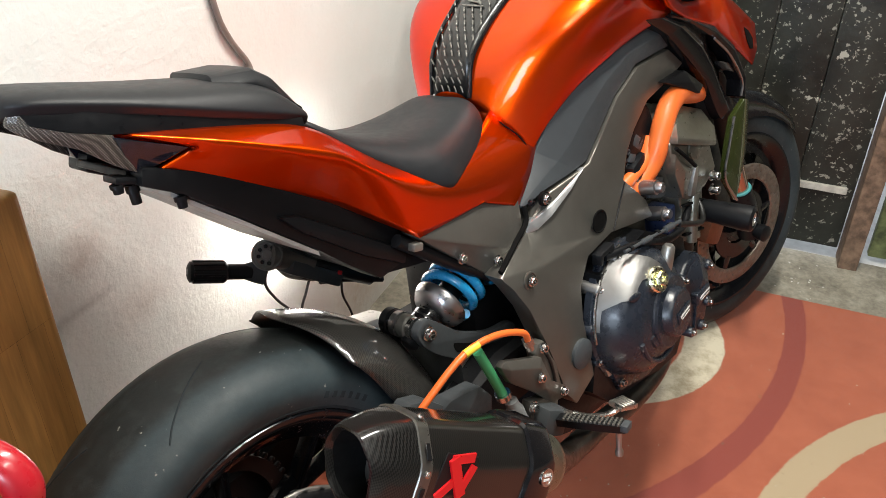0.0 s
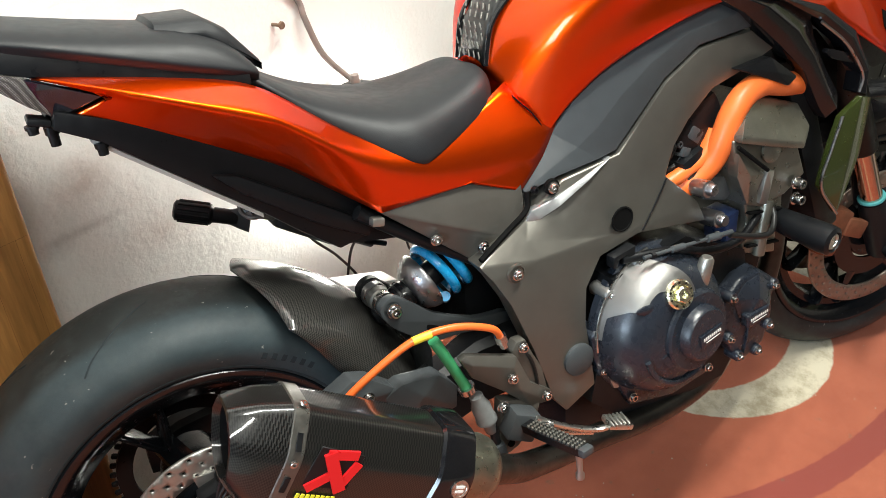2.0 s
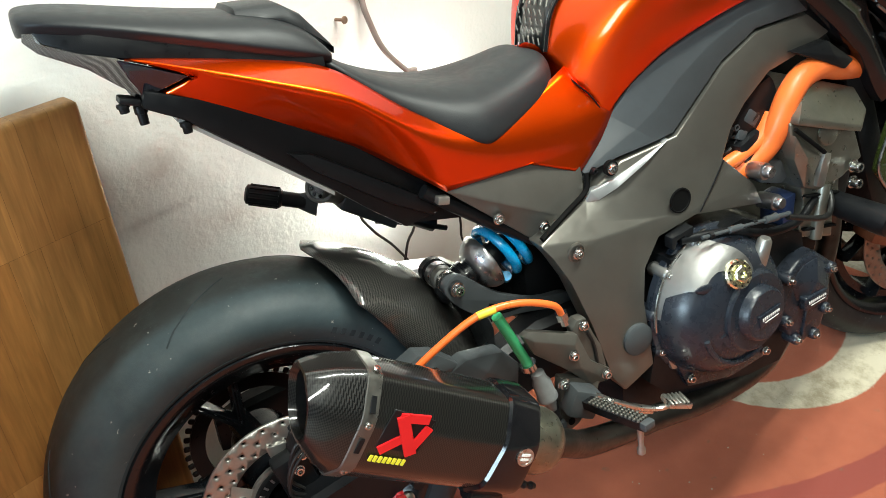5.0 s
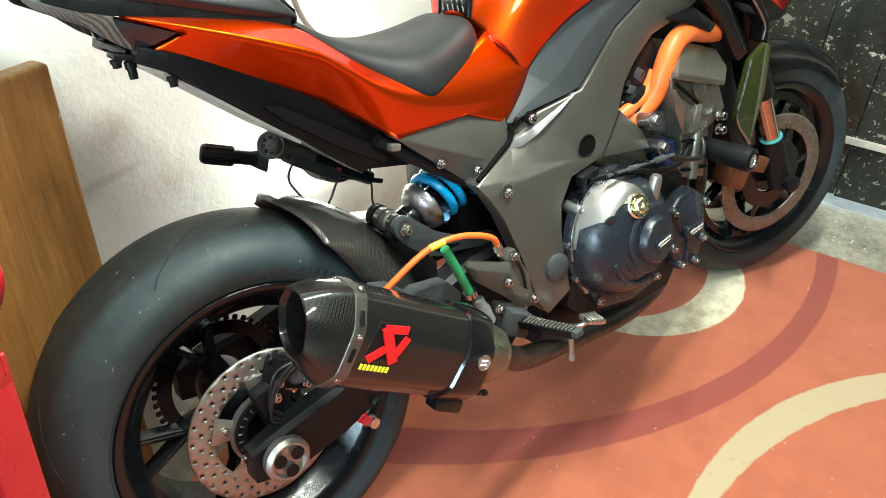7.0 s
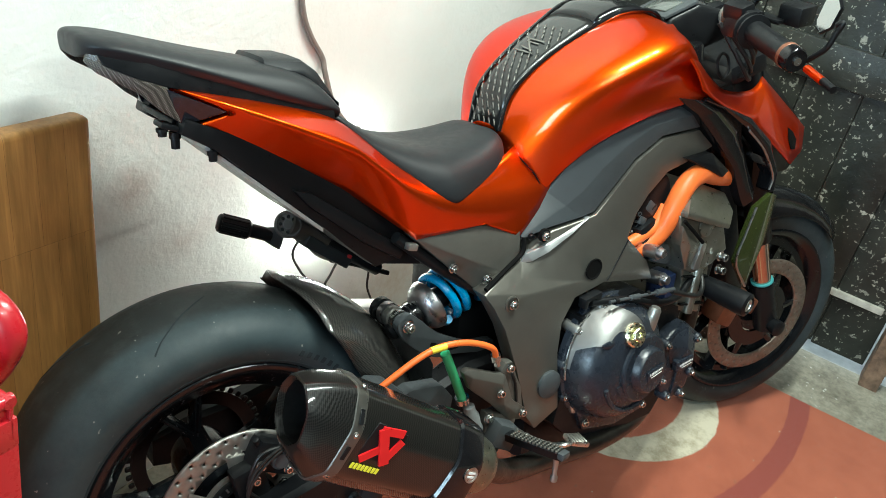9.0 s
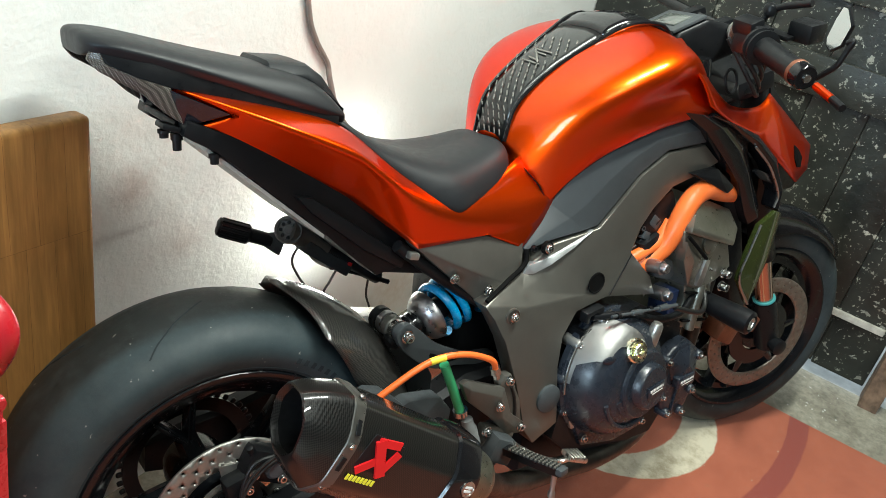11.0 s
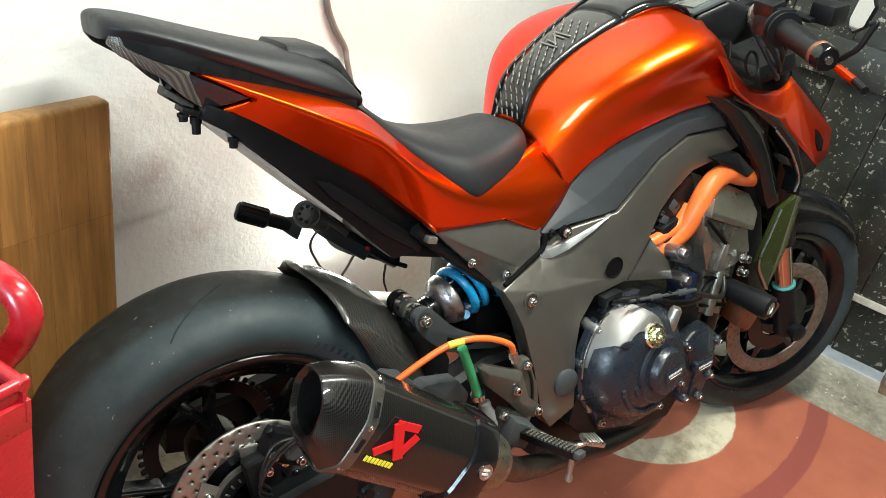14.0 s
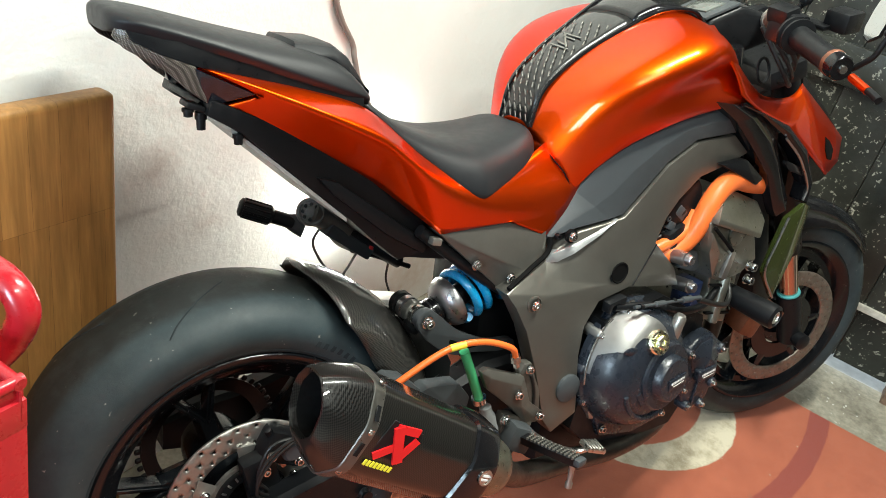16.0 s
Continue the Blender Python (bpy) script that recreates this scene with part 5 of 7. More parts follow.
part("slider_plug", lathe([(0.112, 0.0140), (0.116, 0.0128), (0.116, 0.0105), (0.114, 0.0098), (0.114, 0.001)], (0.12, -1, -0.10), (0.945, -0.170, 0.532), 24), M_ALU, sl)

# ---- shock, linkage, rear set ----
A0, A1 = Vector((0.302, -0.072, 0.540)), Vector((0.484, -0.066, 0.618))
AX = (A1 - A0).normalized()
shock = part("shock_absorber", lathe([(-0.035, 0.010), (-0.03, 0.016), (-0.005, 0.016), (0.0, 0.024), (0.018, 0.024), (0.02, 0.020), (0.03, 0.020), (0.17, 0.018)], AX, A0, 28), M_SATIN, bike, "rear shock absorber with a blue spring")
part("collar", lathe([(-0.004, 0.020), (0.0, 0.0245), (0.009, 0.0245), (0.011, 0.021), (0.013, 0.0245), (0.019, 0.0245), (0.020, 0.020)], AX, A0, 32), M_BLACK, shock, "black preload collar")
part("spring_cup", lathe([(0.026, 0.020), (0.028, 0.0270), (0.034, 0.0355), (0.042, 0.0410), (0.050, 0.0435), (0.053, 0.0440), (0.055, 0.0430), (0.055, 0.030)], AX, A0, 44), M_STEEL, shock, "polished spring cup")
q = AX.to_track_quat("Z", "X").to_matrix()
part("spring", tube([A0 + AX * (0.061 + (0.0205 * w if w < 1.9 else 0.039 + 0.034 * (w - 1.9))) + q @ Vector((math.cos(w * 6.2832 + 2.2), math.sin(w * 6.2832 + 2.2), 0)) * 0.0400 for w in (k / 18 for k in range(75))], 0.0076, 12, 2), M_BLUE, shock, "bright blue coil spring")
link_ = part("shock_linkage", plate(round_outline([(0.266, 0.552), (0.285, 0.568), (0.306, 0.557), (0.352, 0.520), (0.415, 0.491), (0.470, 0.484), (0.470, 0.462), (0.388, 0.474), (0.350, 0.476), (0.315, 0.494), (0.280, 0.524)]), -0.104, 0.014, 0.003), M_DARK, bike, "black shock linkage arm")
part("arm_slot", plate(round_outline([(0.335, 0.508), (0.365, 0.494), (0.395, 0.486), (0.365, 0.484), (0.340, 0.490)], 3), -0.1046, 0.003, 0.0), M_PORT, link_)
part("far_arm", plate(round_outline([(0.266, 0.552), (0.285, 0.568), (0.306, 0.557), (0.352, 0.520), (0.415, 0.491), (0.470, 0.484), (0.470, 0.462), (0.388, 0.474), (0.350, 0.476), (0.315, 0.494), (0.280, 0.524)]), -0.040, 0.014, 0.003), M_SATIN, link_)
for nm, y0_, prof_, m_ in (("rubber_seal", -0.020, [(0, 0.014), (0.002, 0.0205), (0.014, 0.0205), (0.016, 0.016)], M_SATIN), ("steel_ring", -0.040, [(0, 0.017), (0.001, 0.0195), (0.012, 0.0195), (0.013, 0.017)], M_STEEL), ("bearing_cup", -0.054, [(0, 0.015), (0.002, 0.0185), (0.016, 0.0185), (0.018, 0.016)], M_BRACKET), ("polished_ring", -0.074, [(0, 0.014), (0.001, 0.0175), (0.009, 0.0175), (0.010, 0.014)], M_CHROME), ("spacer", -0.086, [(0, 0.0135), (0.001, 0.0165), (0.014, 0.0165), (0.018, 0.013)], M_DARK)):
    part(nm, lathe(prof_, (0, -1, 0), (0.284, y0_, 0.549), 26), m_, link_)
part("clevis_nut", lathe([(-0.034, 0.009), (-0.032, 0.0135), (-0.016, 0.0135), (-0.014, 0.0105), (-0.008, 0.0105)], AX, A0, 6), M_STEEL, shock, "steel lock nut")
bolt(link_, (0.286, -0.104, 0.547), r=0.0085, h=0.010)
part("white_box", box(0.115, 0.05, 0.028, pose(0.315, 0.09, 0.494, 0, 14, 10), 0.006), M_WHITEP, bike, "white plastic box behind the hugger")
hl = part("heel_guard", facets({"a": (0.337, -0.191, 0.491), "b": (0.346, -0.193, 0.497), "c": (0.424, -0.196, 0.468), "d": (0.447, -0.195, 0.415), "e": (0.484, -0.192, 0.386), "f": (0.480, -0.191, 0.367), "g": (0.447, -0.193, 0.372), "h": (0.406, -0.196, 0.414), "i": (0.353, -0.193, 0.458), "j": (0.350, -0.199, 0.483), "k": (0.416, -0.202, 0.455), "l": (0.425, -0.201, 0.414)}, ["a b j", "b c k j", "c d l k", "d e f l", "f g l", "g h l", "l h k", "h i j k", "i a j"], 0.012, 0.0018), M_BRACKET, bike, "brown-grey faceted heel guard", 25)
for p in ((0.411, -0.203, 0.441), (0.473, -0.195, 0.383)):
    bolt(hl, p, r=0.0065)
hang = part("footrest_hanger", plate([(0.422, 0.470), (0.431, 0.484), (0.446, 0.484), (0.460, 0.452), (0.472, 0.430), (0.484, 0.380), (0.470, 0.372), (0.452, 0.405), (0.430, 0.440)], -0.187, 0.02, 0.004), M_BRACKET, bike, "brown-grey footrest hanger")
part("slot", tube([(0.446, -0.1885, 0.462), (0.456, -0.1885, 0.440), (0.462, -0.1885, 0.412), (0.462, -0.1885, 0.396)], 0.0028, 8, 4), M_CABLE, hang)
bolt(hang, (0.440, -0.188, 0.474), r=0.0065)
bolt(bike, (0.398, -0.194, 0.393), r=0.0075, h=0.008)
lowb = part("lower_bracket", plate([(0.396, 0.402), (0.466, 0.381), (0.458, 0.352), (0.440, 0.330), (0.424, 0.312), (0.405, 0.304), (0.393, 0.320), (0.392, 0.350)], -0.193, 0.02, 0.004), M_BRACKET, bike, "dark footrest bracket")
part("bracket_hole", lathe([(0, 0.006), (0.0012, 0.006), (0.0012, 0.001)], (0, -1, 0), (0.410, -0.193, 0.322), 16), M_PORT, lowb)
part("peg_mount", box(0.046, 0.036, 0.044, pose(0.418, -0.206, 0.364, 0, 24, -8), 0.006), M_DARK, lowb, "cast footrest mount")
part("mount_pin", lathe([(0, 0.005), (0.030, 0.005), (0.031, 0.008), (0.036, 0.008)], (0.9, -0.25, -0.3), (0.420, -0.226, 0.372), 12), M_CHROME, lowb)
part("pushrod", tube([(0.384, -0.186, 0.362), (0.386, -0.190, 0.335), (0.392, -0.196, 0.312)], 0.007, 12, 4), M_SATIN, bike, "brake pushrod")
part("clevis", box(0.020, 0.016, 0.030, pose(0.388, -0.194, 0.318, 0, -12, 0), 0.003), M_DARK, bike)
part("switch_rod", lathe([(0, 0.008), (0.028, 0.008), (0.030, 0.0105), (0.042, 0.0105), (0.043, 0.006), (0.058, 0.006)], (0.86, -0.20, -0.42), (0.374, -0.206, 0.306), 14), M_CABLE, bike)
part("switch_nut", lathe([(0.030, 0.0115), (0.040, 0.0115)], (0.86, -0.20, -0.42), (0.374, -0.206, 0.306), 6), M_CHROME, bike)
tq = part("torque_plate", facets({"a": (0.155, -0.148, 0.470), "b": (0.196, -0.150, 0.492), "c": (0.222, -0.154, 0.486), "d": (0.262, -0.150, 0.452), "e": (0.242, -0.146, 0.430), "f": (0.180, -0.146, 0.432), "g": (0.212, -0.158, 0.462)}, ["a b g", "b c g", "c d g", "d e g", "e f g", "f a g"], 0.03, 0.002), M_DARK, bike, "black swingarm guard", 25)
part("pivot_guard", facets({"a": (0.238, -0.152, 0.448), "b": (0.262, -0.160, 0.466), "c": (0.318, -0.164, 0.462), "d": (0.346, -0.160, 0.430), "e": (0.345, -0.156, 0.392), "f": (0.255, -0.152, 0.388), "g": (0.290, -0.168, 0.440)}, ["a b g", "b c g", "c d g", "d e g", "e f g", "f a g"], 0.03, 0.003), M_DARK, tq, "", 25)
bolt(tq, (0.212, -0.157, 0.463), r=0.007)
# cleated footpeg with its feeler
PG0, PG1 = Vector((0.414, -0.228, 0.376)), Vector((0.438, -0.332, 0.388))
gd = (PG1 - PG0).normalized()
gs = gd.cross(Vector((0, 0, 1))).normalized()
peg = part("footpeg", bevel(loft([[PG0 + gd * d + gs * w + Vector((0, 0, 0.004)), PG0 + gd * d - gs * w + Vector((0, 0, 0.004)), PG0 + gd * d - gs * w * 0.7 + Vector((0, 0, -0.010)), PG0 + gd * d + gs * w * 0.7 + Vector((0, 0, -0.010))] for d, w in ((0.0, 0.0100), (0.03, 0.0110), (0.09, 0.0110), (0.108, 0.0090))]), 0.002), M_SATIN, bike, "cleated black footpeg")
for k in range(13):
    for sd in (-1.5, -0.5, 0.5, 1.5):
        c = PG0 + gd * (0.012 + 0.0072 * k) + gs * (sd * 0.0052) + Vector((0, 0, 0.005))
        part("cleat", box(0.0042, 0.0042, 0.005, Matrix.Translation(c) @ Matrix.Rotation(radians(38), 4, "Z"), 0.0008, 1), M_BRACKET, peg)
part("peg_tip", box(0.020, 0.012, 0.012, Matrix.Translation(PG1 + Vector((0, 0, -0.001))) @ Matrix.Rotation(radians(10), 4, "Z"), 0.003), M_DARK, peg)
part("feeler", lathe([(0, 0.0060), (0.01, 0.0048), (0.040, 0.0040), (0.044, 0.0062), (0.052, 0.0060), (0.054, 0.003)], (0.12, 0.10, -1), PG1 + Vector((-0.004, 0.010, -0.006)), 14), M_CAST, peg)
ped = part("brake_pedal", tube([(0.432, -0.222, 0.376), (0.465, -0.224, 0.352), (0.510, -0.228, 0.326), (0.540, -0.236, 0.318), (0.556, -0.244, 0.324)], 0.0085, 12, flat=0.6), M_ALU, bike, "cast alloy brake pedal")
part("pedal_web", tube([(0.440, -0.220, 0.366), (0.480, -0.222, 0.330), (0.530, -0.230, 0.312)], 0.005, 10, 5, flat=0.8), M_ALU, ped)
part("pedal_pad", box(0.040, 0.030, 0.010, pose(0.564, -0.246, 0.326, 0, 16, -12), 0.003), M_ALU, ped)
for k in range(5):
    part("pad_rib", box(0.004, 0.030, 0.003, pose(0.549 + 0.0075 * k, -0.246, 0.3355 - 0.002 * k, 0, 16, -12), 0.001, 1), M_CAST, ped)
# brake hoses
hose = part("brake_hose", tube([(0.405, -0.19, 0.500), (0.385, -0.197, 0.528), (0.330, -0.192, 0.547), (0.27, -0.186, 0.543), (0.20, -0.178, 0.505), (0.15, -0.165, 0.462), (0.10, -0.15, 0.43)], 0.0052, 12), M_BRAID, bike, "orange braided brake hose")
part("sleeve", tube([(0.298, -0.1895, 0.5475), (0.285, -0.188, 0.546), (0.272, -0.1865, 0.544)], 0.0060, 12), M_YELLOW, hose, "yellow sleeve")
part("union", lathe([(0, 0.009), (0.012, 0.009), (0.013, 0.006), (0.022, 0.006)], (0.3, 0, -1), (0.402, -0.19, 0.508), 6), M_CHROME, hose)
part("reservoir_hose", tube([(0.305, -0.180, 0.530), (0.325, -0.178, 0.490), (0.352, -0.177, 0.432)], 0.0078, 14), M_GREEN, bike, "green reservoir hose")
mc = part("master_cylinder", lathe([(0, 0.010), (0.012, 0.011), (0.020, 0.0145), (0.042, 0.0145), (0.044, 0.016), (0.049, 0.016), (0.051, 0.010), (0.070, 0.009), (0.075, 0.005)], (0.30, -0.05, -1), (0.362, -0.182, 0.420), 20), M_CABLEGREY, bike, "grey master cylinder")
part("clamp", lathe([(0, 0.0125), (0.010, 0.0125)], (0.3, 0, -1), (0.350, -0.177, 0.438), 18), M_CHROME, mc)

# ---- seat, tail ----
def half_loft(secs, prof):
    """Sections (x, ...) turned into mirrored rings by prof."""
    rings = []
    for s in secs:
        hp_ = prof(*s[1:])
        rings.append([(s[0] + dx, y, z) for dx, y, z in hp_] + [(s[0] + dx, -y, z) for dx, y, z in hp_[-2:0:-1]])
    return loft(rings)


def seat_prof(zc, hw, ze):
    return [(0, 0, zc - 0.06), (0, -hw * 0.96, ze - 0.012), (0, -hw, ze), (0, -hw * 0.93, ze + (zc - ze) * 0.5), (0, -hw * 0.72, ze + (zc - ze) * 0.88), (0, -hw * 0.35, zc), (0, 0, zc - 0.003)]


seat = part("rider_seat", half_loft([(0.146, 0.902, 0.066, 0.892), (0.156, 0.899, 0.080, 0.890), (0.182, 0.882, 0.090, 0.868), (0.215, 0.863, 0.098, 0.838), (0.25, 0.848, 0.109, 0.812), (0.30, 0.833, 0.130, 0.774), (0.336, 0.828, 0.138, 0.759), (0.352, 0.827, 0.135, 0.759), (0.39, 0.829, 0.120, 0.772), (0.43, 0.836, 0.105, 0.783),
                                      (0.46, 0.845, 0.093, 0.793), (0.478, 0.847, 0.081, 0.804), (0.488, 0.840, 0.062, 0.816), (0.492, 0.830, 0.040, 0.818)], seat_prof), M_SEAT, bike, "black vinyl rider seat", 60)
subdiv(seat, 2)


def pil_prof(zt, hw, zb):
    return [(0, 0, zb), (0, -hw * 0.9, zb), (0, -hw, zb + 0.008), (0, -hw * 1.0, zb + (zt - zb) * 0.45), (0, -hw * 0.97, zt - 0.012), (0, -hw * 0.90, zt - 0.003), (0, -hw * 0.78, zt), (0, 0, zt + 0.001)]


def ridge_prof(zt, hw, zr):
    """A cushion with a crisp ridge at zr along its flank."""
    return [(0, 0, zr - 0.016), (0, -hw * 0.90, zr - 0.016), (0, -hw * 0.955, zr - 0.006), (0, -hw, zr - 0.001), (0, -hw * 0.99, zr + 0.003), (0, -hw * 0.88, zr + (zt - zr) * 0.60), (0, -hw * 0.62, zt - 0.002), (0, 0, zt)]


pil = part("pillion_seat", half_loft([(-0.176, 0.991, 0.036, 0.983), (-0.172, 0.998, 0.058, 0.984), (-0.158, 0.999, 0.072, 0.985), (-0.124, 0.996, 0.081, 0.979), (-0.057, 0.982, 0.088, 0.963), (0.017, 0.968, 0.091, 0.941), (0.098, 0.957, 0.092, 0.918), (0.135, 0.940, 0.089, 0.907), (0.158, 0.915, 0.084, 0.900), (0.168, 0.900, 0.078, 0.893)], ridge_prof), M_SEAT, bike, "black vinyl pillion seat", 60)
subdiv(pil, 2)
part("pillion_hump", half_loft([(0.052, 0.955, 0.040, 0.94), (0.062, 0.966, 0.050, 0.945), (0.115, 0.964, 0.056, 0.935), (0.140, 0.948, 0.056, 0.915), (0.175, 0.906, 0.052, 0.895)], pil_prof), M_SEAT, pil)

for s in (-1, 1):
    V = {"A": (-0.076, 0.087, 0.937), "T1": (0.0, 0.084, 0.924), "T2": (0.09, 0.088, 0.906), "T3": (0.160, 0.088, 0.889), "P": (0.226, 0.104, 0.826), "O": (0.338, 0.132, 0.755), "N": (0.507, 0.070, 0.822),
         "C1": (0.012, 0.120, 0.911), "C2": (0.082, 0.137, 0.885), "C3": (0.158, 0.143, 0.855), "C4": (0.235, 0.145, 0.797), "C5": (0.345, 0.138, 0.738), "M": (0.566, 0.110, 0.757), "L": (0.532, 0.116, 0.712),
         "E": (-0.045, 0.084, 0.890), "Q": (-0.006, 0.108, 0.907), "F": (0.016, 0.082, 0.856), "G": (0.092, 0.085, 0.822), "H": (0.178, 0.089, 0.776), "I": (0.276, 0.124, 0.703), "J": (0.336, 0.127, 0.708), "PK": (0.409, 0.124, 0.710), "K": (0.492, 0.121, 0.677)}
    V = {k: (x, s * y, z) for k, (x, y, z) in V.items()}
    F = ["A C1 T1", "T1 C1 C2 T2", "T2 C2 C3 T3", "T3 C3 C4 P", "P C4 C5 O", "O C5 M N", "A Q C1", "Q E F C1", "C1 F G C2", "C2 G H C3", "C3 H I C4", "C4 I J C5", "C5 J PK L", "PK K L", "C5 L M"]
    if s > 0:
        F = [" ".join(f.split()[::-1]) for f in F]
    bm = cage(V, F, crease=["A C1", "C1 C2", "C2 C3 .95", "C3 C4 .8", "C3 H .75", "C4 C5 .3", "A T1", "T1 T2", "T2 T3", "T3 P .8", "P O .7", "O N", "N M", "M L", "L K", "K PK", "PK J", "J I", "I H", "H G", "G F", "F E", "E Q", "Q A"], sharp="A Q E N M K PK I")
    tp = part("tail_panel", bm, M_ORANGE, bike, "pearl orange tail panel", 180)
    subdiv(tp, 3)
    solid(tp, 0.004)
    # black under-panel and light below the orange one
    up_ = part("tail_underpanel", plate([(-0.064, 0.900), (0.012, 0.872), (0.097, 0.834), (0.185, 0.784), (0.285, 0.716), (0.278, 0.665), (0.228, 0.654), (0.177, 0.694), (0.124, 0.740), (0.032, 0.812), (-0.026, 0.857), (-0.070, 0.880)], s * 0.090, -s * 0.05, 0.004), M_SATIN, bike, "black plastic tail under-panel")
    part("strake", plate([(0.08, 0.795), (0.11, 0.788), (0.20, 0.730), (0.272, 0.683), (0.268, 0.662), (0.20, 0.700), (0.11, 0.765)], s * 0.100, -s * 0.02, 0.006), M_SATIN, up_, "raised black strake")
    def flank(verts, faces, depth, b):
        bm = facets({k: (x, -y, z) for k, (x, y, z) in verts.items()}, faces, depth, b, 2)
        if s > 0:
            bm.transform(Matrix.Scale(-1, 4, (0, 1, 0)))
        return bm
    part("tail_skirt", flank({"a": (-0.163, 0.064, 0.984), "b": (-0.152, 0.068, 0.963), "c": (-0.122, 0.080, 0.950), "d": (-0.082, 0.084, 0.938), "e": (0.0, 0.086, 0.920), "f": (0.09, 0.087, 0.901), "g": (0.150, 0.087, 0.887), "h": (0.150, 0.084, 0.900), "i": (0.10, 0.084, 0.914), "j": (0.0, 0.083, 0.944), "k": (-0.10, 0.078, 0.971), "l": (-0.130, 0.072, 0.979)}, ["a b l", "b c k l", "c d k", "d e j k", "e f i j", "f g h i"], 0.02, 0.0025), M_SATIN, bike, "black tail skirt")
    part("side_lens", flank({"a": (-0.167, 0.058, 0.980), "b": (-0.160, 0.0645, 0.980), "c": (-0.152, 0.0675, 0.963), "d": (-0.122, 0.0795, 0.950), "e": (-0.082, 0.0835, 0.938), "f": (-0.066, 0.083, 0.893), "g": (-0.086, 0.079, 0.906), "h": (-0.100, 0.077, 0.918), "i": (-0.114, 0.075, 0.930), "j": (-0.158, 0.062, 0.953), "k": (-0.170, 0.056, 0.966)}, ["a b c j k", "c d i j", "d e f g h i"], 0.006, 0.0015), M_GRID, bike, "smoked grid-patterned tail light lens")
    part("clear_lens", flank({"a": (-0.084, 0.0855, 0.936), "b": (-0.015, 0.1060, 0.909), "c": (-0.052, 0.0825, 0.893), "d": (-0.068, 0.0815, 0.893)}, ["a b c d"], 0.02, 0.0015), M_GLASS, bike, "clear dark side lens")
part("tail_end", half_loft([(-0.174, 0.988, 0.034, 0.974), (-0.166, 0.986, 0.050, 0.966), (-0.14, 0.978, 0.056, 0.960), (-0.09, 0.950, 0.062, 0.930)], pil_prof), M_SATIN, bike, "black tail tip", 60)
subdiv(bpy.data.objects["tail_end"], 2)
under = part("undertray", half_loft([(-0.010, 0.872, 0.070, 0.852), (0.02, 0.856, 0.080, 0.826), (0.12, 0.80, 0.085, 0.752), (0.22, 0.74, 0.09, 0.662), (0.33, 0.70, 0.08, 0.640)], lambda a, b, c: [(0, 0, c), (0, -b, c), (0, -b, a), (0, 0, a)]), M_SATIN, bike, "black undertray")
part("tail_plate", loft([[(x_, y_, z_), (x_, -y_, z_), (x_, -y_, z_ - 0.006), (x_, y_, z_ - 0.006)] for x_, y_, z_ in ((-0.035, 0.078, 0.862), (0.03, 0.086, 0.812), (0.135, 0.088, 0.730))]), mat("pale_tail_metal", (0.46, 0.45, 0.42), 0.45, metal=0.3), under, "pale metal plate under the tail")
tailt = part("plate_bracket", join(box(0.050, 0.12, 0.009, pose(-0.050, -0.005, 0.880, 0, 26, 0), 0.003), box(0.024, 0.030, 0.008, pose(-0.080, -0.066, 0.888, 0, 16, 0), 0.003)), M_SATIN, bike, "black number plate bracket")
for p, h_ in (((-0.088, -0.073, 0.886), 0.010), ((-0.070, -0.067, 0.880), 0.022), ((-0.026, -0.080, 0.855), 0.014)):
    part("stud", lathe([(0, 0.0075), (h_ * 0.4, 0.0075), (h_ * 0.42, 0.0058), (h_, 0.0055)], (0.05, 0, -1), p, 16), M_CAST if h_ == 0.012 else M_SATIN, tailt)
part("grey_tab", box(0.017, 0.014, 0.011, pose(0.270, -0.120, 0.692, 0, 10, 0), 0.002), M_CAST, bike)

# folded pillion footrest on the far side
G0, G1 = Vector((0.066, 0.135, 0.681)), Vector((0.142, 0.105, 0.658))
axis = (G1 - G0).normalized()
rest = part("pillion_footrest", lathe([(0, 0.010), (0.003, 0.0150), (0.052, 0.0155), (0.054, 0.0135), (0.056, 0.0115), (0.090, 0.0115), (0.092, 0.009)], axis, G0, 26), M_SATIN, bike, "folded black pillion footrest")
q = axis.to_track_quat("Z", "X").to_matrix()
for k in range(12):
    a = 2 * math.pi * k / 12
    c = G0 + q @ Vector((math.cos(a), math.sin(a), 0)) * 0.0150
    part("rib", tube([c + axis * 0.007, c + axis * 0.050], 0.0021, 6, 2), M_SATIN, rest)
part("end_dot", lathe([(0, 0.004), (0.0006, 0.004), (0.0006, 0.0025), (0.0002, 0.002)], -axis, G0, 14, caps=False), M_STEEL, rest)
PV, PC = Vector((-0.50, -0.78, 0.32)).normalized(), Vector((0.167, 0.084, 0.679))
arm_ = part("pivot_arm", lathe([(-0.014, 0.022), (0.0, 0.0235), (0.004, 0.022), (0.004, 0.018), (0.001, 0.017), (0.001, 0.008), (0.004, 0.007), (0.004, 0.001)], PV, PC, 32), M_BRACKET, bike, "round charcoal footrest pivot")
q2 = PV.to_track_quat("Z", "X").to_matrix()
for k in range(8):
    a = 2 * math.pi * k / 8
    part("pivot_hole", lathe([(0, 0.0030), (0.0022, 0.0030), (0.0022, 0.001)], PV, PC + q2 @ Vector((math.cos(a), math.sin(a), 0)) * 0.0125, 10), M_BLACK, arm_)
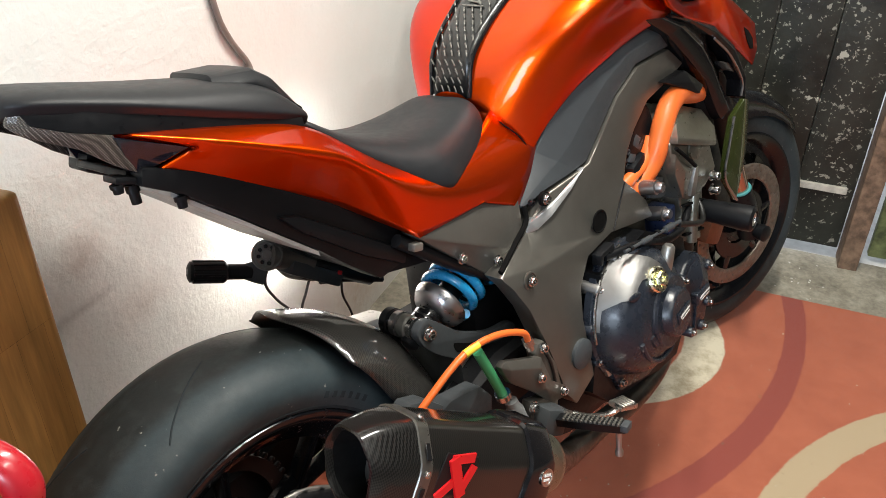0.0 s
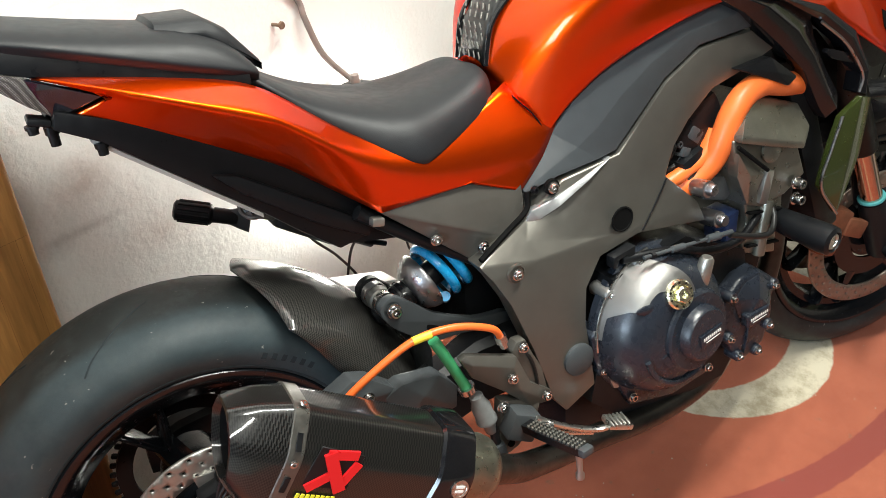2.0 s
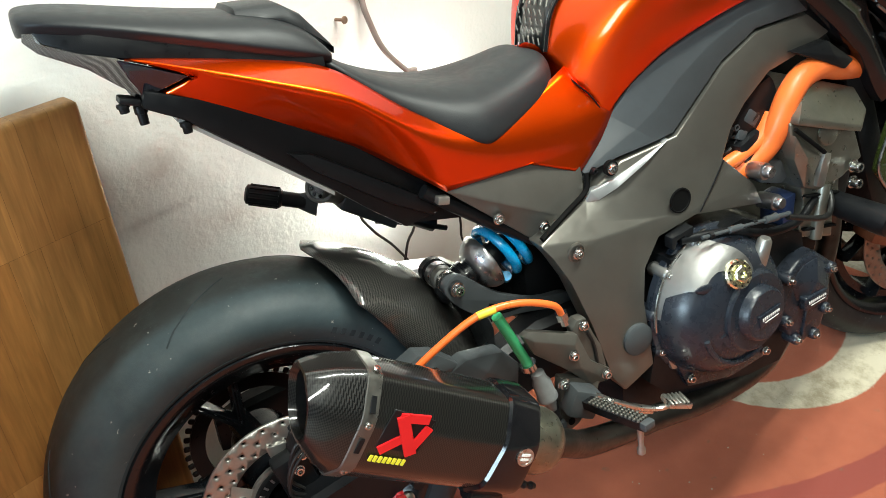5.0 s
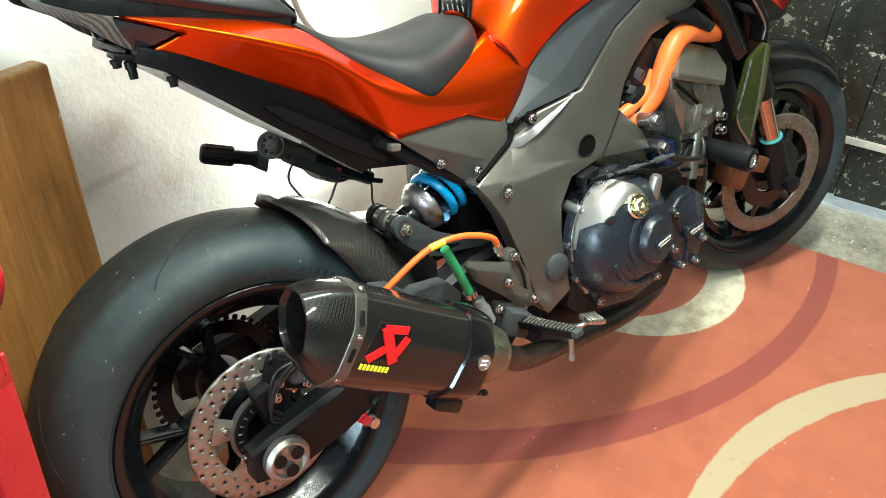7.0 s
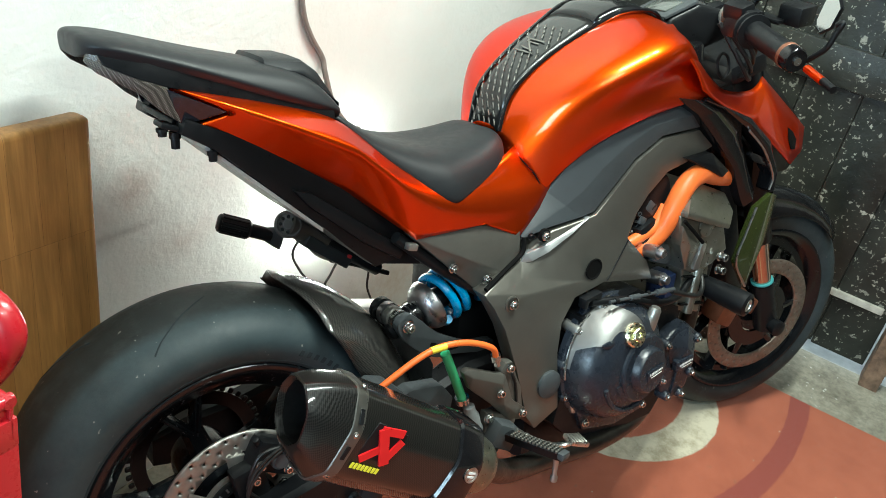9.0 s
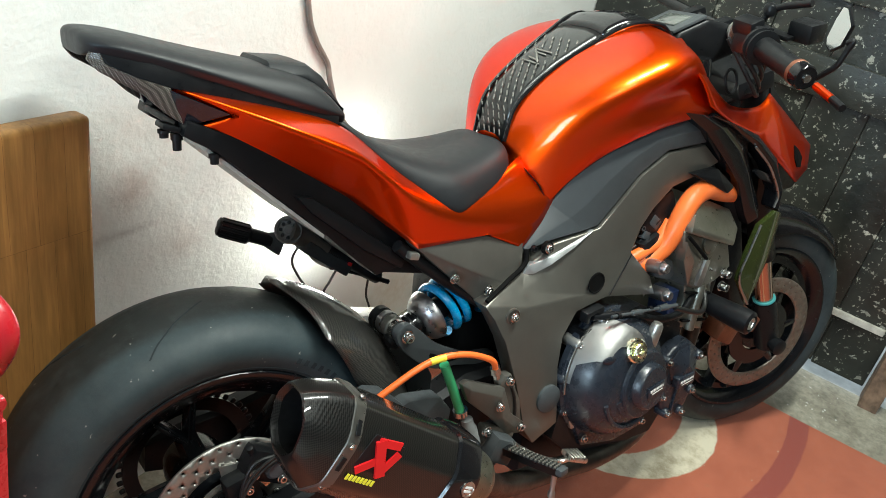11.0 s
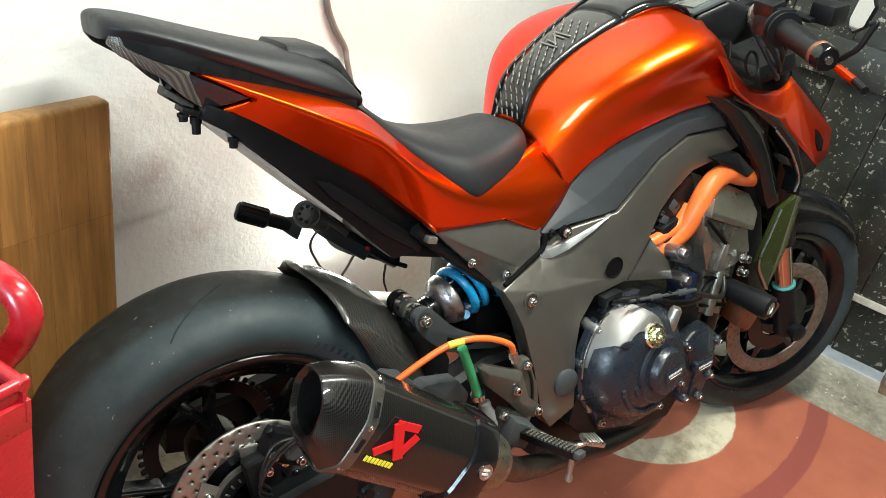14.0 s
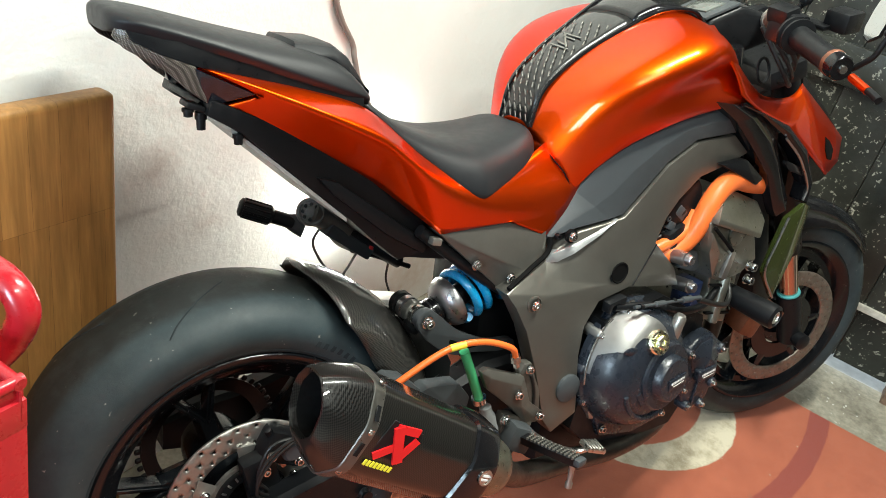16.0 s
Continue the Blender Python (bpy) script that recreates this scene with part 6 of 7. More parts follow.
part("pivot_lug", loft([[G1 + axis * d_ + q @ Vector((math.cos(a_) * w_, math.sin(a_) * 0.010, 0)) for a_ in [2 * math.pi * k / 12 for k in range(12)]] for d_, w_ in ((-0.004, 0.012), (0.012, 0.018), (0.024, 0.021))]), M_DARK, arm_)
part("mount_tube", tube([PC - PV * 0.008, (0.205, 0.088, 0.662), (0.235, 0.084, 0.640)], 0.0215, 18, 4, taper=0.020), M_BRACKET, arm_, "black mounting tube")
part("mount_link", tube([(0.215, 0.086, 0.655), (0.27, 0.080, 0.618), (0.34, 0.075, 0.575)], 0.016, 14, 4, taper=0.012), M_SATIN, arm_)
part("underside_box", box(0.10, 0.04, 0.022, pose(0.235, 0.085, 0.625, 0, 33, 0), 0.004), M_DARK, arm_)
part("red_tab", box(0.010, 0.010, 0.008, pose(0.275, 0.070, 0.611, 0, 24, 0), 0.002), M_BADGE_RED, arm_)
part("link_rod", tube([(0.245, 0.078, 0.606), (0.29, 0.075, 0.592), (0.36, 0.07, 0.565)], 0.0045, 10), M_SATIN, arm_)

# ---- tank and its shrouds ----
# guide lines of the tank from back to front: lower edge, lip, knee hollow, shoulder, upper flank, pad edge, crown
TANK = [
    [(0.546, 0.107, 0.738), (0.571, 0.121, 0.779), (0.594, 0.133, 0.802), (0.621, 0.143, 0.827), (0.670, 0.157, 0.853), (0.728, 0.166, 0.876), (0.800, 0.171, 0.892), (0.882, 0.172, 0.904)],
    [(0.540, 0.108, 0.756), (0.561, 0.129, 0.800), (0.584, 0.146, 0.831), (0.613, 0.160, 0.860), (0.668, 0.176, 0.886), (0.728, 0.182, 0.906), (0.797, 0.180, 0.918), (0.872, 0.171, 0.926)],
    [(0.529, 0.101, 0.777), (0.548, 0.126, 0.828), (0.573, 0.148, 0.868), (0.606, 0.165, 0.900), (0.665, 0.173, 0.925), (0.728, 0.171, 0.940), (0.795, 0.165, 0.948), (0.860, 0.156, 0.950)],
    [(0.514, 0.089, 0.795), (0.532, 0.119, 0.856), (0.558, 0.152, 0.902), (0.598, 0.186, 0.938), (0.660, 0.216, 0.968), (0.726, 0.222, 0.987), (0.790, 0.198, 0.992), (0.845, 0.158, 0.975)],
    [(0.503, 0.071, 0.812), (0.518, 0.091, 0.880), (0.545, 0.117, 0.926), (0.590, 0.146, 0.966), (0.655, 0.172, 0.999), (0.725, 0.176, 1.021), (0.785, 0.158, 1.022), (0.828, 0.133, 1.006)],
    [(0.494, 0.043, 0.838), (0.505, 0.045, 0.892), (0.533, 0.049, 0.927), (0.583, 0.054, 0.966), (0.648, 0.064, 1.005), (0.718, 0.078, 1.040), (0.778, 0.092, 1.045), (0.815, 0.092, 1.026)],
    [(0.492, 0.0, 0.842), (0.503, 0.0, 0.896), (0.531, 0.0, 0.932), (0.581, 0.0, 0.972), (0.645, 0.0, 1.012), (0.716, 0.0, 1.048), (0.775, 0.0, 1.054), (0.812, 0.0, 1.036)],
]


def tank_mesh():
    rings = []
    for k in range(len(TANK[0])):
        half = [Vector((x, -y, z)) for x, y, z in (row[k] for row in TANK)]
        base = Vector((half[0].x, 0, half[0].z - 0.01))
        rings.append([base] + half + [Vector((p.x, -p.y, p.z)) for p in half[-2::-1]])
    bm = loft(rings)
    bm.verts.index_update()
    lay, n = bm.edges.layers.float.new("crease_edge"), len(rings[0])
    for e in bm.edges:
        (k0, j0), (k1, j1) = (divmod(v.index, n) for v in e.verts)
        if j0 == j1 and j0 in (1, n - 1):
            e[lay] = 0.8
        elif k0 == k1 and k0 in (0, len(rings) - 1):
            e[lay] = 0.95
    return bm


tank = part("fuel_tank", tank_mesh(), M_ORANGE, bike, "pearl orange fuel tank", 180)
subdiv(tank, 3)
for sd in (-1, 1):
    part("seam", tube([(row[0][0] - 0.001, sd * (row[0][1] + 0.001), row[0][2]) for row in TANK[:5]], 0.0012, 6, 5), M_PORT, tank, "dark seam along the tank's rear edge")


def along(row, x):
    for (x0, y0, z0), (x1, y1, z1) in zip(row, row[1:]):
        if x0 <= x <= x1:
            t = (x - x0) / (x1 - x0)
            return y0 + (y1 - y0) * t, z0 + (z1 - z0) * t
    return row[-1][1], row[-1][2]


def tank_top(x):
    return along(TANK[6], x)[1] if x < TANK[6][-1][0] else 1.036 - 0.5 * (x - 0.812)


def strip_on_tank(x0, x1, w0, w1, lift, n=14):
    rings = []
    for k in range(n + 1):
        x = x0 + (x1 - x0) * k / n
        w = w0 + (w1 - w0) * k / n
        rings.append([(x, u * w, tank_top(x) + lift - 0.010 * abs(u) ** 3) for u in (-1, -0.75, -0.4, 0, 0.4, 0.75, 1)])
    return loft(rings, closed=False)


pad = part("tank_pad", strip_on_tank(0.4925, 0.672, 0.036, 0.060, 0.003), M_PAD, tank, "black embossed tank pad", 60)
solid(pad, 0.006)
cov = part("tank_cover", strip_on_tank(0.672, 0.90, 0.060, 0.105, 0.005), M_BLACK, tank, "gloss black tank cover", 60)
solid(cov, 0.008)
def along_crown(d):
    """Place and slope on the crown of the tank at d metres along it from its back end."""
    for (x0, _, z0), (x1, _, z1) in zip(TANK[6], TANK[6][1:]):
        step = math.hypot(x1 - x0, z1 - z0)
        if d <= step:
            return x0 + (x1 - x0) * d / step, z0 + (z1 - z0) * d / step, math.atan2(z1 - z0, x1 - x0)
        d -= step
    return x1, z1, 0.0


def on_pad(d, y, turn, up=0.0042):
    x_, z_, slope = along_crown(d)
    return Matrix.Translation((x_ - math.sin(slope) * up, y, z_ + math.cos(slope) * up)) @ Matrix.Rotation(-slope, 4, "Y") @ Matrix.Rotation(radians(turn), 4, "Z")


for r_ in range(17):
    for c_ in range(5):
        if 11 <= r_ <= 13 and 0 < c_ < 4:
            continue
        wide = 0.0135 * (1 + 0.030 * r_)
        part("dash", box(0.0115, 0.0026, 0.0018, on_pad(0.010 + 0.0132 * r_, (c_ - 2 + (0.25 if r_ % 2 else -0.25)) * wide, 38 if r_ % 2 else 30), 0.0007, 1), M_PADDASH, pad)
for d_, t_, l_ in ((0.150, 86, 0.046), (0.166, 48, 0.050), (0.182, 86, 0.046), (0.158, 80, 0.030), (0.174, 84, 0.032)):
    part("pad_stroke", box(l_, 0.0035, 0.0018, on_pad(d_, 0.0, t_), 0.0007, 1), M_PADDASH, pad)
for s in (-1, 1):
    part("pad_edge", tube([(x + 0.001, s * (y - 0.003), z + 0.001) for x, y, z in TANK[5]], 0.0036, 8, 5), M_BLACK, tank, "gloss black trim beside the pad")
    SH = {"c": (0.756, 0.130, 1.027), "b": (0.761, 0.182, 0.998), "b2": (0.807, 0.190, 0.959), "a": (0.832, 0.188, 0.922), "n1": (0.815, 0.112, 1.027), "n15": (0.818, 0.152, 0.995), "n2": (0.865, 0.165, 0.945), "n3": (0.930, 0.160, 0.912), "n4": (1.070, 0.132, 0.898),
          "d": (0.924, 0.180, 0.883), "g": (1.029, 0.178, 0.845), "q": (1.122, 0.174, 0.796), "i": (1.221, 0.158, 0.747), "r": (1.109, 0.168, 0.874), "e": (1.112, 0.120, 0.929), "o1": (1.217, 0.125, 0.866), "o2": (1.311, 0.120, 0.814), "o3": (1.307, 0.128, 0.764)}
    SF = ["c b n15 n1", "b b2 n2 n15", "b2 a n3 n2", "a d n3", "d g n4 n3", "g r e n4", "g q r", "q i r", "e r o1", "r o2 o1", "r i o3 o2"]
    sh = part("side_shroud", cage({k: (x, s * y, z) for k, (x, y, z) in SH.items()}, SF if s < 0 else [" ".join(f.split()[::-1]) for f in SF],
                                  crease=["c b", "b b2", "b2 a", "a d", "d g", "g q", "q i", "i o3", "o3 o2", "o2 o1", "o1 e", "e n4", "n4 n3", "n3 n2", "n2 n15", "n15 n1", "n1 c", "r i .9", "e r .85", "g r .2", "d n3 .3"], sharp="c a i o2 o3 e"), M_ORANGE, bike, "pearl orange front shroud", 180)
    subdiv(sh, 2)
    solid(sh, 0.004)
    part("cowl_vent", facets({"a": (1.190, s * 0.153, 0.827), "b": (1.216, s * 0.150, 0.816), "c": (1.242, s * 0.147, 0.797), "d": (1.236, s * 0.152, 0.776), "e": (1.214, s * 0.156, 0.780), "f": (1.196, s * 0.157, 0.800)}, ["a b c d e f"], -s * 0.006, 0.001), M_PORT, sh, "dark slanted vent")
    def blade(rear, fore, y, ridge, depth):
        vs = {}
        for k, (p, q_) in enumerate(zip(rear, fore)):
            vs["r%d" % k], vs["f%d" % k] = (p[0], s * y, p[1]), (q_[0], s * (y - 0.004), q_[1])
            vs["m%d" % k] = (0.55 * p[0] + 0.45 * q_[0], s * (y + ridge), 0.55 * p[1] + 0.45 * q_[1])
        return facets(vs, ["%s%d %s%d %s%d %s%d" % (a_, k, a_, k + 1, b_, k + 1, b_, k) for k in range(len(rear) - 1) for a_, b_ in (("r", "m"), ("m", "f"))], -s * depth, 0.002, 2)
    fs = part("radiator_shroud", blade([(0.850, 0.899), (0.917, 0.881), (1.005, 0.840), (1.070, 0.796), (1.120, 0.738), (1.118, 0.706)], [(0.859, 0.906), (0.915, 0.890), (1.016, 0.860), (1.098, 0.810), (1.142, 0.748), (1.146, 0.694)], 0.180, 0.006, 0.030), M_BLACK, bike, "gloss black radiator shroud", 55)
    part("rear_blade", blade([(0.781, 0.908), (0.849, 0.873), (0.920, 0.819), (0.984, 0.767), (1.032, 0.697), (1.050, 0.676)], [(0.862, 0.901), (0.926, 0.884), (0.992, 0.849), (1.006, 0.814), (1.045, 0.754), (1.078, 0.713)], 0.176, 0.010, 0.030), M_BLACK, fs, "", 55)
    part("rim_line", tube([(1.005, s * 0.183, 0.838), (1.070, s * 0.183, 0.794), (1.119, s * 0.183, 0.738), (1.116, s * 0.183, 0.708)], 0.0024, 8, 5), M_STEEL, fs, "bright inner edge")
    part("vane", plate([(1.030, 0.786), (1.036, 0.792), (1.106, 0.772), (1.114, 0.757), (1.100, 0.757), (1.047, 0.773)], s * 0.178, -s * 0.012, 0.003), M_BLACK, fs)
    part("shroud_back", plate([(0.92, 0.850), (1.05, 0.815), (1.11, 0.76), (1.12, 0.69), (1.05, 0.69), (0.98, 0.77)], s * 0.140, -s * 0.01, 0.002), M_PORT, fs)
    part("lower_blade", facets({"a": (1.146, s * 0.186, 0.694), "b": (1.112, s * 0.194, 0.704), "c": (1.073, s * 0.188, 0.676), "d": (1.057, s * 0.186, 0.622), "e": (1.045, s * 0.184, 0.560), "f": (1.092, s * 0.188, 0.500), "g": (1.100, s * 0.192, 0.590), "h": (1.134, s * 0.188, 0.600), "i": (1.110, s * 0.188, 0.540)}, ["a b g h", "b c d g", "d e g", "e f g", "f i g", "i h g"], -s * 0.012, 0.003, 2), M_OLIVE_SHEEN, fs, "lower blade with an olive reflection in its colour", 40)
    part("edge_strip", tube([(1.073, s * 0.190, 0.678), (1.057, s * 0.188, 0.622), (1.046, s * 0.186, 0.562), (1.090, s * 0.190, 0.502)], 0.0026, 8, 6), M_STEEL, fs)

# ---- front end, turned to the right ----
def front(name, bm, material, parent, label="", smooth=38):
    bm.transform(STEER_BAR if parent.name.startswith(("handlebar", "lever", "bar_end")) or name == "handlebar" or name == "control_cable" else STEER)
    return part(name, bm, material, parent, label, smooth)


for ob in (front_tyre, front_rim, *front_rim.children):
    ob.data.transform(STEER)
RAKE = Vector((-0.415, 0, 0.91)).normalized()
for s in (-1, 1):
    foot = FW + Vector((-0.012, s * 0.100, 0.03))
    leg = front("fork_lower", lathe([(-0.06, 0.018), (-0.05, 0.030), (0.06, 0.030), (0.09, 0.027)], RAKE, foot, 24), M_SATIN, bike, "black fork bottom")
    front("axle_bobbin", lathe([(0, 0.014), (0.02, 0.020), (0.035, 0.020), (0.038, 0.014), (0.038, 0.001)], (0, s, 0), FW + Vector((0, s * 0.115, 0)), 24), M_SATIN, leg)
    front("wiper_ring", lathe([(0.092, 0.0262), (0.095, 0.0275), (0.098, 0.0262)], RAKE, foot, 24), M_TEAL, leg, "teal seal ring")
    front("inner_tube", lathe([(0.09, 0.0215), (0.24, 0.0215)], RAKE, foot, 24), M_FORK, leg, "bright inner fork tube")
    front("outer_tube", lathe([(0.22, 0.028), (0.225, 0.030), (0.72, 0.028)], RAKE, foot, 24), M_SATIN, leg, "black outer fork tube")
    fd = front("front_brake_disc", ring_disc(FW, 0.118, 0.156, 64, 3, FW.y + s * 0.072, 0.17), M_DISC_DARK, front_rim, "drilled front brake disc")
    solid(fd, 0.0045)
    front("disc_carrier", lathe([(s * 0.068, 0.05), (s * 0.068, 0.09), (s * 0.074, 0.09), (s * 0.074, 0.05)], (0, 1, 0), FW, 40, closed=True), M_BLACK, front_rim)
    for k in range(6):
        a = 2 * math.pi * k / 6 + 0.2
        front("disc_arm", spoke(FW, a, 0.085, 0.122, 0.012, 0.007, FW.y + s * 0.072, FW.y + s * 0.072, 0.003), M_BLACK, front_rim)
    cp = front("front_caliper", join(box(0.055, 0.065, 0.105, pose(FW.x - 0.135, FW.y + s * 0.082, FW.z + 0.055, 0, 20, 0), 0.012), box(0.05, 0.02, 0.04, pose(FW.x - 0.09, FW.y + s * 0.11, FW.z + 0.06, 0, 20, 0), 0.006)), M_COPPER, leg, "rust-orange caliper")
    front("fender_stay", plate([(FW.x - 0.07, 0.40), (FW.x - 0.03, 0.40), (FW.x - 0.065, 0.54), (FW.x - 0.11, 0.60), (FW.x - 0.13, 0.60), (FW.x - 0.10, 0.50)], FW.y + s * 0.080, -s * 0.006, 0.002), M_SATIN, leg)
rings = []
for k in range(13):
    a = radians(140 - 95 * k / 12)
    rings.append([(FW.x + math.cos(a) * (0.322 - 0.05 * abs(u) ** 2.4), FW.y + u * 0.072, FW.z + math.sin(a) * (0.322 - 0.05 * abs(u) ** 2.4)) for u in (-1, -0.8, -0.5, -0.2, 0.2, 0.5, 0.8, 1)])
fen = front("front_fender", loft(rings, closed=False), M_BLACK, bike, "gloss black front mudguard", 60)
solid(fen, 0.003)
front("yoke", join(box(0.09, 0.25, 0.04, pose(1.09, 0, 0.955, 0, -24, 0), 0.01), box(0.08, 0.24, 0.035, pose(1.175, 0, 0.78, 0, -24, 0), 0.01)), M_SATIN, bike, "black fork yokes")
bar = front("handlebar", tube([(0.935, -0.426, 1.056), (0.946, -0.294, 1.069), (0.985, -0.19, 1.072), (1.03, -0.10, 1.055), (1.04, 0, 1.05), (1.03, 0.10, 1.055), (0.985, 0.19, 1.072), (0.946, 0.294, 1.069), (0.935, 0.426, 1.056)], 0.012, 12), M_BLACK, bike, "black handlebar")
for s in (-1, 1):
    g0, g1 = Vector((0.946, s * 0.294, 1.069)), Vector((0.935, s * 0.426, 1.056))
    ax = (g1 - g0).normalized()
    front("grip", lathe([(-0.016, 0.020), (-0.014, 0.030), (-0.009, 0.030), (-0.007, 0.025), (-0.003, 0.025), (0.0, 0.030), (0.004, 0.030), (0.006, 0.020), (0.09, 0.0190), (0.104, 0.0205), (0.107, 0.0205), (0.108, 0.012)], ax, g0, 28), M_SATIN, bar, "black rubber grip")
    be = front("bar_end", lathe([(0.108, 0.017), (0.112, 0.0205), (0.130, 0.0205), (0.134, 0.018), (0.134, 0.001)], ax, g0, 24), M_BLACK, bar, "black bar end weight")
    front("end_screw", lathe([(0.134, 0.007), (0.138, 0.0065), (0.138, 0.002)], ax, g0, 14), M_CHROME, be)
    front("bar_end_sleeve", lathe([(0.1065, 0.0212), (0.1125, 0.0212), (0.114, 0.0205)], ax, g0, 24), M_COPPER, be)
    front("switch_box", join(box(0.05, 0.050, 0.055, pose(0.958, s * 0.247, 1.072, 0, 0, s * -14), 0.012), box(0.035, 0.045, 0.03, pose(0.945, s * 0.243, 1.092, 0, -20, s * -14), 0.008)), M_SATIN, bar, "black switch cluster")
    lv = front("lever", tube([(0.985, s * 0.235, 1.058), (1.008, s * 0.27, 1.050), (1.004, s * 0.34, 1.040), (0.992, s * 0.43, 1.030), (0.988, s * 0.465, 1.024)], 0.0065, 10), M_SATIN, bar, "black folding lever with an orange tip")
    front("lever_tip", tube([(0.9985, s * 0.385, 1.035), (0.991, s * 0.435, 1.029)], 0.0070, 12), M_ORANGE, lv, "orange sleeve")
    front("lever_adjuster", lathe([(0, 0.010), (0.004, 0.013), (0.012, 0.013), (0.016, 0.010)], (0.2, s * 1, 0), (1.004, s * 0.305, 1.042), 14), M_GOLD, lv)
    front("reservoir", join(box(0.05, 0.045, 0.035, pose(1.045, s * 0.27, 1.10, 0, -8, 20), 0.006), box(0.03, 0.05, 0.008, pose(1.01, s * 0.25, 1.085, 0, -8, 20), 0.003)), M_SATIN, bar, "black fluid reservoir")
    front("mirror_stem", tube([(0.975, s * 0.225, 1.085), (0.99, s * 0.24, 1.125), (1.01, s * 0.30, 1.15)], 0.006, 10), M_SATIN, bar)
    front("stem_ball", lathe([(-0.012, 0.004), (-0.008, 0.010), (0, 0.0125), (0.008, 0.010), (0.012, 0.004)], (0, 0, 1), (0.985, s * 0.235, 1.122), 18), M_SATIN, bar)
    front("collar_ring", lathe([(0, 0.010), (0.012, 0.010)], (0.15, s * 0.1, 1), (0.976, s * 0.226, 1.090), 18), M_CAST, bar)
    front("bar_clamp", box(0.04, 0.03, 0.045, pose(1.04, s * 0.05, 1.045, 0, -24, 0), 0.006), M_SATIN, bar)
# bar end mirror on the right
glass = [(-0.330, 1.107), (-0.338, 1.105), (-0.350, 1.079), (-0.340, 1.048), (-0.324, 1.038), (-0.316, 1.044), (-0.314, 1.057), (-0.322, 1.087)]
cy, cz = sum(p[0] for p in glass) / len(glass), sum(p[1] for p in glass) / len(glass)


def mirror_ring(x, k):
    return [(x, cy + (y - cy) * k, cz + (z - cz) * k) for y, z in glass]


part("mirror_shell", loft([mirror_ring(0.930, 1.06), mirror_ring(0.933, 1.12), mirror_ring(0.939, 1.10), mirror_ring(0.946, 0.6)]), M_SATIN, bar, "slim black bar end mirror", 30)
part("mirror_glass", loft([mirror_ring(0.929, 1.0), mirror_ring(0.932, 1.0)]), mat("mirror_silver", (0.62, 0.64, 0.63), 0.10, metal=1.0, var=0.0, rvar=0.0), bar, "mirror glass")
part("mirror_arm", tube([(0.920, -0.311, 0.986), (0.920, -0.328, 0.999), (0.920, -0.347, 1.016), (0.920, -0.357, 1.039), (0.920, -0.365, 1.056), (0.920, -0.355, 1.053)], 0.0050, 10), M_SATIN, bar, "black mirror arm")
front("copper_collar", lathe([(0, 0.019), (0.004, 0.021), (0.045, 0.021), (0.048, 0.018)], (-0.35, -1, 0.1), (1.02, -0.13, 1.06), 22), M_COPPER, bar, "copper-coloured collar")
front("collar_lip", lathe([(-0.006, 0.023), (0.0, 0.024), (0.004, 0.023)], (-0.35, -1, 0.1), (1.02, -0.13, 1.06), 22), M_CAST, bar)
dash = part("dashboard", plate([(0.905, 1.005), (0.915, 1.030), (0.975, 1.060), (1.045, 1.050), (1.055, 1.0), (1.0, 0.975), (0.935, 0.985)], -0.055, 0.15, 0.012, 3), M_SATIN, bike, "black instrument cluster")
dash.data.transform(Matrix.Translation((0.96, 0, 1.03)) @ Matrix.Rotation(radians(-20), 4, "Z") @ Matrix.Translation((-0.96, 0, -1.03)))
for nm, (sx_, sy_), mm_, up in (("bezel", (0.075, 0.135), M_DARK, 0.0), ("display", (0.042, 0.085), M_SCREEN, 0.003)):
    part(nm, box(sx_, sy_, 0.006, pose(0.945 - up * 0.4, 0.02, 1.046 + up, 0, -27, -20), 0.002, 2), mm_, dash, "grey display" if nm == "display" else "")
part("ignition_switch", lathe([(0, 0.022), (0.03, 0.022), (0.034, 0.019), (0.034, 0.001)], (-0.2, 0, 1), (0.935, -0.075, 0.955), 22), M_BLACK, bike, "ignition switch")
part("key_ring", tube([(0.952 + 0.018 * math.cos(a * 0.5236), -0.135 + 0.004 * math.sin(a * 0.5236), 0.955 + 0.022 * math.sin(a * 0.5236)) for a in range(13)], 0.003, 8, 3), M_SATIN, bike)
front("headlight_cowl", loft([[(1.18, y, z) for y, z in ((-0.10, 0.76), (-0.11, 0.86), (-0.07, 0.95), (0.07, 0.95), (0.11, 0.86), (0.10, 0.76))], [(1.28, y, z) for y, z in ((-0.09, 0.72), (-0.10, 0.80), (-0.06, 0.88), (0.06, 0.88), (0.10, 0.80), (0.09, 0.72))],
                              [(1.36, y, z) for y, z in ((-0.05, 0.71), (-0.07, 0.76), (-0.04, 0.83), (0.04, 0.83), (0.07, 0.76), (0.05, 0.71))]]), M_SATIN, bike, "black headlight housing")
for k in range(4):
    front("control_cable", tube([(0.965, -0.235 + 0.02 * k, 1.055), (1.03, -0.21, 1.03 - 0.02 * k), (1.08, -0.13, 0.95), (1.04, -0.07 + 0.02 * k, 0.88)], 0.0045, 8), M_CABLE, bike)

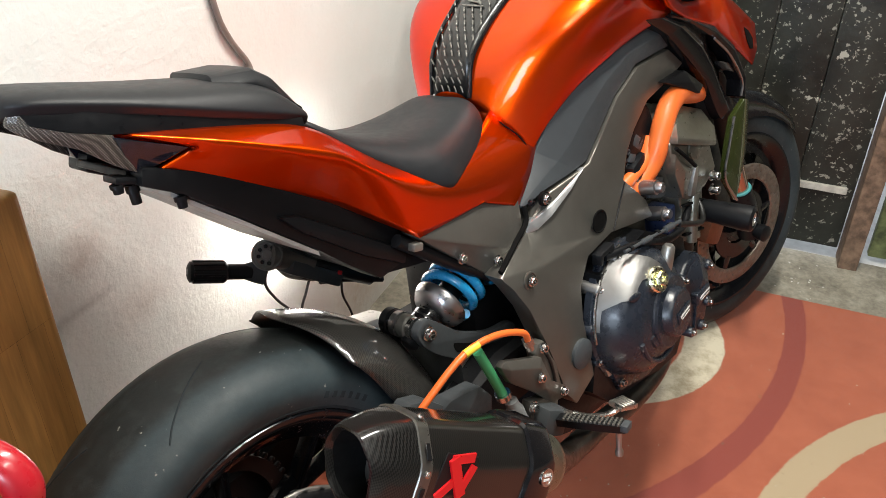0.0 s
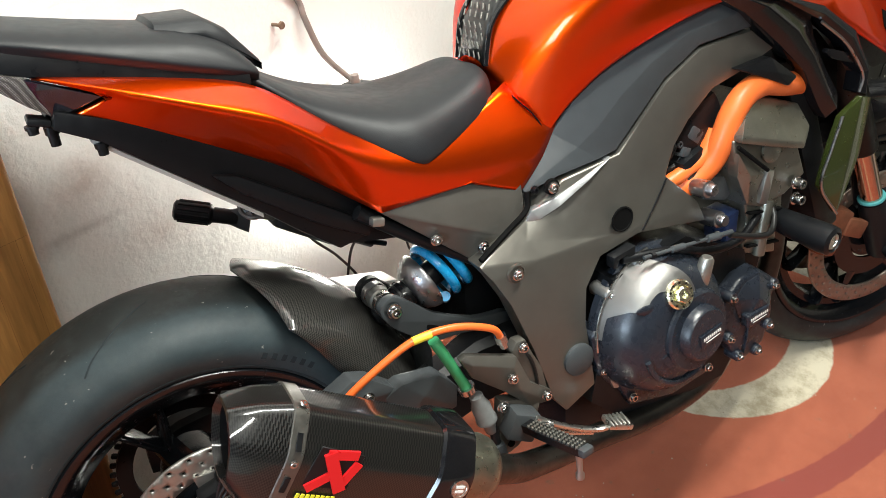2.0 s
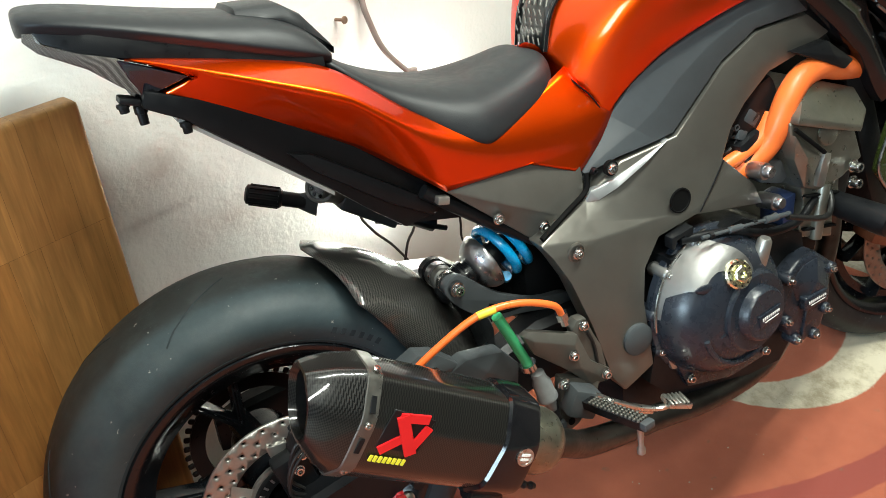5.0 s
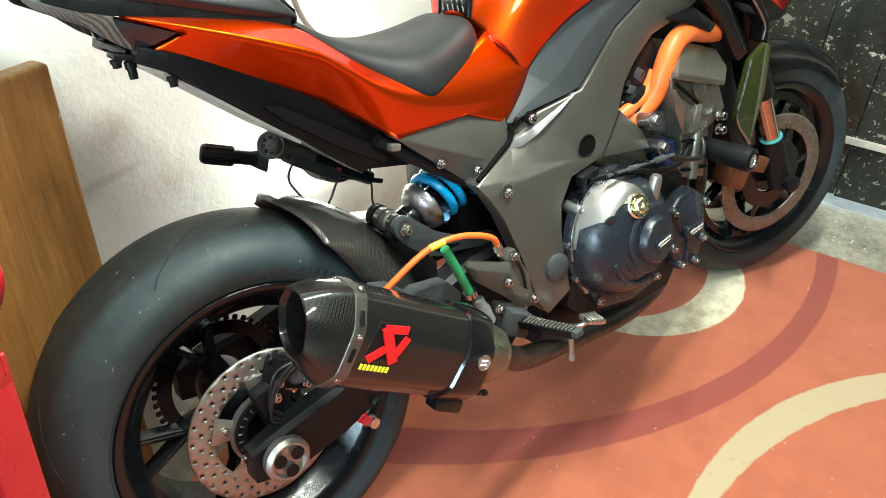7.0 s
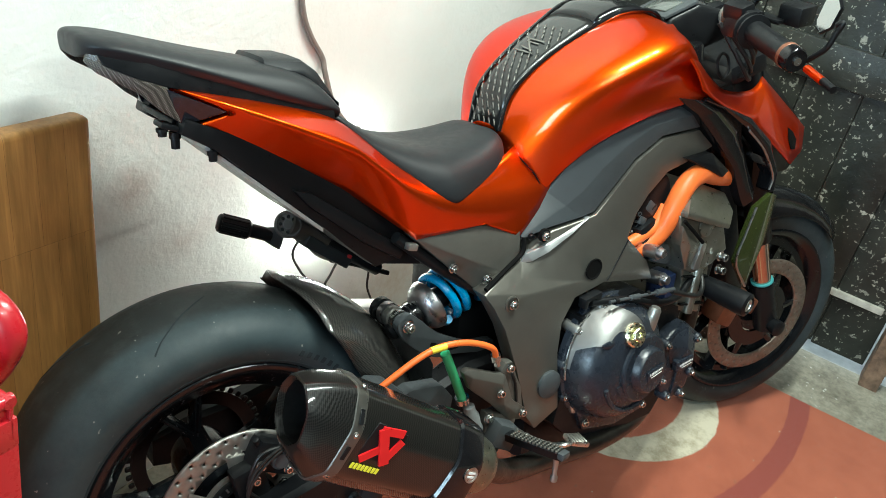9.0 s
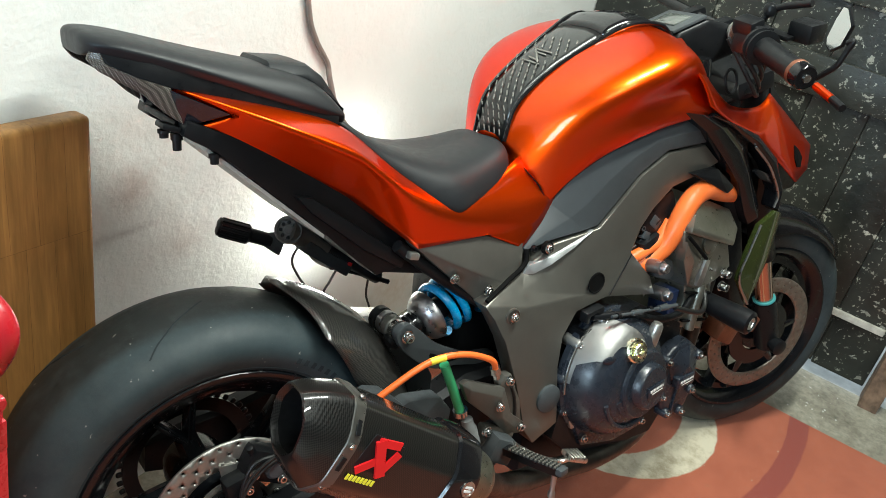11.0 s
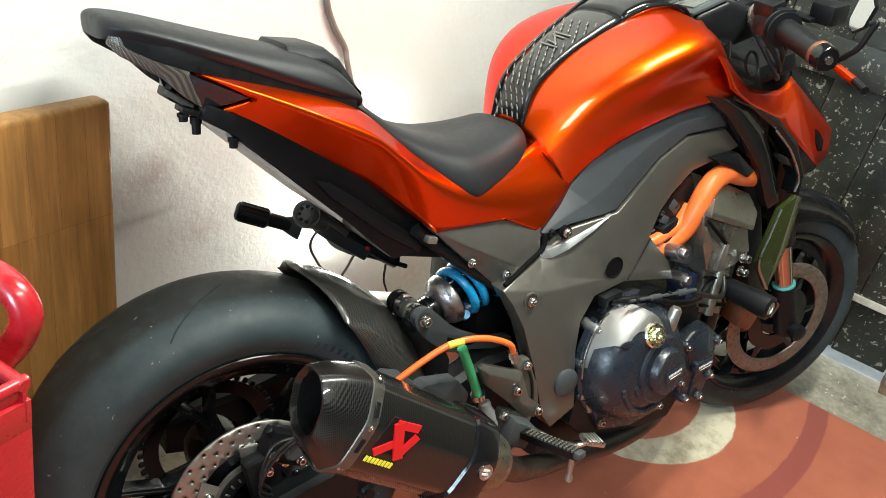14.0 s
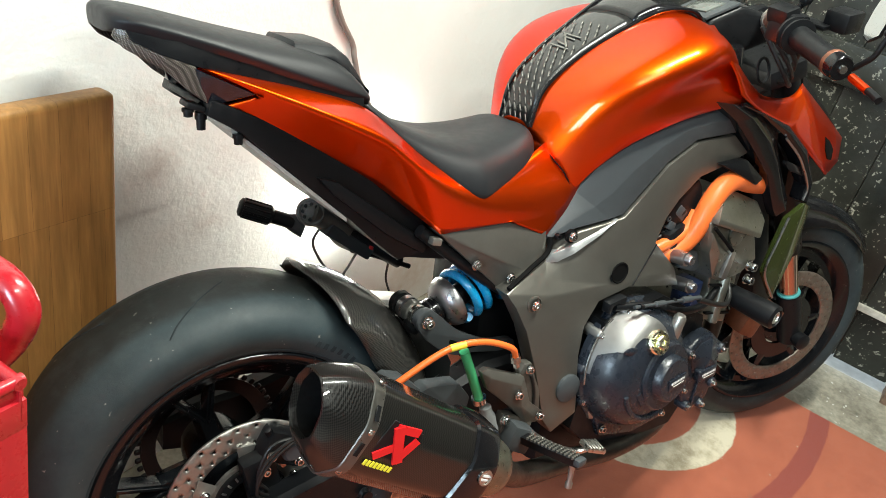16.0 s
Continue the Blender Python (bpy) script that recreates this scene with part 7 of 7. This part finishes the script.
# ---- things round the motorcycle ----
def planked_door():
    d = thing("garage_door", "black planked garage door with flaking paint", "door", room, kind="structure")
    edges = [0.36, 0.19, 0.01, -0.16, -0.34, -0.50, -0.66, -0.822]
    for k, (v1, v0) in enumerate(zip(edges, edges[1:])):
        z0 = 0.012 if k < 5 else 0.034 + 0.006 * (k % 2)
        part("plank", slab(DOOR_U, DOOR_U + 0.03, v0 + 0.001, v1, z0, 2.15, 0.004), M_DOOR, d)
    for z in (0.80, 1.06, 1.62):
        part("ledge", slab(DOOR_U - 0.022, DOOR_U, -0.80, 0.36, z, z + 0.11, 0.004), M_DOOR, d)
    part("batten", slab(DOOR_U - 0.014, DOOR_U, -0.80, -0.52, 0.215, 0.235, 0.002), M_GREYPAINT, d, "pale worn batten")
    part("backing", slab(DOOR_U + 0.031, DOOR_U + 0.040, -0.815, 0.355, 0.045, 2.15, 0.0), M_DOOR, d)
    return d


planked_door()
post = setting("door_post", slab(DOOR_U - 0.05, DOOR_U + 0.05, -0.885, -0.83, -0.02, 2.15, 0.006), M_RUST, "rusty iron door post on concrete", "post")
leaf = thing("door_leaf", "narrow weathered green door leaf beside the post", "door", room, kind="structure")
for k in range(4):
    part("plank", slab(DOOR_U + 0.03, DOOR_U + 0.06, -1.072 - 0.16 * k, -0.915 - 0.16 * k, 0.012, 2.15, 0.003), mat("weathered_green_paint", (0.13, 0.15, 0.06), 0.7, var=0.6, scale=22, grain=0.4, gscale=120) if k == 0 else M_GREYPAINT, leaf)
setting("ground", slab(DOOR_U + 0.012, 14.0, -7.0, 7.0, -0.14, -0.012), mat("pale_yard_concrete", (0.55, 0.55, 0.53), 0.85, grain=0.3, gscale=80), "pale concrete yard outside the door", "ground")

board = thing("wooden_board", "oiled wooden stave board leaning against the white wall", "board",
              room @ pose(-0.010, 0.262, 0.0, -4.5, 0, 0))
part("panel", box(0.60, 0.036, 0.828, Matrix.Translation((-0.30, 0, 0.414 + 0.0025)), 0.010, 3), M_WOOD, board)


def tool_trolley():
    """Steel trolley with a lipped tray, corner posts, drawers and a bent tube handle."""
    t = thing("tool_trolley", "red steel tool trolley with a black rubber mat", "trolley", room @ pose(-0.389, -0.087, 0.0, 0, 0, 4))
    L, W, H = 0.46, 0.295, 0.80
    part("tray", slab(-L, 0, 0.0, W, H - 0.055, H - 0.022, 0.002), M_RED, t, "red steel tray")
    for a, b in (((-L, 0.006, H - 0.004), (0.0, 0.006, H - 0.004)), ((-0.006, 0.0, H - 0.004), (-0.006, W, H - 0.004)), ((-L, W - 0.006, H - 0.004), (0.0, W - 0.006, H - 0.004)), ((-L + 0.006, 0.0, H - 0.004), (-L + 0.006, W, H - 0.004))):
        lo, hi = Vector(a), Vector(b)
        part("rolled_lip", tube([lo, (lo + hi) / 2, hi], 0.006, 10, 3), M_RED, t)
        sx, sy = abs(hi.x - lo.x), abs(hi.y - lo.y)
        part("side_wall", box(max(sx, 0.003), max(sy, 0.003), 0.040, Matrix.Translation((lo + hi) / 2 - Vector((0, 0, 0.022))), 0.001, 1), M_RED, t)
    mat_ = part("rubber_mat", slab(-L + 0.022, -0.022, 0.022, W - 0.022, H - 0.022, H - 0.010, 0.002), M_MAT, t, "black ribbed rubber mat")
    for k in range(28):
        part("mat_rib", slab(-L + 0.03 + 0.0145 * k, -L + 0.036 + 0.0145 * k, 0.026, W - 0.026, H - 0.010, H - 0.0088, 0.0), M_MAT, mat_)
    for u0 in (-L, -0.042):
        for v0 in (0.0, W - 0.042):
            part("corner_post", slab(u0, u0 + 0.042, v0, v0 + 0.042, 0.09, H - 0.053, 0.003), M_RED, t)
    part("back_panel", slab(-0.012, -0.006, 0.04, W - 0.04, 0.12, H - 0.06, 0.0), M_RED, t)
    part("frame_rail", slab(-L + 0.04, -0.04, 0.002, 0.03, H - 0.088, H - 0.054, 0.002), M_RED, t)
    z = H - 0.094
    for h in (0.10, 0.10, 0.14, 0.22):
        dr = part("drawer", slab(-L + 0.046, -0.046, 0.010, W - 0.05, z - h, z - 0.006, 0.003), M_RED, t)
        part("drawer_pull", slab(-L + 0.06, -0.06, 0.003, 0.012, z - 0.022, z - 0.012, 0.002), M_ALU, dr)
        z -= h
    for u0 in (-L + 0.04, -0.04):
        for v0 in (0.04, W - 0.04):
            w = part("castor", lathe([(-0.012, 0.020), (-0.012, 0.036), (-0.009, 0.040), (0.009, 0.040), (0.012, 0.036), (0.012, 0.020)], (0, 1, 0), (u0, v0, 0.0415), 24), M_SATIN, t)
            part("castor_fork", join(slab(u0 - 0.02, u0 + 0.02, v0 - 0.018, v0 - 0.014, 0.035, 0.092, 0.001), slab(u0 - 0.02, u0 + 0.02, v0 + 0.014, v0 + 0.018, 0.035, 0.092, 0.001), slab(u0 - 0.02, u0 + 0.02, v0 - 0.018, v0 + 0.018, 0.086, 0.092, 0.001)), M_STEEL, w)
    part("handle", tube([(-0.006, 0.095, 0.735), (0.018, 0.088, 0.745), (0.038, 0.072, 0.778), (0.041, 0.060, 0.815), (0.040, 0.078, 0.836), (0.039, 0.12, 0.838), (0.039, 0.20, 0.836), (0.040, 0.218, 0.81), (0.038, 0.21, 0.775), (0.018, 0.20, 0.745), (-0.006, 0.195, 0.735)], 0.0145, 18, 8), M_RED, t, "bent red tube handle")
    return t


tool_trolley()


def work_lamp():
    """Round work lamp: black rim, grey plate, glowing white domes, hung by a loop from its cable."""
    c = room @ pose(0.61, 0.283, 0.52)
    t = thing("work_lamp", "round work lamp with black rim glowing white by the wall", "lamp", c @ Matrix.Rotation(radians(-8), 4, "X"))
    part("rim", lathe([(-0.022, 0.130), (-0.022, 0.136), (-0.018, 0.140), (0.018, 0.140), (0.022, 0.136), (0.022, 0.130)], (0, 1, 0), (0, 0, 0), 56, closed=True), M_SATIN, t, "black rubber rim")
    part("grey_plate", lathe([(-0.012, 0.098), (-0.012, 0.1315), (0.012, 0.1315), (0.012, 0.098)], (0, 1, 0), (0, 0, 0), 48, closed=True), M_DARK, t)
    for sd in (-1, 1):
        part("diffuser", lathe([(sd * 0.008, 0.100), (sd * 0.030, 0.098), (sd * 0.045, 0.085), (sd * 0.055, 0.050), (sd * 0.058, 0.002)] if sd > 0 else [(sd * 0.008, 0.100), (sd * 0.018, 0.096), (sd * 0.030, 0.078), (sd * 0.037, 0.045), (sd * 0.039, 0.002)], (0, 1, 0), (0, 0, 0), 40), M_LAMP, t, "glowing white diffuser")
    part("wall_bracket", box(0.03, 0.060, 0.02, pose(0, 0.045, 0.112, 8, 0, 0), 0.003), M_SATIN, t, "short black wall bracket")
    part("cable_clip", lathe([(-0.006, 0.008), (0.0, 0.010), (0.012, 0.008)], (0, 0, 1), (0.012, 0, 0.143), 14), M_GREYCABLE, t)
    return t


M_LAMP = glow("lit_diffuser", (1.0, 0.98, 0.93), 22.0)
work_lamp()
cable = tagged(mesh_ob("lamp_cable", tube([room @ Vector(p) for p in ((0.622, 0.300, 0.662), (0.612, 0.315, 0.672), (0.575, 0.335, 0.720), (0.553, 0.350, 0.785), (0.548, 0.3585, 0.815), (0.503, 0.3585, 0.866), (0.472, 0.3585, 0.922), (0.44, 0.3585, 1.05), (0.41, 0.3585, 1.35), (0.40, 0.3585, 1.9), (0.40, 0.3585, 2.5))], 0.0055, 10), M_GREYCABLE, 60),
               "grey-brown lamp cable running up the white wall", "cable")
nail = tagged(mesh_ob("wall_nail", lathe([(-0.01, 0.003), (0.018, 0.003), (0.019, 0.007), (0.022, 0.006)], room.to_3x3() @ Vector((0.1, -1, 0.15)), room @ Vector((0.494, 0.364, 0.787)), 10), M_RUST, 40), "bent iron nail in the white wall", "nail")
for pts in (((0.50, 0.285, 0.50), (0.455, 0.295, 0.445), (0.49, 0.30, 0.381), (0.552, 0.30, 0.307), (0.62, 0.30, 0.20), (0.70, 0.29, 0.004)), ((0.625, 0.285, 0.385), (0.618, 0.298, 0.347), (0.605, 0.30, 0.322), (0.584, 0.30, 0.286), (0.57, 0.30, 0.15), (0.60, 0.29, 0.004)), ((0.70, 0.285, 0.42), (0.745, 0.295, 0.33), (0.762, 0.30, 0.265), (0.769, 0.30, 0.217), (0.812, 0.30, 0.14), (0.85, 0.29, 0.004))):
    tagged(mesh_ob("hanging_cable", tube([room @ Vector(p) for p in pts], 0.0028, 8), M_CABLE, 60), "thin black cable hanging from the work lamp to the floor", "cable", "cables under the lamp")

# grit on the rug
rng = random.Random(5)
bm = bmesh.new()
for k in range(70):
    u_, v_ = rng.uniform(0.25, 1.4), rng.uniform(-0.95, -0.25)
    r_ = rng.uniform(0.0008, 0.0022)
    bmesh.ops.create_icosphere(bm, subdivisions=1, radius=r_, matrix=room @ Matrix.Translation((u_, v_, 0.001 + r_ * 0.6)) @ Matrix.Diagonal((1, rng.uniform(0.6, 1.3), 0.7, 1)))
tagged(mesh_ob("grit", bm, mat("pale_grit", (0.42, 0.36, 0.27), 0.9, var=0.4)), "scattered pale grit lying on the terracotta rug", "grit", kind="stuff")

# flaked paint lying on the concrete along the door
bm = bmesh.new()
for k in range(90):
    u_, v_ = rng.uniform(RUG_U + 0.02, DOOR_U - 0.01), rng.uniform(-0.80, 0.10)
    r_ = rng.uniform(0.0015, 0.006)
    bmesh.ops.create_icosphere(bm, subdivisions=1, radius=r_, matrix=room @ pose(u_, v_, -0.0054, 0, 0, rng.uniform(0, 180)) @ Matrix.Diagonal((1, rng.uniform(0.3, 0.9), 0.15, 1)))
tagged(mesh_ob("paint_chips", bm, mat("pale_paint_chip", (0.55, 0.54, 0.50), 0.7, var=0.3)), "pale paint chips scattered on the concrete by the door", "paint chips", kind="stuff")
